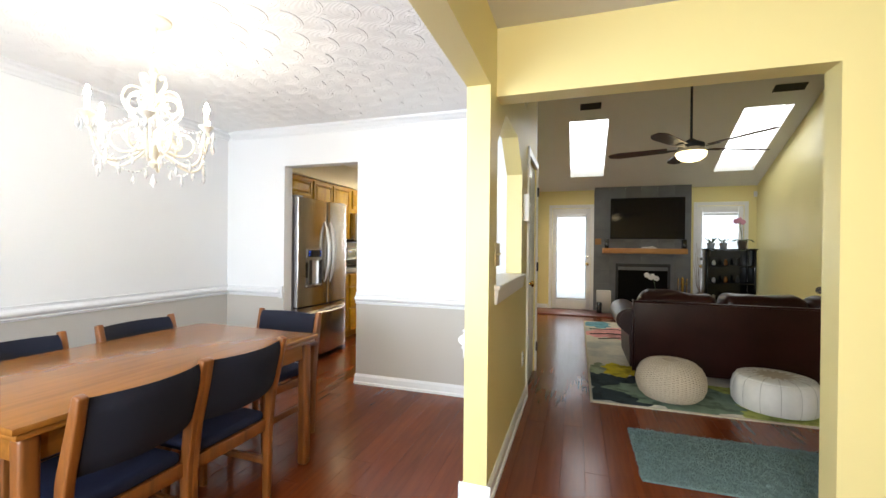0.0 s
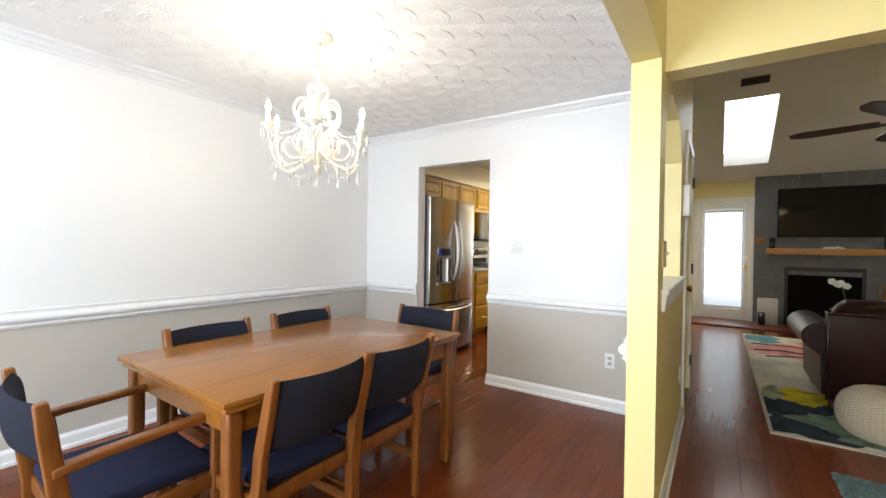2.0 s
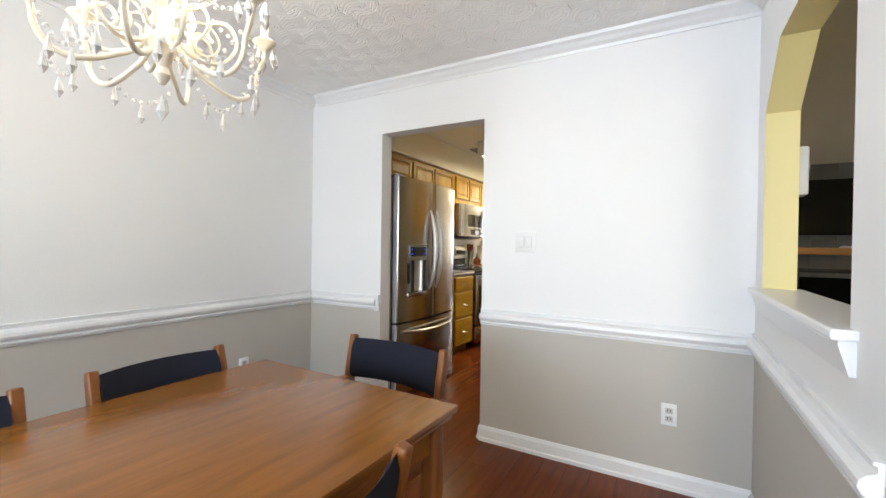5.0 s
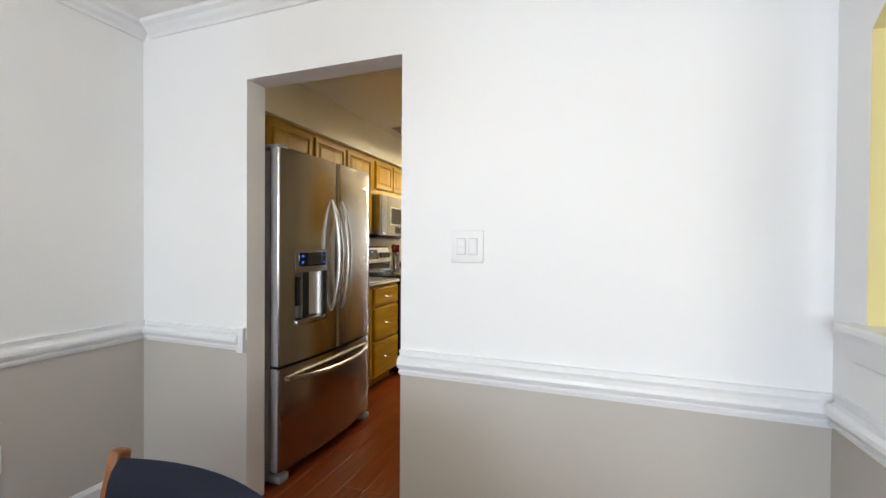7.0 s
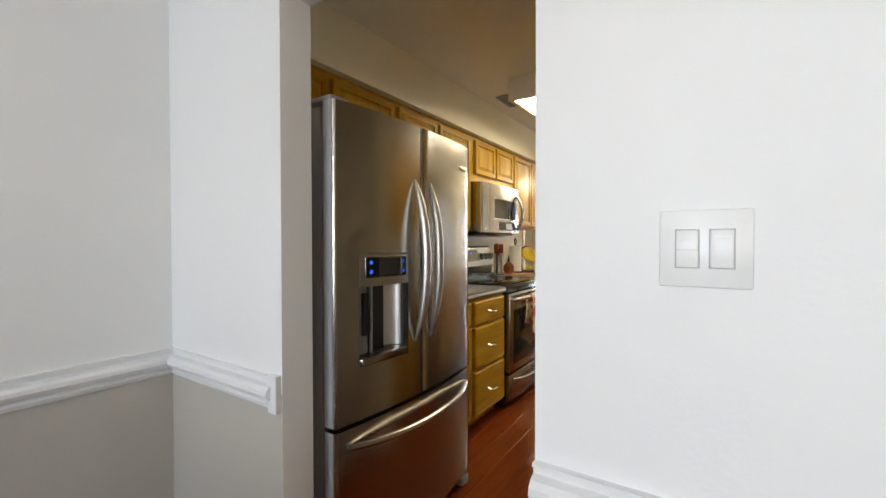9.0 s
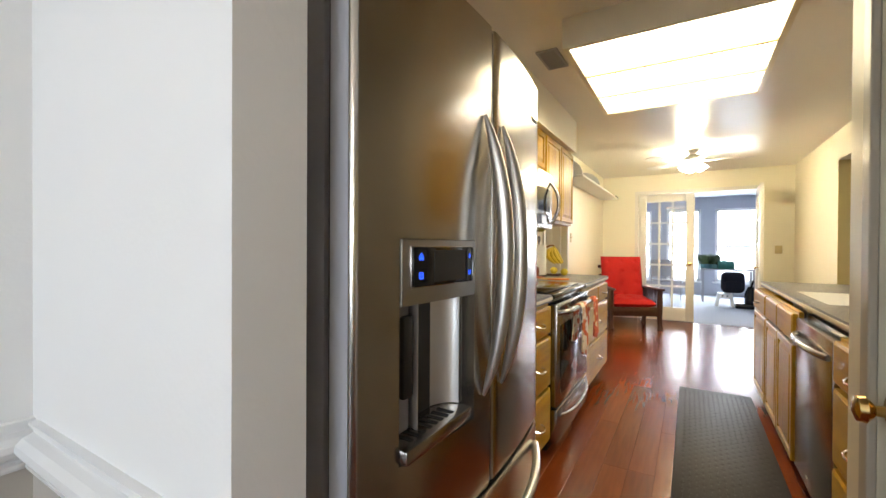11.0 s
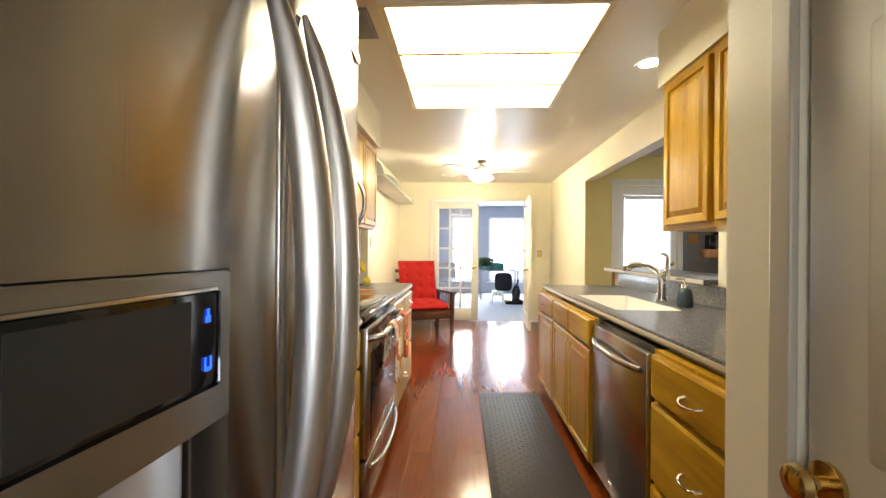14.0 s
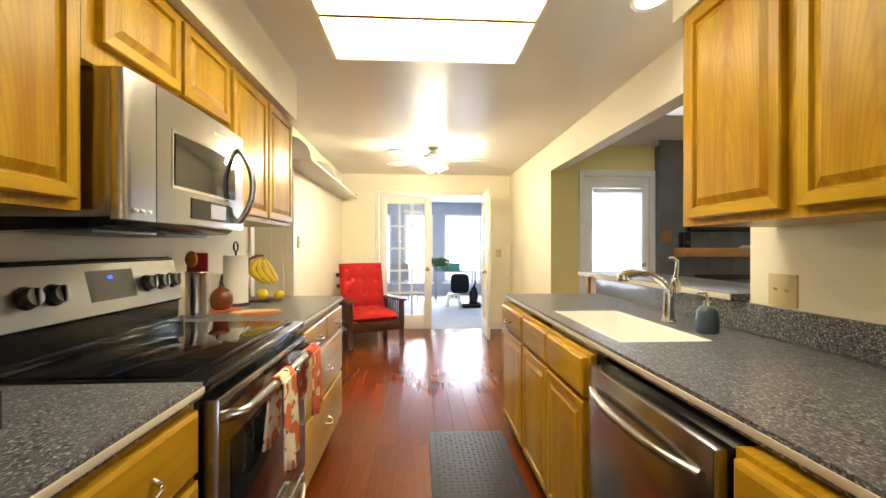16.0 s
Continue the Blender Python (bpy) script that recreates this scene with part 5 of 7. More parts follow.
    part("freezer_handle", tube(bmesh.new(), pts, 0.0135, 14), STEEL, drawer, "bowed brushed freezer handle")
    for x in (0.04, w - 0.04):
        part("roller_foot", bx((x - 0.035, -0.005, 0.0, x + 0.035, 0.12, 0.045), bevel=0.01), GREYPLASTIC, r)
    for x in (0.05, w - 0.05):
        part("hinge_cap", bx((x - 0.045, 0.02, h + 0.001, x + 0.045, 0.16, h + 0.022), bevel=0.008), GREYPLASTIC, r)


refrigerator()


def stove():
    w = 0.845
    s = thing("stove", pose(-2.556, 5.628, 0, 0, 0, 90), "stainless electric stove with black glass top and towels", "stove")
    part("body", bx((0, 0.02, 0.02, w, 0.6, 0.895), bevel=0.004), BLACK, s)
    bm = bmesh.new()
    box(bm, -0.004, -0.018, 0.896, w + 0.004, 0.56, 0.922, bevel=0.009, seg=3)
    part("cooktop_frame", bm, BLACK, s)
    part("glass_top", bx((0.025, 0.035, 0.9225, w - 0.025, 0.54, 0.927), bevel=0.002), BLACKGLASS, s, "glossy black ceramic top")
    bm = bx((0.02, -0.03, 0.27, w - 0.02, 0.019, 0.865), bevel=0.008)
    door = part("oven_door", bm, STEELH, s)
    part("oven_window", bx((0.085, -0.034, 0.33, w - 0.085, -0.0305, 0.735), bevel=0.003), BLACKGLASS, door)
    for i in range(6):
        part("vent_slot", bx((0.08 + i * 0.125, -0.032, 0.835, 0.18 + i * 0.125, -0.0302, 0.845)), BLACK, door)
    part("oven_handle", tube(bmesh.new(), [(0.035, -0.028, 0.815), (0.037, -0.065, 0.822), (0.05, -0.083, 0.825), (0.09, -0.088, 0.826), (w / 2, -0.09, 0.826), (w - 0.09, -0.088, 0.826), (w - 0.05, -0.083, 0.825), (w - 0.037, -0.065, 0.822), (w - 0.035, -0.028, 0.815)], 0.0155, 14), STEELH, door)
    bm = bx((0.02, -0.03, 0.06, w - 0.02, 0.019, 0.255), bevel=0.008)
    dr = part("storage_drawer", bm, STEELH, s)
    pts = [(w / 2 + u * 0.35, -0.034 - 0.035 * (1 - abs(u) ** 3), 0.215 - 0.025 * (1 - u * u)) for u in [i / 10 - 1 for i in range(21)]]
    part("drawer_handle", tube(bmesh.new(), pts, 0.011, 12), STEELH, dr)
    # back panel with dials
    bm = prism(bmesh.new(), [(0.535, 0.923), (0.59, 0.923), (0.6, 0.95), (0.6, 1.2), (0.575, 1.215), (0.555, 1.205), (0.515, 1.03), (0.53, 1.02)], "x", 0.005, w - 0.005)
    part("backguard", bm, BLACK, s)
    bm = prism(bmesh.new(), [(0.5135, 1.032), (0.5095, 1.034), (0.5485, 1.2), (0.553, 1.2)], "x", 0.012, w - 0.012)
    panel = part("control_panel", bm, DARKSTEEL, s)
    part("clock", prism(bmesh.new(), [(0.5215, 1.0735), (0.5187, 1.0745), (0.5427, 1.176), (0.5455, 1.176)], "x", 0.335, 0.555), mat("dark_clock_face", (0.03, 0.03, 0.032), 0.25), panel)
    for i, (x0, x1) in enumerate(((0.425, 0.4275), (0.4315, 0.4385), (0.441, 0.448))):
        part("clock_digits", prism(bmesh.new(), [(0.5338, 1.146), (0.5348, 1.146), (0.5376, 1.1575), (0.5365, 1.1577)], "x", x0, x1), BLUELED, panel, "small blue clock digit")
    for x in (0.12, 0.205, 0.62, 0.7, 0.78):
        k = part("dial", tube(bmesh.new(), [(x, 0.535, 1.113), (x, 0.524, 1.1155), (x, 0.5235, 1.1155), (x, 0.5185, 1.1165)], [0.034, 0.033, 0.031, 0.029], 24), MATTBLACK, panel, "round black dial base")
        part("grip", tube(bmesh.new(), [(x, 0.519, 1.1165), (x, 0.506, 1.1195), (x, 0.499, 1.121), (x, 0.497, 1.1215)], [0.028, 0.0275, 0.025, 0.018], 20), DARKSTEEL, k, "brushed dial grip")
        part("pointer", bx((x - 0.005, 0.488, 1.097, x + 0.005, 0.5, 1.145), bevel=0.003), DARKSTEEL, k)
    part("front_trim", bx((0.0, 0.03, 0.9235, w, 0.05, 0.9285), bevel=0.001), BLACK, s)
    part("rear_step", bx((0.02, 0.5, 0.9235, w - 0.02, 0.534, 0.955), bevel=0.004), BLACK, s)
    return s


stove()


def towel(name, y, hue, seed, label, drop):
    """A folded cloth over the oven handle; long sides hang in front and behind the bar."""
    rnd = random.Random(seed)
    t = thing(name, pose(-2.556, y, 0, 0, 0, 90), label, "towel", "kitchen towels on the stove")
    bm = bmesh.new()
    prof = []
    for i in range(10):
        prof.append((-0.112 - 0.006 * i / 9, 0.824 - drop + drop * i / 9))
    for i in range(7):
        a = math.pi * i / 6
        prof.append((-0.09 - 0.022 * math.cos(a), 0.824 + 0.02 * math.sin(a) + 0.003))
    for i in range(1, 8):
        prof.append((-0.068 + 0.002 * i, 0.824 - drop * 0.75 * i / 7))
    n = 12
    ph = rnd.random() * 6
    grid = []
    for k, (yy, zz) in enumerate(prof):
        hang = abs(zz - 0.824) / 0.4
        row = []
        for i in range(n + 1):
            u = i / n * 2 - 1
            front = -1 if k < 12 else 0.4
            row.append(bm.verts.new((u * (0.058 + 0.03 * hang) + 0.01 * hang * math.sin(ph), yy + front * 0.014 * hang * (1 + math.sin(u * 5 + ph)) , zz - 0.015 * hang * math.sin(u * 3 + ph))))
        grid.append(row)
    for a, b in zip(grid, grid[1:]):
        for i in range(n):
            bm.faces.new((a[i], a[i + 1], b[i + 1], b[i]))
    cloth = mat("printed_towel_cotton_" + hue, (0.75, 0.62, 0.42) if hue == "cream" else (0.55, 0.1, 0.03), 0.9, grain=0.1, scale=60, bump=0.4, bump_scale=400)
    two_tone(cloth, (0.55, 0.1, 0.03) if hue == "cream" else (0.75, 0.5, 0.25), 13, 0.54, 0.57, 1.5, (1, 1, 1.5))
    two_tone(cloth, (0.1, 0.04, 0.02), 34, 0.66, 0.68, 1.5)
    two_tone(cloth, (0.6, 0.13, 0.02), 14, 0.62, 0.63, 0.5, (1, 1, 0.6))
    ob = part("cloth", bm, cloth, t)
    md = ob.modifiers.new("thick", "SOLIDIFY")
    md.thickness = 0.006


towel("kitchen_towel", 5.95, "cream", 3, "cream and orange printed towel hanging on the oven handle", 0.29)
towel("kitchen_towel", 6.3, "orange", 8, "orange printed towel hanging on the oven handle", 0.25)


def microwave():
    w = 0.75
    m = thing("microwave", pose(-2.785, 5.68, 0, 0, 0, 90), "stainless over-the-range microwave with curved handle", "microwave")
    z0, z1 = 1.328, 1.725
    part("body", bx((0.0, 0.0295, z0 + 0.005, w - 0.02, 0.385, z1), bevel=0.002), STEELH, m)

    def arc(x):
        return -0.02 * (1 - ((x - w / 2) / (w / 2)) ** 2)
    bm = bmesh.new()
    xs = [0.0 + 0.12 * i / 4 for i in range(5)]
    prism(bm, [(0.0, 0.014), (0.001, 0.007), (0.004, 0.002), (0.01, arc(0.01))] + [(x, arc(x)) for x in xs[1:]] + [(0.12, 0.029), (0, 0.029)], "z", z0, z1)
    pan = part("side_panel", bm, STEEL, m)
    xs = [0.124 + (w - 0.124 - 0.02) * i / 16 for i in range(17)]
    bm = bmesh.new()
    prism(bm, [(x, arc(x)) for x in xs] + [(w - 0.02, 0.029), (0.124, 0.029)], "z", z0, z1)
    door = part("door", bm, STEELH, m)
    xs = [0.19 + 0.445 * i / 12 for i in range(13)]
    rim = prism(bmesh.new(), [(x, arc(x) - 0.002) for x in xs] + [(0.635, arc(0.635) + 0.004), (0.19, arc(0.19) + 0.004)], "z", z0 + 0.108, z1 - 0.108)
    part("window_rim", rim, CHROME, door, "bright metal window rim")
    xs = [0.2 + 0.425 * i / 12 for i in range(13)]
    prismed = prism(bmesh.new(), [(x, arc(x) - 0.0045) for x in xs] + [(0.625, arc(0.625) + 0.004), (0.2, arc(0.2) + 0.004)], "z", z0 + 0.118, z1 - 0.118)
    part("door_window", prismed, BLACKGLASS, door)
    xs = [0.29 + 0.31 * i / 8 for i in range(9)]
    cp = part("keypad", prism(bmesh.new(), [(x, arc(x) - 0.003) for x in xs] + [(0.6, arc(0.6) + 0.004), (0.29, arc(0.29) + 0.004)], "z", z0 + 0.022, z0 + 0.09), BLACK, door)
    xs = [0.41 + 0.12 * i / 4 for i in range(5)]
    part("keypad_display", prism(bmesh.new(), [(x, arc(x) - 0.005) for x in xs] + [(0.53, arc(0.53) - 0.003), (0.41, arc(0.41) - 0.003)], "z", z0 + 0.03, z0 + 0.082), mat("grey_lcd", (0.3, 0.3, 0.32), 0.25), cp)
    part("badge", bx((0.44, arc(0.5) - 0.004, z1 - 0.062, 0.54, arc(0.5) + 0.004, z1 - 0.045), bevel=0.003), CHROME, door, "small plain metal badge")
    pts = [(0.665, arc(0.665) - 0.002 - 0.06 * (1 - abs(u) ** 2.2), z0 + 0.185 + 0.155 * u) for u in [i / 8 - 1 for i in range(17)]]
    part("handle", tube(bmesh.new(), pts, 0.0125, 12), STEEL, door, "curved brushed handle")
    for i in range(3):
        part("button", bx((0.03 + i * 0.028, arc(0.06) - 0.004, z0 + 0.02, 0.05 + i * 0.028, arc(0.06) + 0.01, z0 + 0.032), bevel=0.003), CHROME, pan)
    bm = prism(bmesh.new(), [(0.03, z0 + 0.004), (0.06, z0 - 0.02), (0.385, z0 - 0.034), (0.385, z0 + 0.004)], "x", 0.012, w - 0.03)
    under = part("underside", bm, BLACK, m, "black vented underside")
    for k in range(2):
        part("grease_filter", bx((0.06 + k * 0.33, 0.12, z0 - 0.033, 0.34 + k * 0.33, 0.3, z0 - 0.024), bevel=0.003), DARKSTEEL, under)


microwave()


def dishwasher():
    w = 0.655
    d = thing("dishwasher", pose(-1.4, 5.98, 0, 0, 0, -90), "stainless dishwasher with bowed handle under the worktop", "dishwasher")
    part("tub", bx((0.005, 0.02, 0.02, w - 0.005, 0.55, 0.868)), BLACK, d)
    bm = bx((0.008, -0.025, 0.11, w - 0.03, 0.019, 0.848), bevel=0.008)
    dd = part("door", bm, STEELH, d)
    part("kick_plate", bx((0.01, 0.06, 0.0, w - 0.01, 0.08, 0.105)), BLACK, d)
    pts = [(w / 2 - 0.01 + u * 0.27, -0.027 - 0.04 * (1 - abs(u) ** 2.6), 0.775) for u in [i / 9 - 1 for i in range(19)]]
    part("handle", tube(bmesh.new(), pts, 0.0135, 12), STEELH, dd, "bowed brushed handle")
    part("badge", bx((0.24, -0.0265, 0.16, 0.28, -0.0252, 0.166)), CHROME, dd, "small plain metal badge")


dishwasher()
# ---- kitchen lights and small things ----
lb = thing("ceiling_light_box", pose(0, 0, 0), "dropped fluorescent light box with three glowing panels", "ceiling light")
BX0, BX1, BY0, BY1, BZ = -2.435, -1.515, 5.5, 6.715, 2.225
for b in ((BX0 - 0.03, BY0 - 0.03, BZ, BX1 + 0.03, BY0, KC), (BX0 - 0.03, BY1, BZ, BX1 + 0.03, BY1 + 0.03, KC), (BX0 - 0.03, BY0, BZ, BX0, BY1, KC), (BX1, BY0, BZ, BX1 + 0.03, BY1, KC)):
    part("side_board", bx(b, bevel=0.003), CREAM, lb)
for k in range(3):
    y0, y1 = BY0 + 0.001 + k * (BY1 - BY0) / 3, BY0 + (k + 1) * (BY1 - BY0) / 3
    part("diffuser", bx((BX0 + 0.001, y0 + 0.006, BZ + 0.012, BX1 - 0.001, y1 - 0.006, BZ + 0.02)), LIGHTPANEL, lb, "glowing diffuser panel")
for k in (1, 2):
    y = BY0 + k * (BY1 - BY0) / 3
    part("divider", bx((BX0 + 0.001, y - 0.011, BZ - 0.004, BX1 - 0.001, y + 0.011, BZ + 0.025)), BRASS, lb)
rl = thing("recessed_light", pose(-0.97, 6.38, KC), "white recessed ceiling light, lit", "ceiling light")
part("trim_ring", lathe(bmesh.new(), [(0.075, -0.001), (0.085, -0.004), (0.08, -0.012), (0.06, -0.01), (0.058, -0.003)]), TRIM, rl)
part("lamp", lathe(bmesh.new(), [(0.05, -0.001), (0.05, -0.004), (0.03, -0.012), (0.005, -0.014)]), glow("recessed_bulb", (1, 0.92, 0.78), 190), rl)


def air_vent(m, w, h, label, material):
    v = thing("air_vent", m, label, "vent")
    part("frame", bx((-w / 2, -h / 2, -0.01, w / 2, -h / 2 + 0.015, -0.001), (-w / 2, h / 2 - 0.015, -0.01, w / 2, h / 2, -0.001), (-w / 2, -h / 2 + 0.015, -0.01, -w / 2 + 0.015, h / 2 - 0.015, -0.001), (w / 2 - 0.015, -h / 2 + 0.015, -0.01, w / 2, h / 2 - 0.015, -0.001)), material, v)
    part("backing", bx((-w / 2 + 0.015, -h / 2 + 0.015, -0.003, w / 2 - 0.015, h / 2 - 0.015, -0.001)), MATTBLACK, v)
    n = max(3, int((h - 0.03) / 0.014))
    for i in range(n):
        y = -h / 2 + 0.022 + i * (h - 0.044) / (n - 1)
        part("slat", bx((-w / 2 + 0.015, y - 0.004, -0.008, w / 2 - 0.015, y + 0.003, -0.005)), material, v)
    return v


air_vent(pose(-2.64, 5.9, KC), 0.13, 0.28, "dark metal air vent in the kitchen ceiling", GREYPLASTIC)
VT = -math.degrees(math.atan(SL))
air_vent(pose(0.5, 6.93, roof_z(6.93), VT), 0.3, 0.13, "dark slotted air vent in the vaulted ceiling", MATTBLACK)
air_vent(pose(2.985, 6.91, roof_z(6.91), VT), 0.36, 0.13, "dark slotted air vent in the vaulted ceiling", MATTBLACK)


def ceiling_fan(name, m, label, blade_mat, body_mat, rod, radius, n, turn, bowl, droop=0.0):
    f = thing(name, m, label, "ceiling fan")
    part("canopy", lathe(bmesh.new(), [(0.06, -0.001), (0.06, -0.02), (0.03, -0.05), (0.012, -0.055)]), body_mat, f)
    part("rod", tube(bmesh.new(), [(0, 0, -0.05), (0, 0, -rod)], 0.011, 10), body_mat, f)
    part("motor", lathe(bmesh.new(), [(0.02, -rod + 0.03), (0.05, -rod + 0.01), (0.11, -rod - 0.02), (0.115, -rod - 0.06), (0.09, -rod - 0.09), (0.07, -rod - 0.1)]), body_mat, f)
    for k in range(n):
        rot = Matrix.Rotation(2 * math.pi * k / n + turn, 4, "Z")
        bm = bmesh.new()
        out = []
        for i in range(11):
            u = i / 10
            out.append((0.2 + (radius - 0.2) * u, -(0.05 + 0.022 * u - 0.04 * max(0, u - 0.85) / 0.15)))
        pts = out + [(x, -y) for x, y in reversed(out)]
        prism(bm, pts, "z", -0.004, 0.004)
        bm.transform(Matrix.Translation((0, 0, -rod - 0.06)) @ rot @ Matrix.Rotation(radians(10), 4, "X"))
        b = part("blade", bm, blade_mat, f)
        bm = bmesh.new()
        prism(bm, [(0.09, -0.02), (0.16, -0.015), (0.26, -0.035), (0.28, 0), (0.26, 0.035), (0.16, 0.015), (0.09, 0.02)], "z", -0.012, -0.005)
        bm.transform(Matrix.Translation((0, 0, -rod - 0.06)) @ rot @ Matrix.Rotation(radians(10), 4, "X"))
        part("blade_iron", bm, body_mat, b)
    if bowl:
        part("light_bowl", lathe(bmesh.new(), [(0.13, -rod - 0.1), (0.132, -rod - 0.11), (0.12, -rod - 0.145), (0.08, -rod - 0.175), (0.02, -rod - 0.19)]), BOWL, f, "lit amber glass bowl")
    else:
        for k in range(4):
            rot = Matrix.Rotation(2 * math.pi * k / 4 + 0.4, 4, "Z")
            bm = tube(bmesh.new(), [(0.03, 0, -rod - 0.1), (0.055, 0, -rod - 0.11), (0.075, 0, -rod - 0.118)], 0.009, 8)
            bm.transform(rot)
            arm_ = part("lamp_arm", bm, body_mat, f)
            bm = lathe(bmesh.new(), [(0.014, 0.03), (0.026, 0.02), (0.038, -0.006), (0.054, -0.052), (0.05, -0.052), (0.032, -0.006), (0.008, 0.014)], (0, 0, 0), 16)
            bm.transform(rot @ Matrix.Translation((0.088, 0, -rod - 0.12)) @ Matrix.Rotation(radians(-35), 4, "Y"))
            part("lamp_shade", bm, glow("frosted_shade", (1, 0.87, 0.58), 250) if k == 0 else bpy.data.materials["frosted_shade"], arm_, "lit frosted shade")
    return f


ceiling_fan("ceiling_fan", pose(-1.857, 9.2, KC), "white ceiling fan with lit lamps over the breakfast end", TRIM, TRIM, 0.075, 0.62, 5, 0.05, False)
ceiling_fan("ceiling_fan", pose(1.35, 4.75, roof_z(5.6)), "dark bronze ceiling fan on a long rod, lit bowl", DARKWOOD, MATTBLACK, 1.75, 0.74, 5, 0.35, True)

# west wall of the breakfast end: shelf, plates, doorway
sh = thing("wall_shelf", pose(0, 0, 0), "white wall shelf with scrolled ends and bracket", "shelf")
part("board", bx((KL + 0.001, 8.1, 1.99, KL + 0.27, 10.75, 2.015), bevel=0.005), TRIM, sh)
for y in (8.14, 9.2):
    pts = [(KL + 0.001, 2.016), (KL + 0.25, 2.016), (KL + 0.25, 2.06), (KL + 0.22, 2.13), (KL + 0.15, 2.19), (KL + 0.07, 2.215), (KL + 0.001, 2.22)]
    part("scroll_end", prism(bmesh.new(), pts, "y", y, y + 0.02), TRIM, sh)
bk = thing("shelf_book", pose(-3.0, 10.6, 2.015), "thin dark booklet lying on the shelf", "book")
part("cover", bx((-0.08, -0.11, 0, 0.08, 0.11, 0.012), bevel=0.002), mat("dark_book_cloth", (0.05, 0.05, 0.06), 0.6), bk)
plate("light_switch", pose(KL, 8.66, 1.31, 0, 0, 90), 0.075, 0.118, "cream toggle switch on the breakfast wall", CREAMPLATE, "toggle1")
plate("wall_outlet", pose(-0.78, FW, 1.17), 0.085, 0.118, "cream double switch on the far wall", CREAMPLATE, "toggle2")


def morris_chair():
    c = thing("recliner_chair", pose(-2.68, 10.1, 0, 0, 0, 26), "dark wooden morris chair with tufted red cushions", "chair")
    c.scale = (1.14, 0.95, 1.03)
    # local: faces -y
    for s in (-1, 1):
        for y, r in ((-0.3, 0.024), (0.28, 0.02)):
            pts = [(s * 0.3, y - (0.03 if y < 0 else -0.03), 0.0), (s * 0.3, y - (0.02 if y < 0 else -0.02), 0.05), (s * 0.3, y, 0.12), (s * 0.3, y, 0.3), (s * 0.3, y - 0.005, 0.55)]
            part("leg", tube(bmesh.new(), pts, [0.042, 0.028, 0.03, 0.036, 0.033], 12), DARKWOOD, c)
        bm = bx((s * 0.3 - 0.045, -0.37, 0.55, s * 0.3 + 0.045, 0.3, 0.58), bevel=0.01)
        part("armrest", bm, DARKWOOD, c)
        for i in range(8):
            y = -0.22 + i * 0.06
            part("spindle", tube(bmesh.new(), [(s * 0.3, y, 0.3), (s * 0.3, y, 0.55)], 0.008, 6), DARKWOOD, c)
        part("side_rail", bx((s * 0.3 - 0.015, -0.3, 0.24, s * 0.3 + 0.015, 0.28, 0.31), bevel=0.004), DARKWOOD, c)
    part("front_rail", bx((-0.3, -0.325, 0.19, 0.3, -0.29, 0.315), bevel=0.008), DARKWOOD, c)
    part("back_rail", bx((-0.3, 0.27, 0.23, 0.3, 0.29, 0.31), bevel=0.006), DARKWOOD, c)

    def cushion(w, h, t, nx, ny):
        bm = bmesh.new()
        gx, gy = 24, 24
        rows = []
        for side in (1, -1):
            g = []
            for j in range(gy + 1):
                v = j / gy * 2 - 1
                row = []
                for i in range(gx + 1):
                    u = i / gx * 2 - 1
                    e = (1 - abs(u) ** 8) * (1 - abs(v) ** 8)
                    tuft = 0.0
                    for a in range(nx):
                        for b in range(ny):
                            du, dv = u - ((a + 0.5) / nx * 2 - 1), v - ((b + 0.5) / ny * 2 - 1)
                            tuft += math.exp(-(du * du * w * w + dv * dv * h * h) / 0.003)
                    row.append(bm.verts.new((u * w / 2, v * h / 2, side * (t / 2 * e - (0.032 * tuft if side > 0 else 0)))))
                g.append(row)
            for a, b in zip(g, g[1:]):
                for i in range(gx):
                    bm.faces.new((a[i], a[i + 1], b[i + 1], b[i]))
        bmesh.ops.remove_doubles(bm, verts=bm.verts[:], dist=0.0005)
        return bm
    bm = cushion(0.54, 0.56, 0.13, 3, 3)
    part("seat_cushion", bm, REDCLOTH, c, "red corduroy seat cushion", m=pose(0, -0.03, 0.375, 4))
    bm = cushion(0.54, 0.66, 0.13, 3, 4)
    part("back_cushion", bm, REDCLOTH, c, "tufted red back cushion", m=pose(0, 0.3, 0.69, 76))
    for k in range(4):
        part("back_slat", bx((-0.27, -0.012, 0.4 + k * 0.15, 0.27, 0.012, 0.45 + k * 0.15), bevel=0.004), DARKWOOD, c, m=pose(0, 0.31, 0) @ pose(0, 0.0, 0, -14))


morris_chair()

# floor mat with raised diamond texture
fm = thing("kitchen_floor_mat", pose(0, 0, 0), "dark grey rubber anti-fatigue mat with textured top", "mat")
MX0, MX1, MY0, MY1 = -1.95, -1.455, 5.49, 7.345
bm = bmesh.new()
box(bm, MX0, MY0, 0.001, MX1, MY1, 0.013, bevel=0.005)
part("pad", bm, RUBBER, fm)
bm = bmesh.new()
verts, faces = [], []
nx, ny = 14, 58
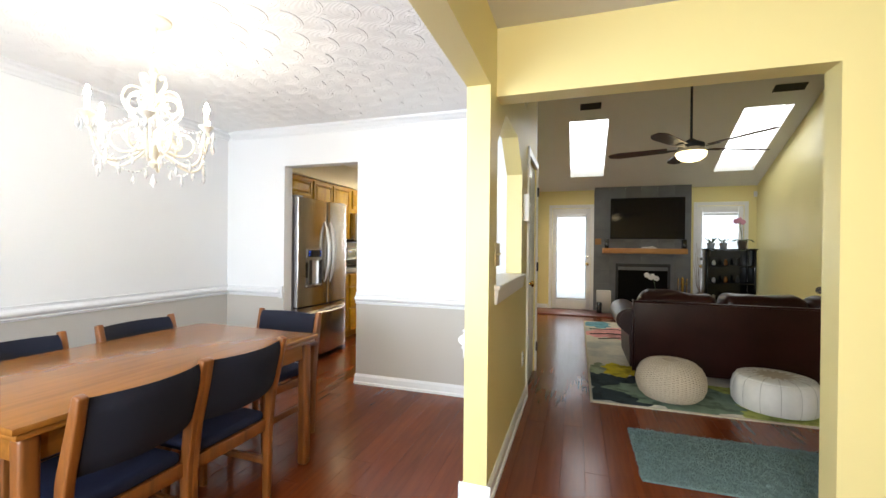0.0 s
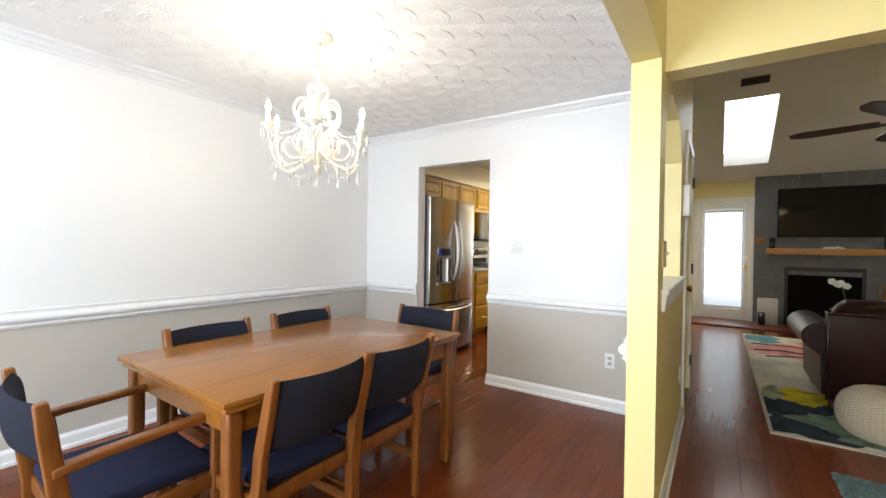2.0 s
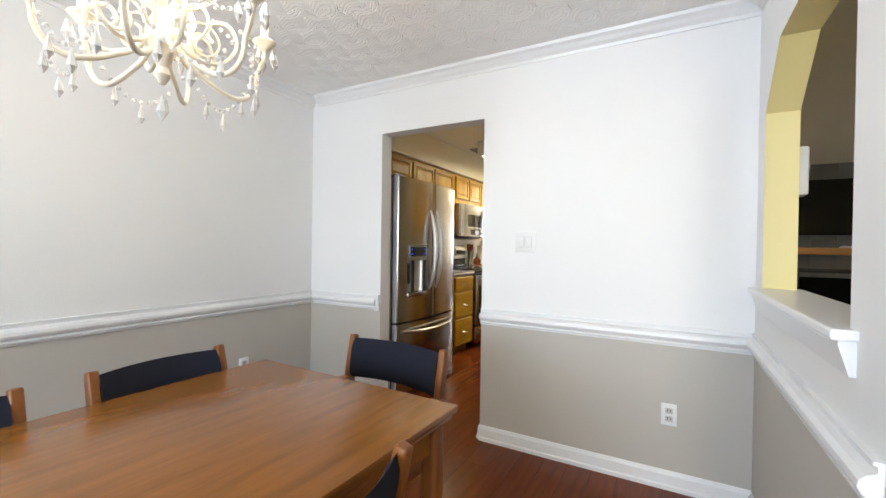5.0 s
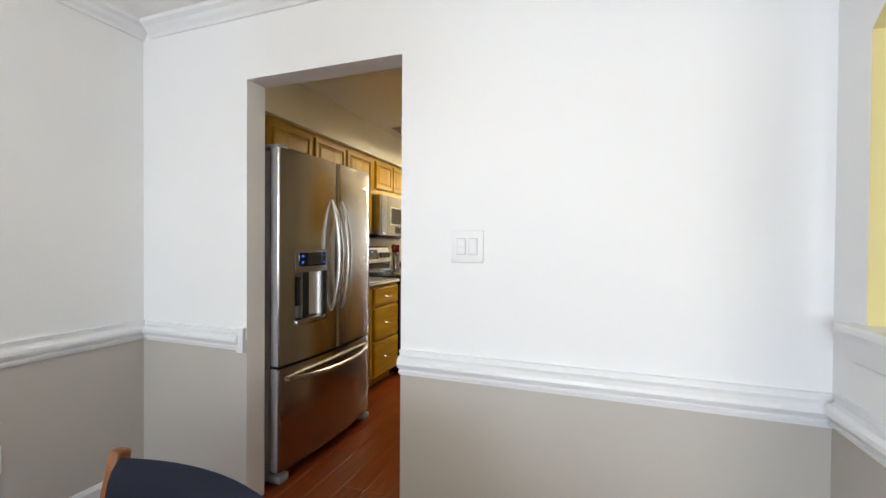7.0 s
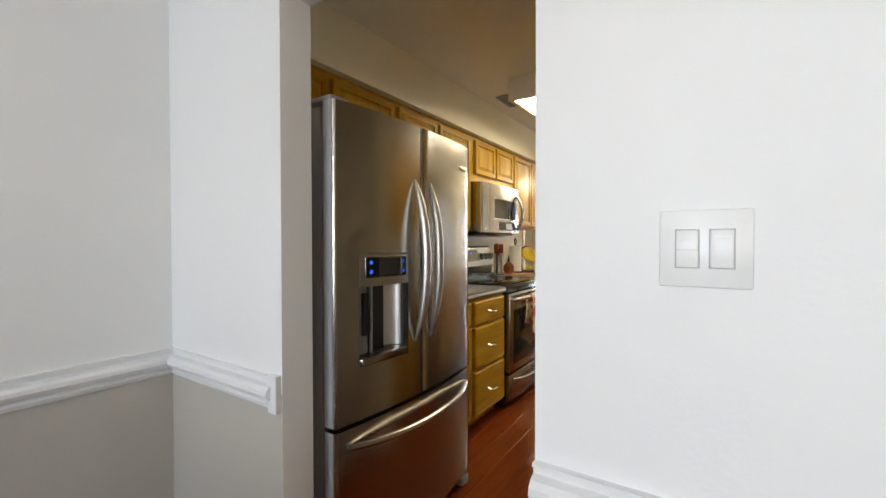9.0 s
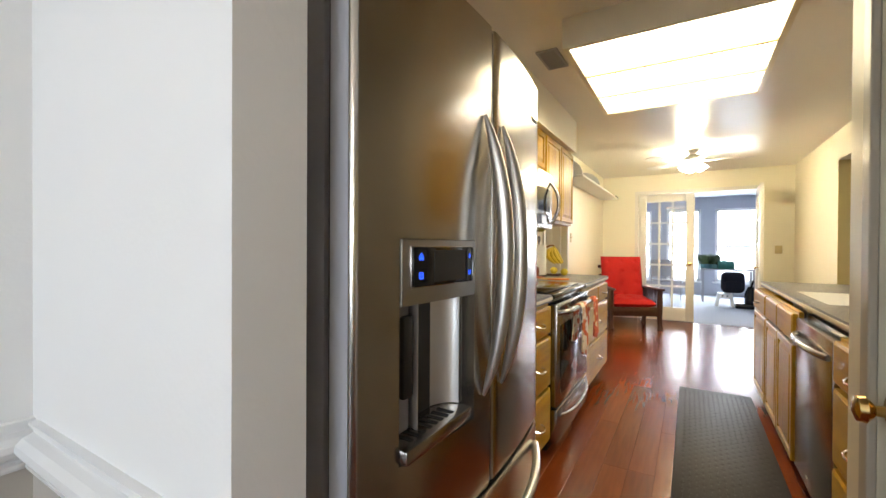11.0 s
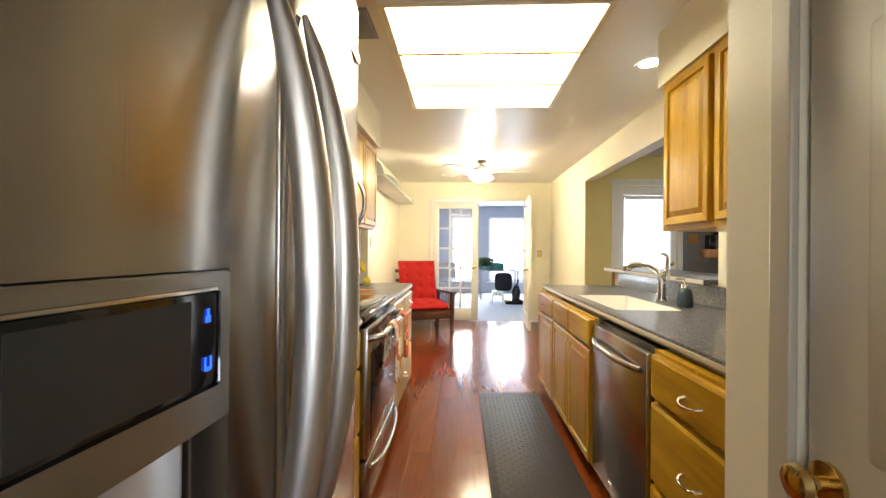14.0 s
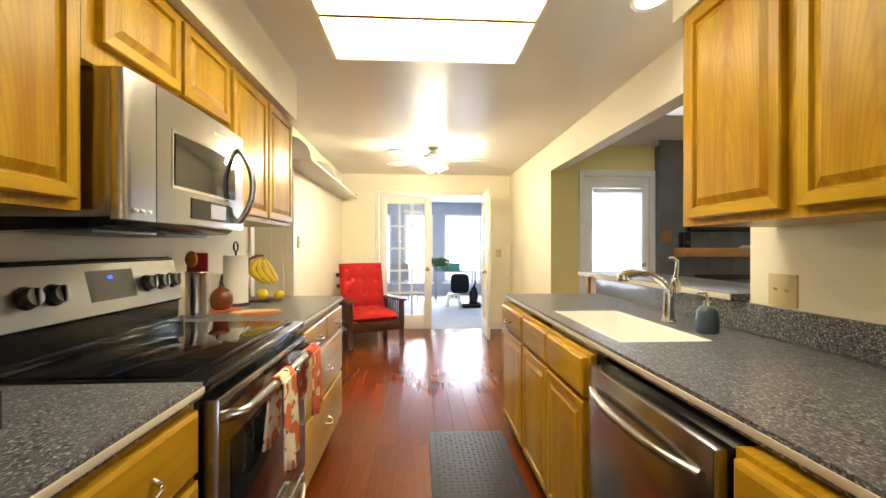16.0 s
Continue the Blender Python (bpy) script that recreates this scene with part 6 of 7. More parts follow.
for i in range(nx):
    for j in range(ny):
        cx, cy = MX0 + 0.03 + (i + 0.5) * (MX1 - MX0 - 0.06) / nx, MY0 + 0.03 + (j + 0.5) * (MY1 - MY0 - 0.06) / ny
        a, b = (0.015, 0.005) if (i + j) % 2 else (0.005, 0.013)
        k = len(verts)
        verts += [(cx - a, cy, 0.0131), (cx, cy - b, 0.0131), (cx + a, cy, 0.0131), (cx, cy + b, 0.0131), (cx, cy, 0.0152)]
        faces += [(k, k + 1, k + 4), (k + 1, k + 2, k + 4), (k + 2, k + 3, k + 4), (k + 3, k, k + 4)]
bm.free()
me = bpy.data.meshes.new("tread")
me.from_pydata(verts, [], faces)
me.materials.append(RUBBER)
tr = new("tread", me)
tr.parent = fm
tagged(tr, "raised tread pattern", kind="stuff")

# things on the worktop past the stove
CT = 0.92
u = thing("utensil_holder", pose(-3.08, 6.61, CT), "steel utensil holder with red spatulas", "utensil holder")
part("canister", lathe(bmesh.new(), [(0.05, 0), (0.052, 0.01), (0.05, 0.03), (0.05, 0.2), (0.053, 0.215), (0.05, 0.22), (0.046, 0.215), (0.046, 0.02), (0.005, 0.015)]), STEEL, u)
for k, (dx, dy, h, m_) in enumerate(((0.01, 0.0, 0.31, "red"), (-0.02, 0.02, 0.3, "red"), (0.0, -0.025, 0.33, "wood"))):
    mm = mat("red_silicone", (0.25, 0.012, 0.015), 0.45) if k == 0 else (bpy.data.materials["red_silicone"] if m_ == "red" else TEAK)
    bm = tube(bmesh.new(), [(dx * 0.3, dy * 0.3, 0.02), (dx * 2, dy * 2, 0.22)], 0.006, 8)
    if m_ == "red":
        box(bm, dx * 2 - 0.03, dy * 2 - 0.006, 0.215, dx * 2 + 0.03, dy * 2 + 0.006, h, bevel=0.005)
    else:
        ball(bm, (dx * 2, dy * 2, 0.28), 0.03, 1, 0.5, 1.3)
    part("utensil", bm, mm, u)
ob_ = thing("oil_bottle", pose(-2.876, 6.895, CT), "brown glazed oil bottle with black pourer", "bottle")
part("body", lathe(bmesh.new(), [(0.035, 0), (0.05, 0.016), (0.057, 0.045), (0.054, 0.075), (0.036, 0.102), (0.019, 0.112), (0.016, 0.12)]), mat("brown_glaze", (0.16, 0.045, 0.014), 0.25), ob_)
part("pourer", tube(bmesh.new(), [(0, 0, 0.12), (0, 0, 0.15), (0.004, 0, 0.185)], [0.013, 0.009, 0.004], 10), BLACK, ob_)
tv = thing("orange_trivet", pose(-3.06, 6.83, CT), "flat orange trivet under the bottle", "trivet")
part("disc", lathe(bmesh.new(), [(0.09, 0.0005), (0.092, 0.004), (0.088, 0.007), (0.002, 0.007)]), mat("orange_silicone", (0.55, 0.1, 0.02), 0.5), tv)
ob_.location.z += 0.0075
ob_.location.x, ob_.location.y = -3.07, 6.83
pt = thing("paper_towel_holder", pose(-3.085, 7.04, CT), "white paper towel roll on a black stand", "paper towels")
part("roll", lathe(bmesh.new(), [(0.02, 0.015), (0.066, 0.015), (0.067, 0.02), (0.067, 0.285), (0.066, 0.29), (0.02, 0.29)]), mat("white_paper", (0.82, 0.79, 0.72), 0.9, grain=0.03, scale=60, bump=0.3, bump_scale=150), pt)
part("base", lathe(bmesh.new(), [(0.08, 0), (0.082, 0.006), (0.07, 0.012), (0.01, 0.013)]), MATTBLACK, pt)
bm = tube(bmesh.new(), [(0, 0, 0.0), (0, 0, 0.31)], 0.006, 8)
tube(bm, [(0.0, 0.028 * math.sin(a), 0.34 - 0.028 * math.cos(a)) for a in [2 * math.pi * i / 16 for i in range(17)]], 0.005, 8)
part("ring_post", bm, MATTBLACK, pt)
bs_ = thing("fruit_stand", pose(-3.02, 7.21, CT), "wooden banana stand with bananas and lemons", "fruit stand")
part("base", bx((-0.09, -0.08, 0, 0.09, 0.08, 0.016), bevel=0.005), DARKWOOD, bs_)
part("hook", tube(bmesh.new(), [(-0.06, 0, 0.016), (-0.075, 0, 0.15), (-0.06, 0, 0.26), (-0.01, 0, 0.285), (0.03, 0, 0.285)], [0.014, 0.012, 0.011, 0.01, 0.009], 10, 0.8), TEAK, bs_)
BAN = mat("ripe_banana_skin", (0.62, 0.45, 0.03), 0.5, grain=0.12, scale=20)
for k in range(6):
    bm = bmesh.new()
    pts, rad = [], []
    row, side = k % 3, k // 3
    for i in range(13):
        t_ = i / 12
        bow = 0.062 * math.sin(math.pi * t_ ** 0.85)
        pts.append((0.03 + 0.004 * side - bow * (0.9 - 0.25 * row) + (0.01 + 0.03 * row) * t_, (0.012 + 0.022 * side) * t_ + (side - 0.5) * 0.05 * math.sin(math.pi * t_) + bow * 0.5 * (row - 1), 0.275 - (0.165 - 0.012 * side) * t_))
        rad.append(0.004 + 0.0165 * math.sin(math.pi * min(1, 0.04 + t_ * 0.95)) ** 0.5 if 0.14 < t_ < 0.97 else 0.0055)
    tube(bm, pts, rad, 8)
    part("banana", bm, BAN, bs_, "yellow banana")
for k, (dx, dy) in enumerate(((0.045, -0.06), (0.12, 0.02))):
    bm = ball(bmesh.new(), (dx, dy, 0.0505 if k == 0 else 0.0345), 0.034, 1, 1.15, 1, 16, 12)
    part("lemon", bm, mat("lemon_rind", (0.7, 0.52, 0.03), 0.45, bump=0.2, bump_scale=200) if k == 0 else bpy.data.materials["lemon_rind"], bs_)
sp = thing("spoon_rest", pose(-2.85, 6.72, CT, 0, 0, 20), "orange-rimmed flat ceramic spoon rest", "spoon rest")
bm = bmesh.new()
pts = [(0.12 * math.cos(a) * (1 - 0.25 * math.sin(a) ** 2), 0.065 * math.sin(a)) for a in [2 * math.pi * i / 20 for i in range(20)]]
prism(bm, pts, "z", 0.0005, 0.012)
part("dish", bm, two_tone(mat("orange_cream_glaze", (0.75, 0.55, 0.25), 0.3), (0.65, 0.2, 0.03), 6, 0.5, 0.56), sp)
# rack with tools on the near worktop
rk = thing("wire_rack", pose(-2.935, 5.165, CT), "low black wire rack on the worktop beside the stove", "rack")
RX, RY = 0.15, 0.2
part("tray", bx((-RX, -RY, 0.012, RX, RY, 0.018), bevel=0.002), MATTBLACK, rk)
part("shelf", bx((-RX + 0.004, 0.06, 0.042, RX - 0.004, RY - 0.004, 0.046)), MATTBLACK, rk)
for z in (0.024, 0.044, 0.066):
    for p, q in (((-RX, -RY), (RX, -RY)), ((RX, -RY), (RX, RY)), ((RX, RY), (-RX, RY)), ((-RX, RY), (-RX, -RY))):
        part("rail", tube(bmesh.new(), [(*p, z), (*q, z)], 0.0035, 6), MATTBLACK, rk)
for sx in (-1, 1):
    for sy in (-1, 1):
        part("foot", tube(bmesh.new(), [(sx * RX, sy * RY, 0.0005), (sx * RX, sy * RY, 0.07)], 0.004, 8), MATTBLACK, rk)
for i in range(1, 20):
    part("wire", tube(bmesh.new(), [(RX, -RY + i * 0.02, 0.014), (RX, -RY + i * 0.02, 0.066)], 0.0014, 5), MATTBLACK, rk)
for i in range(1, 15):
    part("wire", tube(bmesh.new(), [(-RX + i * 0.02, RY, 0.014), (-RX + i * 0.02, RY, 0.066)], 0.0014, 5), MATTBLACK, rk)
cm = thing("coffee_press", pose(-3.0, 5.13, CT + 0.0185), "black glass coffee press with brass-coloured rim", "coffee press")
part("jug", lathe(bmesh.new(), [(0.06, 0), (0.064, 0.01), (0.06, 0.05), (0.066, 0.2), (0.068, 0.23)]), BLACKGLASS, cm)
part("lid", lathe(bmesh.new(), [(0.07, 0.2305), (0.072, 0.24), (0.066, 0.262), (0.04, 0.278), (0.012, 0.284)]), BRASS, cm)
part("handle", tube(bmesh.new(), [(0.06, -0.02, 0.21), (0.1, -0.03, 0.2), (0.105, -0.03, 0.12), (0.065, -0.02, 0.05)], 0.007, 8), STEEL, cm)
ul = thing("tool_stand", pose(-2.965, 5.475, CT), "dark stand hung with black kitchen tools beside the stove", "utensil holder")
part("base", lathe(bmesh.new(), [(0.055, 0.0005), (0.057, 0.006), (0.05, 0.012), (0.008, 0.016)]), MATTBLACK, ul)
part("post", tube(bmesh.new(), [(0, 0, 0.01), (0, 0, 0.302)], 0.006, 8), MATTBLACK, ul)
part("finial", tube(bmesh.new(), [(0.009 * math.sin(a), 0, 0.308 - 0.009 * math.cos(a)) for a in [2 * math.pi * i / 14 for i in range(15)]], 0.005, 8), MATTBLACK, ul)
for k in range(6):
    a = k * 1.047 + 0.3
    c_, s_ = math.cos(a), math.sin(a)
    hook = tube(bmesh.new(), [(0.004 * c_, 0.004 * s_, 0.285), (0.03 * c_, 0.03 * s_, 0.288), (0.05 * c_, 0.05 * s_, 0.3)], [0.005, 0.005, 0.004], 8)
    part("hook", hook, MATTBLACK, ul)
    bm = tube(bmesh.new(), [(0.04 * c_, 0.04 * s_, 0.283), (0.042 * c_, 0.042 * s_, 0.24), (0.043 * c_, 0.043 * s_, 0.17)], [0.006, 0.01, 0.007], 8, 0.6)
    tube(bm, [(0.043 * c_, 0.043 * s_, 0.17), (0.042 * c_, 0.042 * s_, 0.11), (0.04 * c_, 0.04 * s_, 0.03 + 0.008 * k)], [0.006, 0.016, 0.018], 8, 0.35)
    part("tool", bm, BLACK if k % 3 else DARKSTEEL, ul)
wsp = thing("wooden_spatula", pose(-2.925, 5.415, CT + 0.0005), "pale wooden stick leaning against the tool stand", "spatula")
part("stick", tube(bmesh.new(), [(0, 0, 0.004), (-0.006, 0.006, 0.07), (-0.014, 0.014, 0.15)], [0.011, 0.01, 0.009], 8, 0.4), PINE, wsp)
nt_ = thing("nut_tray", pose(-2.875, 5.305, CT + 0.0465), "small heap of pale nuts on the black rack", "nuts")
rnd = random.Random(21)
for k in range(14):
    bm = ball(bmesh.new(), (rnd.uniform(-0.035, 0.035), rnd.uniform(-0.03, 0.03), 0.008), 0.009, 1.3, 0.9, 0.85, 8, 6)
    part("nut", bm, mat("pale_nut", (0.55, 0.36, 0.1), 0.6) if k == 0 else bpy.data.materials["pale_nut"], nt_)

# ---- living room things ----
fp = thing("fireplace", pose(0, 0, 0), "grey slate tiled fireplace wall with firebox and pine mantel", "fireplace")
FY, FX0, FX1 = 8.98, 0.642, 2.335
part("chimney_breast", bx((FX0, FY + 0.012, 0.02, 1.042, LW - 0.001, 2.39), (1.997, FY + 0.012, 0.02, FX1, LW - 0.001, 2.39), (1.042, FY + 0.012, 0.96, 1.997, LW - 0.001, 2.39)), STONE, fp)
nxt = 6
tw = (FX1 - FX0) / nxt
for i in range(nxt):
    for j in range(9):
        z0, z1 = 0.02 + j * 0.27, 0.02 + (j + 1) * 0.27
        x0, x1 = FX0 + i * tw, FX0 + (i + 1) * tw
        if z0 < 0.95 and x1 > 1.1 and x0 < 2.0:
            if z1 < 1.0:
                continue
        part("tile", bx((x0 + 0.002, FY, z0 + 0.002, x1 - 0.002, FY + 0.0115, z1 - 0.002)), STONE, fp)
# near-black sheet a few centimetres behind the tiles closes the firebox
part("firebox", bx((1.042, FY + 0.06, 0.02, 1.997, FY + 0.08, 0.96)), mat("firebox_black", (0.006, 0.0055, 0.005), 0.9, grain=0.2, spec=0.1), fp)
part("firebox_frame", bx((1.042, FY - 0.006, 0.02, 1.09, FY + 0.02, 0.96), (1.955, FY - 0.006, 0.02, 1.997, FY + 0.02, 0.96), (1.09, FY - 0.006, 0.9, 1.955, FY + 0.02, 0.96), bevel=0.004), MATTBLACK, fp)
bm = bx((0.8, FY - 0.19, 1.155, 2.245, FY, 1.255), bevel=0.01)
part("mantel", bm, PINE, fp, "rough pine mantel beam")
part("hearth", bx((-0.45, 8.25, 0.001, FX1 + 0.2, FY - 0.007, 0.02), bevel=0.004), mat("dark_red_hearth_tile", (0.1, 0.025, 0.016), 0.4, grain=0.1), fp)
tvs = thing("television", pose(0, 0, 0), "large black wall-mounted television, switched off", "television")
part("housing", bx((0.935, FY - 0.08, 1.435, 2.215, FY - 0.03, 2.215), bevel=0.006), BLACK, tvs)
part("screen", bx((0.95, FY - 0.083, 1.455, 2.2, FY - 0.0805, 2.202)), SCREEN, tvs)
part("wall_mount", bx((1.4, FY - 0.03, 1.7, 1.8, FY - 0.001, 2.05)), MATTBLACK, tvs)
for x in (0.87, 2.2):
    s_ = thing("speaker", pose(x - 0.0, FY - 0.09, 1.255), "small black loudspeaker on the mantel", "speaker", "speakers on the mantel")
    part("cabinet", bx((-0.035, -0.05, 0, 0.035, 0.05, 0.17), bevel=0.005), BLACK, s_)
    part("cone", tube(bmesh.new(), [(0, -0.05, 0.06), (0, -0.053, 0.06)], 0.025, 16), MATTBLACK, s_)
cl = thing("mantel_cloth", pose(1.62, FY - 0.1, 1.255), "crumpled pale cloth on the mantel", "cloth")
bm = ball(bmesh.new(), (0, 0, 0.0), 0.1, 1.4, 0.5, 0.35, 20, 12)
for v in bm.verts:
    v.co += 0.02 * noise.noise_vector(v.co * 18)
    v.co.z = max(0.0005, v.co.z)
part("folds", bm, mat("pale_grey_cloth", (0.5, 0.48, 0.47), 0.9), cl)
plate("light_switch", pose(0.72, FY, 1.38), 0.118, 0.118, "brown double switch on the slate tiles", mat("brown_plate", (0.3, 0.14, 0.04), 0.4), "toggle2")
# tools and plants by the hearth
ft = thing("fireplace_tools", pose(2.13, 8.66, 0.02), "brass fireplace tool set on a stand", "fireplace tools")
part("base", lathe(bmesh.new(), [(0.1, 0), (0.1, 0.012), (0.03, 0.02)]), BRASS, ft)
for k in range(4):
    a = k * math.pi / 2
    part("tool", tube(bmesh.new(), [(0.07 * math.cos(a), 0.07 * math.sin(a), 0.06), (0.07 * math.cos(a), 0.07 * math.sin(a), 0.66), (0.07 * math.cos(a), 0.07 * math.sin(a), 0.7)], [0.008, 0.006, 0.012], 8), BRASS, ft)
part("post", tube(bmesh.new(), [(0, 0, 0.02), (0, 0, 0.72)], 0.01, 8), BRASS, ft)
part("collar", tube(bmesh.new(), [(-0.08, 0, 0.6), (0.08, 0, 0.6)], 0.006, 8), BRASS, ft)
bo = thing("hearth_board", pose(0.71, 8.8, 0.02), "white appliance box standing on the hearth", "box")
part("panel", bx((-0.02, -0.06, 0, 0.24, 0.03, 0.42), bevel=0.008), mat("off_white_enamel", (0.55, 0.53, 0.5), 0.4), bo)
part("dark_block", bx((-0.02, -0.16, 0, 0.07, -0.07, 0.2), bevel=0.006), BLACK, bo)


def orchid(m, blooms, color, label, stems):
    o = thing("potted_orchid", m, label, "plant")
    part("pot", lathe(bmesh.new(), [(0.05, 0), (0.055, 0.01), (0.075, 0.12), (0.08, 0.13), (0.07, 0.13), (0.06, 0.1), (0.005, 0.1)]), mat("dark_glazed_pot", (0.05, 0.04, 0.04), 0.35), o)
    LEAF = mat("orchid_leaf", (0.05, 0.1, 0.03), 0.4)
    for k in range(7):
        a = k * 0.9
        l = 0.16 + 0.03 * (k % 3)
        bm = bmesh.new()
        pts = []
        for i in range(8):
            t_ = i / 7
            w_ = 0.026 * math.sin(math.pi * min(1, t_ * 0.9 + 0.1))
            r_, z_ = 0.02 + l * t_, 0.12 + 0.13 * t_ - 0.14 * t_ * t_
            pts.append((bm.verts.new((r_, -w_, z_ + 0.01)), bm.verts.new((r_, 0, z_)), bm.verts.new((r_, w_, z_ + 0.01))))
        for p, q in zip(pts, pts[1:]):
            bm.faces.new((p[0], p[1], q[1], q[0]))
            bm.faces.new((p[1], p[2], q[2], q[1]))
        bm.transform(Matrix.Rotation(a, 4, "Z"))
        part("leaf", bm, LEAF, o)
    PET = mat("orchid_petal", color, 0.6)
    for k in range(stems):
        a = 2.3 + k * 1.5
        pts = [(0, 0, 0.1), (0.02 * math.cos(a), 0.02 * math.sin(a), 0.3), (0.06 * math.cos(a), 0.06 * math.sin(a), 0.45), (0.14 * math.cos(a), 0.14 * math.sin(a), 0.52)]
        stem = part("stem", tube(bmesh.new(), pts, 0.004, 6), LEAF, o)
        for i in range(blooms):
            bm = bmesh.new()
            c_ = Vector(((0.04 + 0.04 * i) * math.cos(a) + 0.03 * (-1) ** i, (0.04 + 0.04 * i) * math.sin(a), 0.46 + 0.018 * i))
            for j in range(5):
                b_ = 2 * math.pi * j / 5
                ball(bm, c_ + Vector((0.024 * math.cos(b_), -0.012, 0.024 * math.sin(b_))), 0.02, 1, 0.25, 1, 8, 6)
            part("bloom", bm, PET, stem, "orchid bloom")
    return o


orchid(pose(1.62, 8.12, 0.28), 4, (0.75, 0.72, 0.7), "white orchid in a pot near the hearth", 2)
st_ = thing("plant_stool", pose(1.62, 8.12, 0), "small dark stool holding an orchid", "stool")
part("top", lathe(bmesh.new(), [(0.12, 0.255), (0.13, 0.262), (0.13, 0.275), (0.12, 0.279)]), DARKWOOD, st_)
for k in range(3):
    a = k * 2.1
    part("leg", tube(bmesh.new(), [(0.11 * math.cos(a), 0.11 * math.sin(a), 0), (0.08 * math.cos(a), 0.08 * math.sin(a), 0.256)], 0.012, 8), DARKWOOD, st_)
va = thing("branch_vase", pose(2.44, 8.72, 0), "tall vase with dry branches beside the fireplace", "vase")
part("vase", lathe(bmesh.new(), [(0.07, 0), (0.1, 0.1), (0.11, 0.25), (0.07, 0.4), (0.05, 0.45), (0.06, 0.48), (0.045, 0.47), (0.02, 0.3)]), mat("grey_ceramic", (0.2, 0.17, 0.15), 0.5), va)
rnd = random.Random(5)
for k in range(10):
    a, l = rnd.random() * 6.28, 0.5 + rnd.random() * 0.5
    part("branch", tube(bmesh.new(), [(0, 0, 0.4), (0.07 * math.cos(a), 0.07 * math.sin(a), 0.6), (0.13 * math.cos(a + 0.3), 0.1 * math.sin(a + 0.3), 0.4 + l)], [0.005, 0.004, 0.002], 5), mat("dry_twig", (0.2, 0.13, 0.07), 0.8) if k == 0 else bpy.data.materials["dry_twig"], va)

bkc = thing("black_bookcase", pose(0, 0, 0), "black wooden open shelf unit with small items", "bookcase")
X0, X1, Y0, Y1 = 2.48, 3.2, 8.52, 8.85
for x in (X0, X1 - 0.03):
    part("side", bx((x, Y0, 0, x + 0.03, Y1, 1.25), bevel=0.003), BLACK, bkc)
part("back_panel", bx((X0 + 0.031, Y1 - 0.012, 0.04, X1 - 0.031, Y1 - 0.002, 1.238)), BLACK, bkc)
for z in (0.05, 0.35, 0.65, 0.95, 1.24):
    part("shelf", bx((X0 - (0.02 if z > 1.2 else -0.031), Y0 - 0.01, z, X1 + (0.02 if z > 1.2 else -0.031), Y1, z + 0.025), bevel=0.003), BLACK, bkc)
for z in (0.375, 0.675, 0.975):
    for k, x in enumerate((2.62, 2.8, 2.98)):
        it = thing("shelf_ornament", pose(x, 8.68, z), "small pale ornament on the black shelf", "ornament", "ornaments on the black shelf")
        part("body", lathe(bmesh.new(), [(0.02, 0), (0.03, 0.02), (0.028, 0.05), (0.015, 0.07 + 0.02 * k), (0.016, 0.08 + 0.02 * k)], n=14), WHITELEATHER if k == 0 else TEAK if k == 1 else MATTBLACK, it)
orchid(pose(3.04, 8.68, 1.265), 3, (0.66, 0.3, 0.42), "pink orchid in a dark pot on the shelf unit", 2)
for x in (2.57, 2.76):
    pp = thing("potted_succulent", pose(x, 8.68, 1.265), "small leafy plant in a grey pot on the shelf", "plant", "plants on the black shelf")
    part("pot", lathe(bmesh.new(), [(0.05, 0), (0.065, 0.08), (0.07, 0.1), (0.06, 0.1), (0.005, 0.08)]), mat("pale_grey_pot", (0.3, 0.32, 0.34), 0.5) if x < 2.6 else bpy.data.materials["pale_grey_pot"], pp)
    rnd = random.Random(int(x * 100))
    bm = bmesh.new()
    for k in range(26):
        a, l = rnd.random() * 6.28, 0.05 + rnd.random() * 0.08
        p0 = Vector((0.02 * math.cos(a), 0.02 * math.sin(a), 0.09))
        p1 = p0 + Vector((l * 0.8 * math.cos(a), l * 0.8 * math.sin(a), l))
        tube(bm, [p0, (p0 + p1) / 2 + Vector((0, 0, 0.01)), p1], [0.004, 0.009, 0.001], 5, 0.4)
    part("leaves", bm, bpy.data.materials["orchid_leaf"], pp)
ms = thing("motion_sensor", pose(LX - 0.02, LW - 0.02, 2.25), "small white sensor in the room corner", "sensor")
part("housing", bx((-0.04, -0.03, -0.05, 0.01, 0.01, 0.05), bevel=0.008), PLATE, ms)


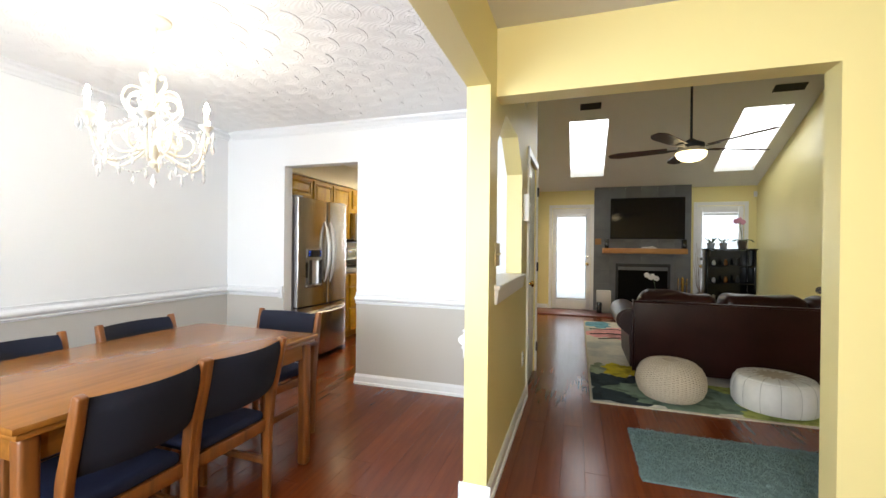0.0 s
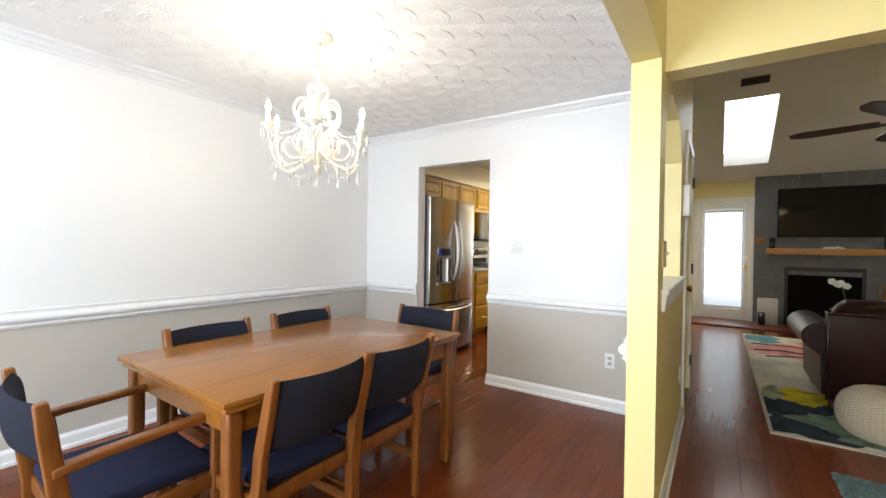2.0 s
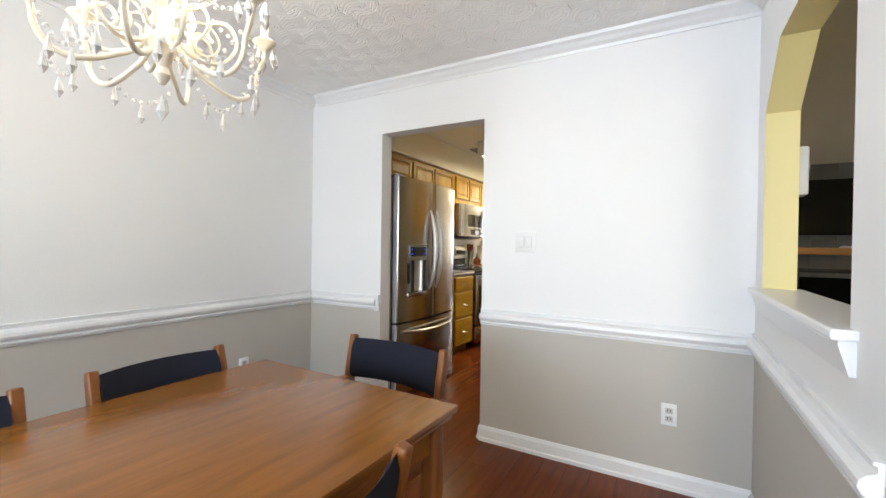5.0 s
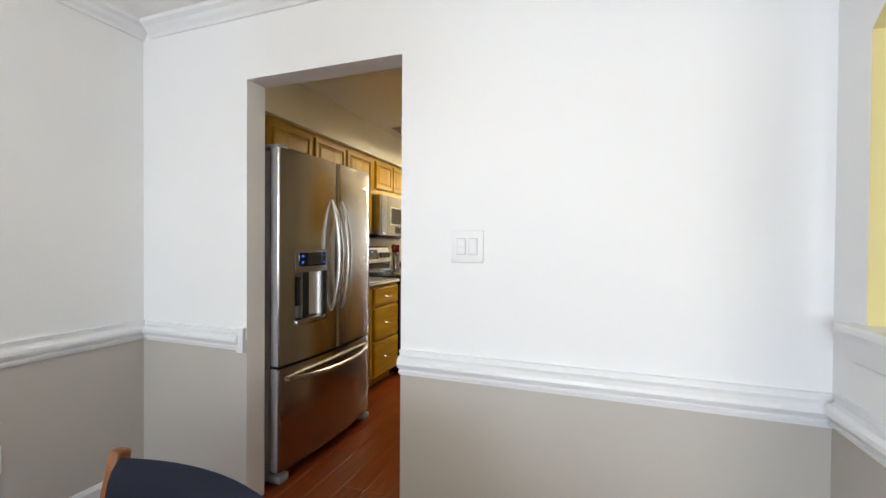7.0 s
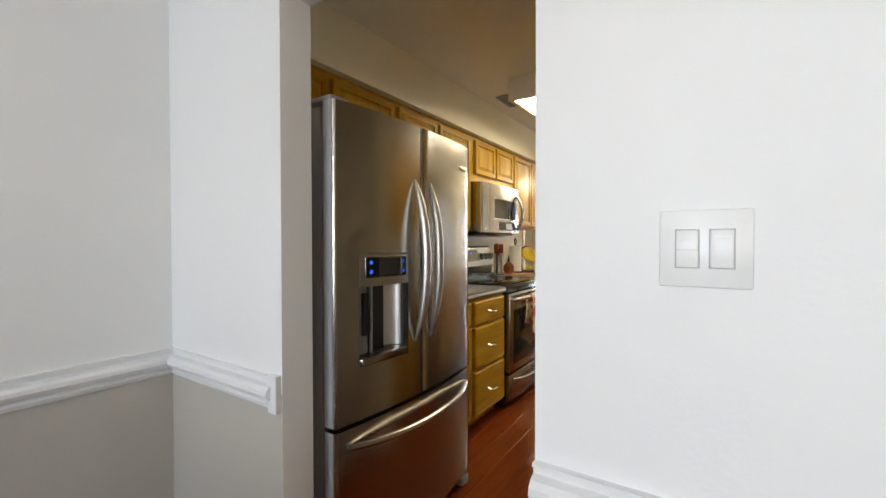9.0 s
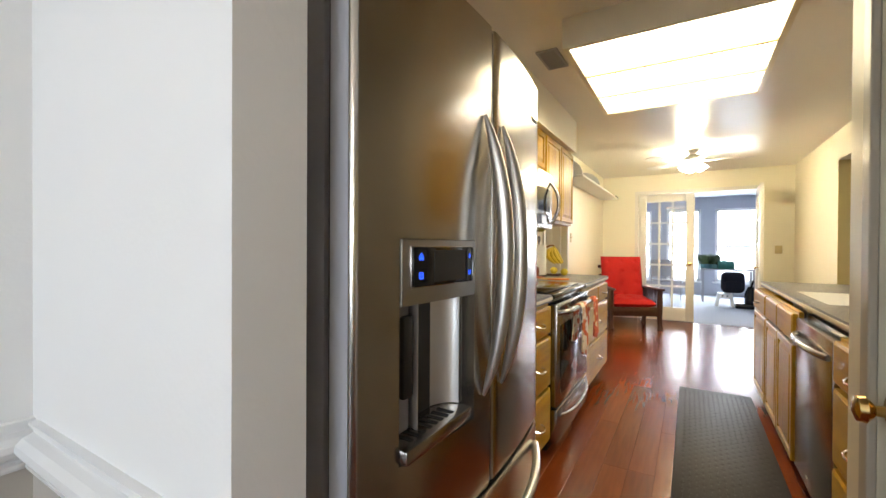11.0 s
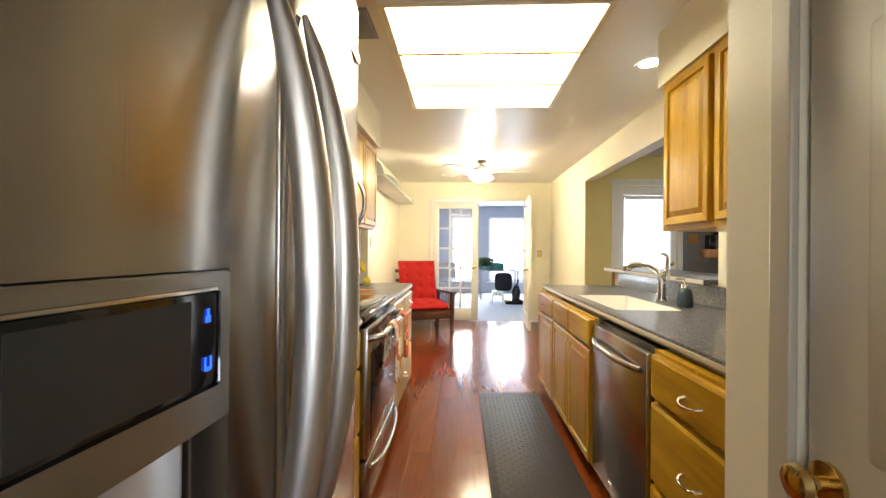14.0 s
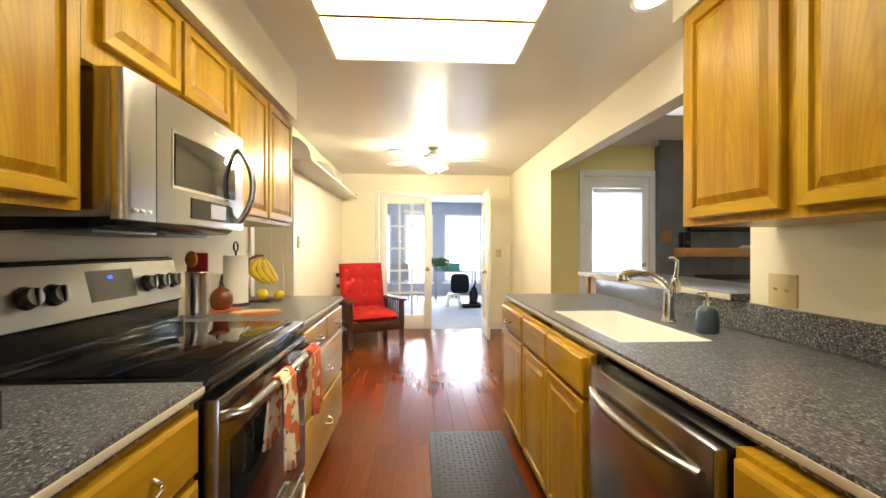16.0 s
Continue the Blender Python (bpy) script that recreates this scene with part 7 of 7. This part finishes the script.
def sofa():
    s = thing("leather_sofa", pose(1.93, 5.0, 0, 0, 0, 0), "dark brown leather sofa with rolled arms and tall back", "sofa")
    # local: back towards -y; width along x
    w = 2.3
    rn = random.Random(3)

    def soft(bm, k, amp):
        off = Vector((rn.random() * 9, rn.random() * 9, k))
        for v in bm.verts:
            v.co += amp * noise.noise_vector(v.co * 5 + off)
        return bm

    bm = bmesh.new()
    box(bm, -w / 2 + 0.1, -0.38, 0.1, w / 2 - 0.1, 0.42, 0.42, bevel=0.03)
    part("base", bm, LEATHER, s)
    # tall flat back panel with a piped top edge
    bm = bmesh.new()
    prism(bm, [(-0.44, 0.09), (-0.452, 0.4), (-0.475, 0.715), (-0.468, 0.742), (-0.44, 0.752), (-0.34, 0.745), (-0.3, 0.6), (-0.27, 0.4)], "x", -1.085, w / 2 - 0.06)
    back = part("back", bm, LEATHER, s)
    part("piping", tube(bmesh.new(), [(-1.085, -0.47, 0.745), (w / 2 - 0.06, -0.47, 0.745)], 0.009, 8), LEATHER, back)
    part("piping", tube(bmesh.new(), [(-1.085, -0.444, 0.09), (-1.085, -0.456, 0.4), (-1.085, -0.476, 0.72), (-1.085, -0.462, 0.748), (-1.085, -0.36, 0.748)], 0.009, 8), LEATHER, back)
    for k in (-1, 0, 1):
        bm = bmesh.new()
        box(bm, k * 0.68 - 0.335, -0.33, 0.56, k * 0.68 + 0.335, -0.08, 0.83, bevel=0.09, seg=5)
        bmesh.ops.subdivide_edges(bm, edges=[e for e in bm.edges if e.calc_length() > 0.12], cuts=5, use_grid_fill=True)
        part("back_cushion", soft(bm, k, 0.035), LEATHER, s)
        bm = bmesh.new()
        box(bm, k * 0.68 - 0.335, -0.22, 0.42, k * 0.68 + 0.335, 0.45, 0.56, bevel=0.05, seg=4)
        part("seat_cushion", bm, LEATHER, s)
    for sg in (-1, 1):
        # rolled arm: an upright panel with a scroll leaning outward
        x = sg * (w / 2 - 0.1)
        bm = bmesh.new()
        prof = [(x - sg * 0.08, 0.1), (x - sg * 0.08, 0.52)] + [(x + sg * (0.045 + 0.135 * math.cos(a)), 0.545 + 0.115 * math.sin(a)) for a in [math.pi - i * 1.3 * math.pi / 16 for i in range(17)]] + [(x + sg * 0.06, 0.4), (x + sg * 0.05, 0.1)]
        prism(bm, prof, "y", -0.34, 0.47)
        arm_ = part("arm", bm, LEATHER, s)
        for y in (-0.341, 0.471):
            part("arm_scroll", tube(bmesh.new(), [(x + sg * 0.045, y - 0.004, 0.545), (x + sg * 0.045, y + 0.004, 0.545)], 0.1, 20), LEATHER, arm_)
        for y in (-0.38, 0.38):
            part("foot", lathe(bmesh.new(), [(0.022, 0), (0.036, 0.03), (0.028, 0.06), (0.042, 0.1)], (sg * (w / 2 - 0.12), y, 0), 14), DARKWOOD, s)


sofa()
bl = thing("folded_throw", pose(2.62, 4.84, 0.845), "folded patterned throw lying on the sofa back", "blanket")
bm = bmesh.new()
box(bm, -0.2, -0.16, 0.0, 0.2, 0.14, 0.07, bevel=0.03, seg=3)
for v in bm.verts:
    v.co += 0.012 * noise.noise_vector(v.co * 9)
thr = mat("patterned_throw", (0.25, 0.2, 0.13), 0.9)
two_tone(thr, (0.05, 0.04, 0.04), 18, 0.5, 0.52)
part("folds", bm, thr, bl)

# rug with washes of colour
RUG = mat("abstract_rug_pile", (0.6, 0.56, 0.46), 0.95, grain=0.12, scale=40, bump=0.4, bump_scale=300, spec=0.1)
two_tone(RUG, (0.4, 0.4, 0.36), 1.6, 0.5, 0.62, 4)
rg = thing("area_rug", pose(2.02, 5.77, 0), "abstract multicoloured area rug with pale border", "rug")
part("rug_surface", bx((-1.56, -1.94, 0.001, 1.4, 1.94, 0.012), bevel=0.004), RUG, rg)
part("binding", bx((-1.575, -1.955, 0.0005, 1.415, -1.941, 0.012), (-1.575, 1.941, 0.0005, 1.415, 1.955, 0.012), (-1.575, -1.941, 0.0005, -1.561, 1.941, 0.012)), KNIT, rg)


def wash(cx, cy, rx, ry, color, seed, z):
    """A patch of colour in the pile with a ragged edge."""
    rn = random.Random(seed)
    ph = [rn.random() * 6.28 for _ in range(4)]
    pts = []
    for i in range(60):
        a = 2 * math.pi * i / 60
        r = 1 + 0.16 * math.sin(3 * a + ph[0]) + 0.1 * math.sin(7 * a + ph[1]) + 0.06 * math.sin(13 * a + ph[2]) + 0.04 * math.sin(23 * a + ph[3])
        pts.append((max(-1.555, min(1.395, cx + rx * r * math.cos(a))), max(-1.935, min(1.935, cy + ry * r * math.sin(a)))))
    m_ = mat("rug_wash_%d" % seed, color, 0.95, grain=0.2, scale=9, bump=0.4, bump_scale=300, spec=0.1)
    two_tone(m_, tuple(c * 0.6 for c in color), 7, 0.52, 0.6, 5)
    part("colour_wash", prism(bmesh.new(), pts, "z", 0.0119, z), m_, rg)


wash(-1.25, -1.5, 0.42, 0.42, (0.03, 0.045, 0.055), 1, 0.0124)
wash(-0.85, -1.62, 0.5, 0.34, (0.2, 0.27, 0.2), 2, 0.0127)
wash(0.05, -1.58, 0.75, 0.42, (0.42, 0.46, 0.14), 3, 0.0125)
wash(0.95, -1.5, 0.5, 0.5, (0.5, 0.48, 0.24), 8, 0.0128)
wash(-1.45, -0.98, 0.12, 0.2, (0.34, 0.39, 0.24), 9, 0.0126)
wash(-1.24, -0.96, 0.2, 0.22, (0.62, 0.5, 0.03), 4, 0.0129)
wash(-1.2, 0.95, 0.36, 0.4, (0.66, 0.3, 0.3), 5, 0.0124)
wash(-1.38, 1.65, 0.22, 0.28, (0.12, 0.3, 0.36), 6, 0.0127)
wash(-0.75, 1.45, 0.32, 0.3, (0.62, 0.33, 0.2), 7, 0.0129)
for k, pts in enumerate(([(-1.5, 1.2), (-1.1, 1.25), (-0.7, 1.05), (-0.8, 0.75), (-1.2, 0.9), (-1.5, 0.8)], [(-1.4, 0.5), (-1.0, 0.7), (-0.6, 0.5)])):
    part("woven_line", tube(bmesh.new(), [(x, y, 0.0128) for x, y in pts], 0.014, 6, 0.15), MATTBLACK, rg, "dark woven line")

# shag mat of many tufts
mt = thing("shag_mat", pose(0, 0, 0), "teal shag bath-style mat on the wooden floor", "rug")
part("backing", bx((0.675, 2.7, 0.001, 2.2, 3.37, 0.014), bevel=0.005), TEALPILE, mt)
rnd = random.Random(11)
verts, faces = [], []
for i in range(16000):
    x, y = 0.67 + rnd.random() * 1.535, 2.695 + rnd.random() * 0.68
    h, a = 0.015 + rnd.random() * 0.012, rnd.random() * 6.28
    dx, dy, k = 0.0045 * math.cos(a), 0.0045 * math.sin(a), len(verts)
    tx, ty = x + (rnd.random() - 0.5) * 0.02, y + (rnd.random() - 0.5) * 0.02
    verts += [(x - dx, y - dy, 0.008), (x + dx, y + dy, 0.008), (tx, ty, h)]
    faces.append((k, k + 1, k + 2))
me = bpy.data.meshes.new("tufts")
me.from_pydata(verts, [], faces)
me.materials.append(TEALPILE)
tf = new("tufts", me)
tf.parent = mt
tagged(tf, "teal shag tufts", kind="stuff")


def pouf_body(bm, prof, r, h, ribs, amp, n=112):
    """Cushion turned from a profile, pulled in along its seams."""
    rings = []
    for f, z in prof:
        ring = []
        for k in range(n):
            pull = 1 - amp * (1 - abs(math.sin(ribs * math.pi * k / n)) ** 0.35) * min(1, 4 * z + 0.2)
            a = 2 * math.pi * k / n
            ring.append(bm.verts.new((r * f * pull * math.cos(a), r * f * pull * math.sin(a), h * z)))
        rings.append(ring)
    for a, b in zip(rings, rings[1:]):
        for k in range(n):
            bm.faces.new((a[k], a[(k + 1) % n], b[(k + 1) % n], b[k]))
    bm.faces.new(rings[0][::-1])
    bm.faces.new(rings[-1])
    return bm


def knitted_pouf(m, r, h):
    p = thing("knitted_pouf", m, "round beige knitted pouf on the rug", "pouf")
    prof = [(0.5, 0.0), (0.76, 0.04), (0.91, 0.16), (0.985, 0.32), (1.0, 0.48), (0.965, 0.65), (0.87, 0.81), (0.7, 0.93), (0.45, 0.985), (0.2, 0.99), (0.04, 0.975)]
    part("body", pouf_body(bmesh.new(), prof, r, h, 1, 0.0), KNIT, p)
    fs, zs_ = [q[0] for q in prof], [q[1] for q in prof]
    verts, faces = [], []
    cols, rows = 56, 26
    for k in range(cols):
        for row in range(rows):
            u = (row + 0.5 * (k % 2)) / rows * 8.3 + 0.6
            j = min(int(u), 8)
            f, z = fs[j] + (fs[j + 1] - fs[j]) * (u - j), zs_[j] + (zs_[j + 1] - zs_[j]) * (u - j)
            f2, z2 = fs[j + 1] - fs[j], zs_[j + 1] - zs_[j]
            l_ = math.hypot(f2 * r, z2 * h)
            up, out = Vector((f2 * r / l_, 0, z2 * h / l_)), Vector((z2 * h / l_, 0, -f2 * r / l_))
            turn = Matrix.Rotation(2 * math.pi * k / cols, 3, "Z")
            hw, hl = math.pi * r * f / cols * 0.92, l_ * 0.19
            b0 = len(verts)
            c0 = Vector((r * f, 0, h * z))
            for du, dl, do in ((-hw, 0.2, 0), (-hw * 0.3, -1, 0), (hw * 0.8, -0.4, 0), (hw, 0.4, 0), (hw * 0.2, 1, 0), (-hw * 0.4, 0.1, 0.005), (hw * 0.4, 0.1, 0.005)):
                verts.append(turn @ (c0 + up * dl * hl + out * (do - 0.0005) + Vector((0, du, 0))))
            faces += [tuple(b0 + q for q in t) for t in ((0, 1, 5), (1, 6, 5), (1, 2, 6), (2, 3, 6), (3, 4, 6), (4, 5, 6), (4, 0, 5))]
    me = bpy.data.meshes.new("knit_stitches")
    me.from_pydata(verts, [], faces)
    me.materials.append(KNIT)
    ks = new("knit_stitches", me)
    ks.parent = p
    tagged(ks, "chunky knit stitches", kind="stuff")


def leather_pouf(m, r, h):
    p = thing("leather_pouf", m, "white stitched leather pouf with a pale brown star on the rug", "pouf")
    prof = [(0.74, 0.0), (0.92, 0.05), (0.99, 0.18), (1.01, 0.42), (1.0, 0.66), (0.95, 0.84), (0.87, 0.94), (0.76, 0.985), (0.5, 1.0), (0.2, 1.0), (0.02, 0.99)]
    n = 14
    part("body", pouf_body(bmesh.new(), prof, r, h, n, 0.03), WHITELEATHER, p)
    thread = mat("grey_seam_thread", (0.4, 0.37, 0.32), 0.8)
    for k in range(n):
        a = 2 * math.pi * k / n
        pts = [(r * f * (1 - 0.03 * min(1, 4 * z + 0.2)) * math.cos(a), r * f * (1 - 0.03 * min(1, 4 * z + 0.2)) * math.sin(a), h * z + 0.0008) for f, z in prof[1:9]]
        part("seam", tube(bmesh.new(), pts, 0.0018, 6), thread, p, "grey stitched seam")
    rim = [(r * 0.87 * math.cos(2 * math.pi * k / 56), r * 0.87 * math.sin(2 * math.pi * k / 56), h * 0.945) for k in range(57)]
    part("piping", tube(bmesh.new(), rim, 0.0035, 6), WHITELEATHER, p)
    star = []
    for k in range(4 * n):
        d = r * (0.3, 0.4, 0.52, 0.4)[k % 4]
        star.append((d * math.cos(2 * math.pi * k / (4 * n)), d * math.sin(2 * math.pi * k / (4 * n))))
    part("star_patch", prism(bmesh.new(), star, "z", h * 0.995, h + 0.002), mat("pale_brown_leather", (0.5, 0.42, 0.31), 0.6, grain=0.15, scale=30), p, "pale brown stitched star")


knitted_pouf(pose(1.075, 4.12, 0.013), 0.26, 0.315)
leather_pouf(pose(1.8, 4.13, 0.013), 0.283, 0.258)

# sunroom furniture behind the french doors
dk = thing("sunroom_table", pose(-1.08, 14.25, 0), "grey side table with plants in the sunroom", "table")
part("top", bx((-0.6, -0.3, 0.7, 0.4, 0.3, 0.73), bevel=0.004), GREYPLASTIC, dk)
for x in (-0.55, 0.35):
    for y in (-0.26, 0.26):
        part("leg", bx((x - 0.02, y - 0.02, 0.005, x + 0.02, y + 0.02, 0.7)), GREYPLASTIC, dk)
tb = thing("teal_box", pose(-1.22, 14.1, 0.731), "teal storage box on the sunroom table", "box")
part("box", bx((-0.14, -0.1, 0, 0.16, 0.1, 0.18), bevel=0.006), mat("teal_card", (0.03, 0.2, 0.18), 0.5), tb)
for x, z0 in ((-1.5, 0.731), (-1.6, 0.731), (-1.42, 0.731)):
    pl = thing("potted_plant", pose(x, 14.1 if x != -1.6 else 14.35, z0), "small leafy plant on the sunroom table", "plant", "plants on the sunroom table")
    part("pot", lathe(bmesh.new(), [(0.06, 0), (0.08, 0.1), (0.075, 0.1), (0.005, 0.09)]), bpy.data.materials.get("blue_pot") or mat("blue_pot", (0.1, 0.25, 0.3), 0.4), pl)
    rnd = random.Random(4 + int(-x * 100))
    bm = bmesh.new()
    for k in range(60):
        a, l = rnd.random() * 6.28, 0.08 + rnd.random() * 0.16
        p0, p1 = Vector((0, 0, 0.09)), Vector((l * math.cos(a), l * math.sin(a), 0.1 + rnd.random() * 0.24))
        tube(bm, [p0, p1 * 0.7 + Vector((0, 0, 0.03)), p1], [0.002, 0.016, 0.001], 5, 0.25)
    part("leaves", bm, bpy.data.materials["orchid_leaf"], pl)
sl = thing("step_stool", pose(-1.27, 13.42, 0.005), "white plastic step stool in the sunroom", "stool")
bm = bmesh.new()
prism(bm, [(-0.17, 0), (-0.11, 0), (-0.09, 0.16), (0.09, 0.16), (0.11, 0), (0.17, 0), (0.12, 0.27), (-0.12, 0.27)], "y", -0.12, 0.12)
part("body", bm, PLATE, sl, smooth=False)
for x in (-0.04, 0.04):
    part("hand_slot", bx((x - 0.015, -0.123, 0.2, x + 0.015, -0.1195, 0.235)), MATTBLACK, sl)
bp_ = thing("backpack", pose(-1.13, 13.5, 0.276), "dark navy backpack resting on the stool", "backpack")
bm = bmesh.new()
box(bm, -0.2, -0.13, 0, 0.2, 0.13, 0.42, bevel=0.1, seg=4)
part("body", bm, NAVY, bp_)
bm = bmesh.new()
box(bm, -0.14, -0.19, 0.04, 0.14, -0.12, 0.24, bevel=0.04, seg=3)
part("pocket", bm, NAVY, bp_)
part("strap", tube(bmesh.new(), [(0, 0, 0.4), (0.02, 0, 0.46), (0.05, 0, 0.46), (0.07, 0, 0.4)], 0.008, 6), NAVY, bp_)
vc = thing("vacuum_cleaner", pose(-0.82, 13.25, 0.005), "black vacuum cleaner standing in the sunroom", "vacuum cleaner")
part("head", bx((-0.3, -0.18, 0, 0.1, 0.14, 0.1), bevel=0.03), BLACK, vc)
part("canister", tube(bmesh.new(), [(-0.05, 0, 0.1), (-0.04, 0.02, 0.28), (-0.03, 0.04, 0.42)], [0.09, 0.1, 0.05], 14), BLACK, vc)
part("handle", tube(bmesh.new(), [(-0.03, 0.04, 0.42), (0, 0.08, 0.5), (0.01, 0.06, 0.53)], [0.02, 0.016, 0.02], 10), BLACK, vc)
gc = thing("patio_chair", pose(-2.35, 14.05, 0.005, 0, 0, 30), "grey metal chair in the sunroom", "chair")
part("seat", bx((-0.24, -0.24, 0.42, 0.24, 0.24, 0.45), bevel=0.01), GREYPLASTIC, gc)
part("backrest", bx((-0.24, 0.22, 0.5, 0.24, 0.245, 0.9), bevel=0.01), GREYPLASTIC, gc)
for x in (-0.22, 0.22):
    for y in (-0.22, 0.22):
        part("leg", tube(bmesh.new(), [(x, y, 0), (x, y, 0.88 if y > 0 else 0.42)], 0.012, 8), GREYPLASTIC, gc)
# ---- floor planks ----
rnd = random.Random(2)
PW, GAP = 0.127, 0.0009
LENGTHS = (0.9, 1.2, 1.5)
meshes = []
for L in LENGTHS:
    bm = bmesh.new()
    box(bm, GAP / 2, GAP / 2, -0.011, PW - GAP / 2, L - GAP / 2, 0.0)
    top = max(bm.faces, key=lambda f: f.calc_center_median().z)
    bmesh.ops.inset_region(bm, faces=[top], thickness=0.0012, depth=0.0)
    for v in bm.verts:
        if v.co.z > -0.001 and (abs(v.co.x - GAP / 2) < 1e-5 or abs(v.co.x - PW + GAP / 2) < 1e-5 or abs(v.co.y - GAP / 2) < 1e-5 or abs(v.co.y - L + GAP / 2) < 1e-5):
            v.co.z -= 0.00035
    meshes.append(mesh_of("plank", bm, PLANK))
singles, rest = [], []
x = -3.3
while x < 3.6:
    y = -2.1
    while y < FW:
        k = rnd.randrange(3)
        (singles if (-2.75 < x < -1.4 and 3.6 < y < 9.5) or (-1.4 <= x < 0.9 and 1.6 < y < 5.5) else rest).append((x, y, k))
        y += LENGTHS[k]
    x += PW
rest += singles[300:]
for x, y, k in singles[:300]:
    ob = new("plank", meshes[k])
    ob.parent = floor
    ob.location = (x, y, 0)
verts, faces = [], []
for x, y, k in rest:
    me = meshes[k]
    b = len(verts)
    verts += [(v.co.x + x, v.co.y + y, v.co.z) for v in me.vertices]
    faces += [tuple(b + i for i in p.vertices) for p in me.polygons]
me = bpy.data.meshes.new("planks")
me.from_pydata(verts, [], faces)
me.materials.append(PLANK)
ob = new("planks", me)
ob.parent = floor
tagged(ob, "cherry-coloured floor planks", kind="stuff")
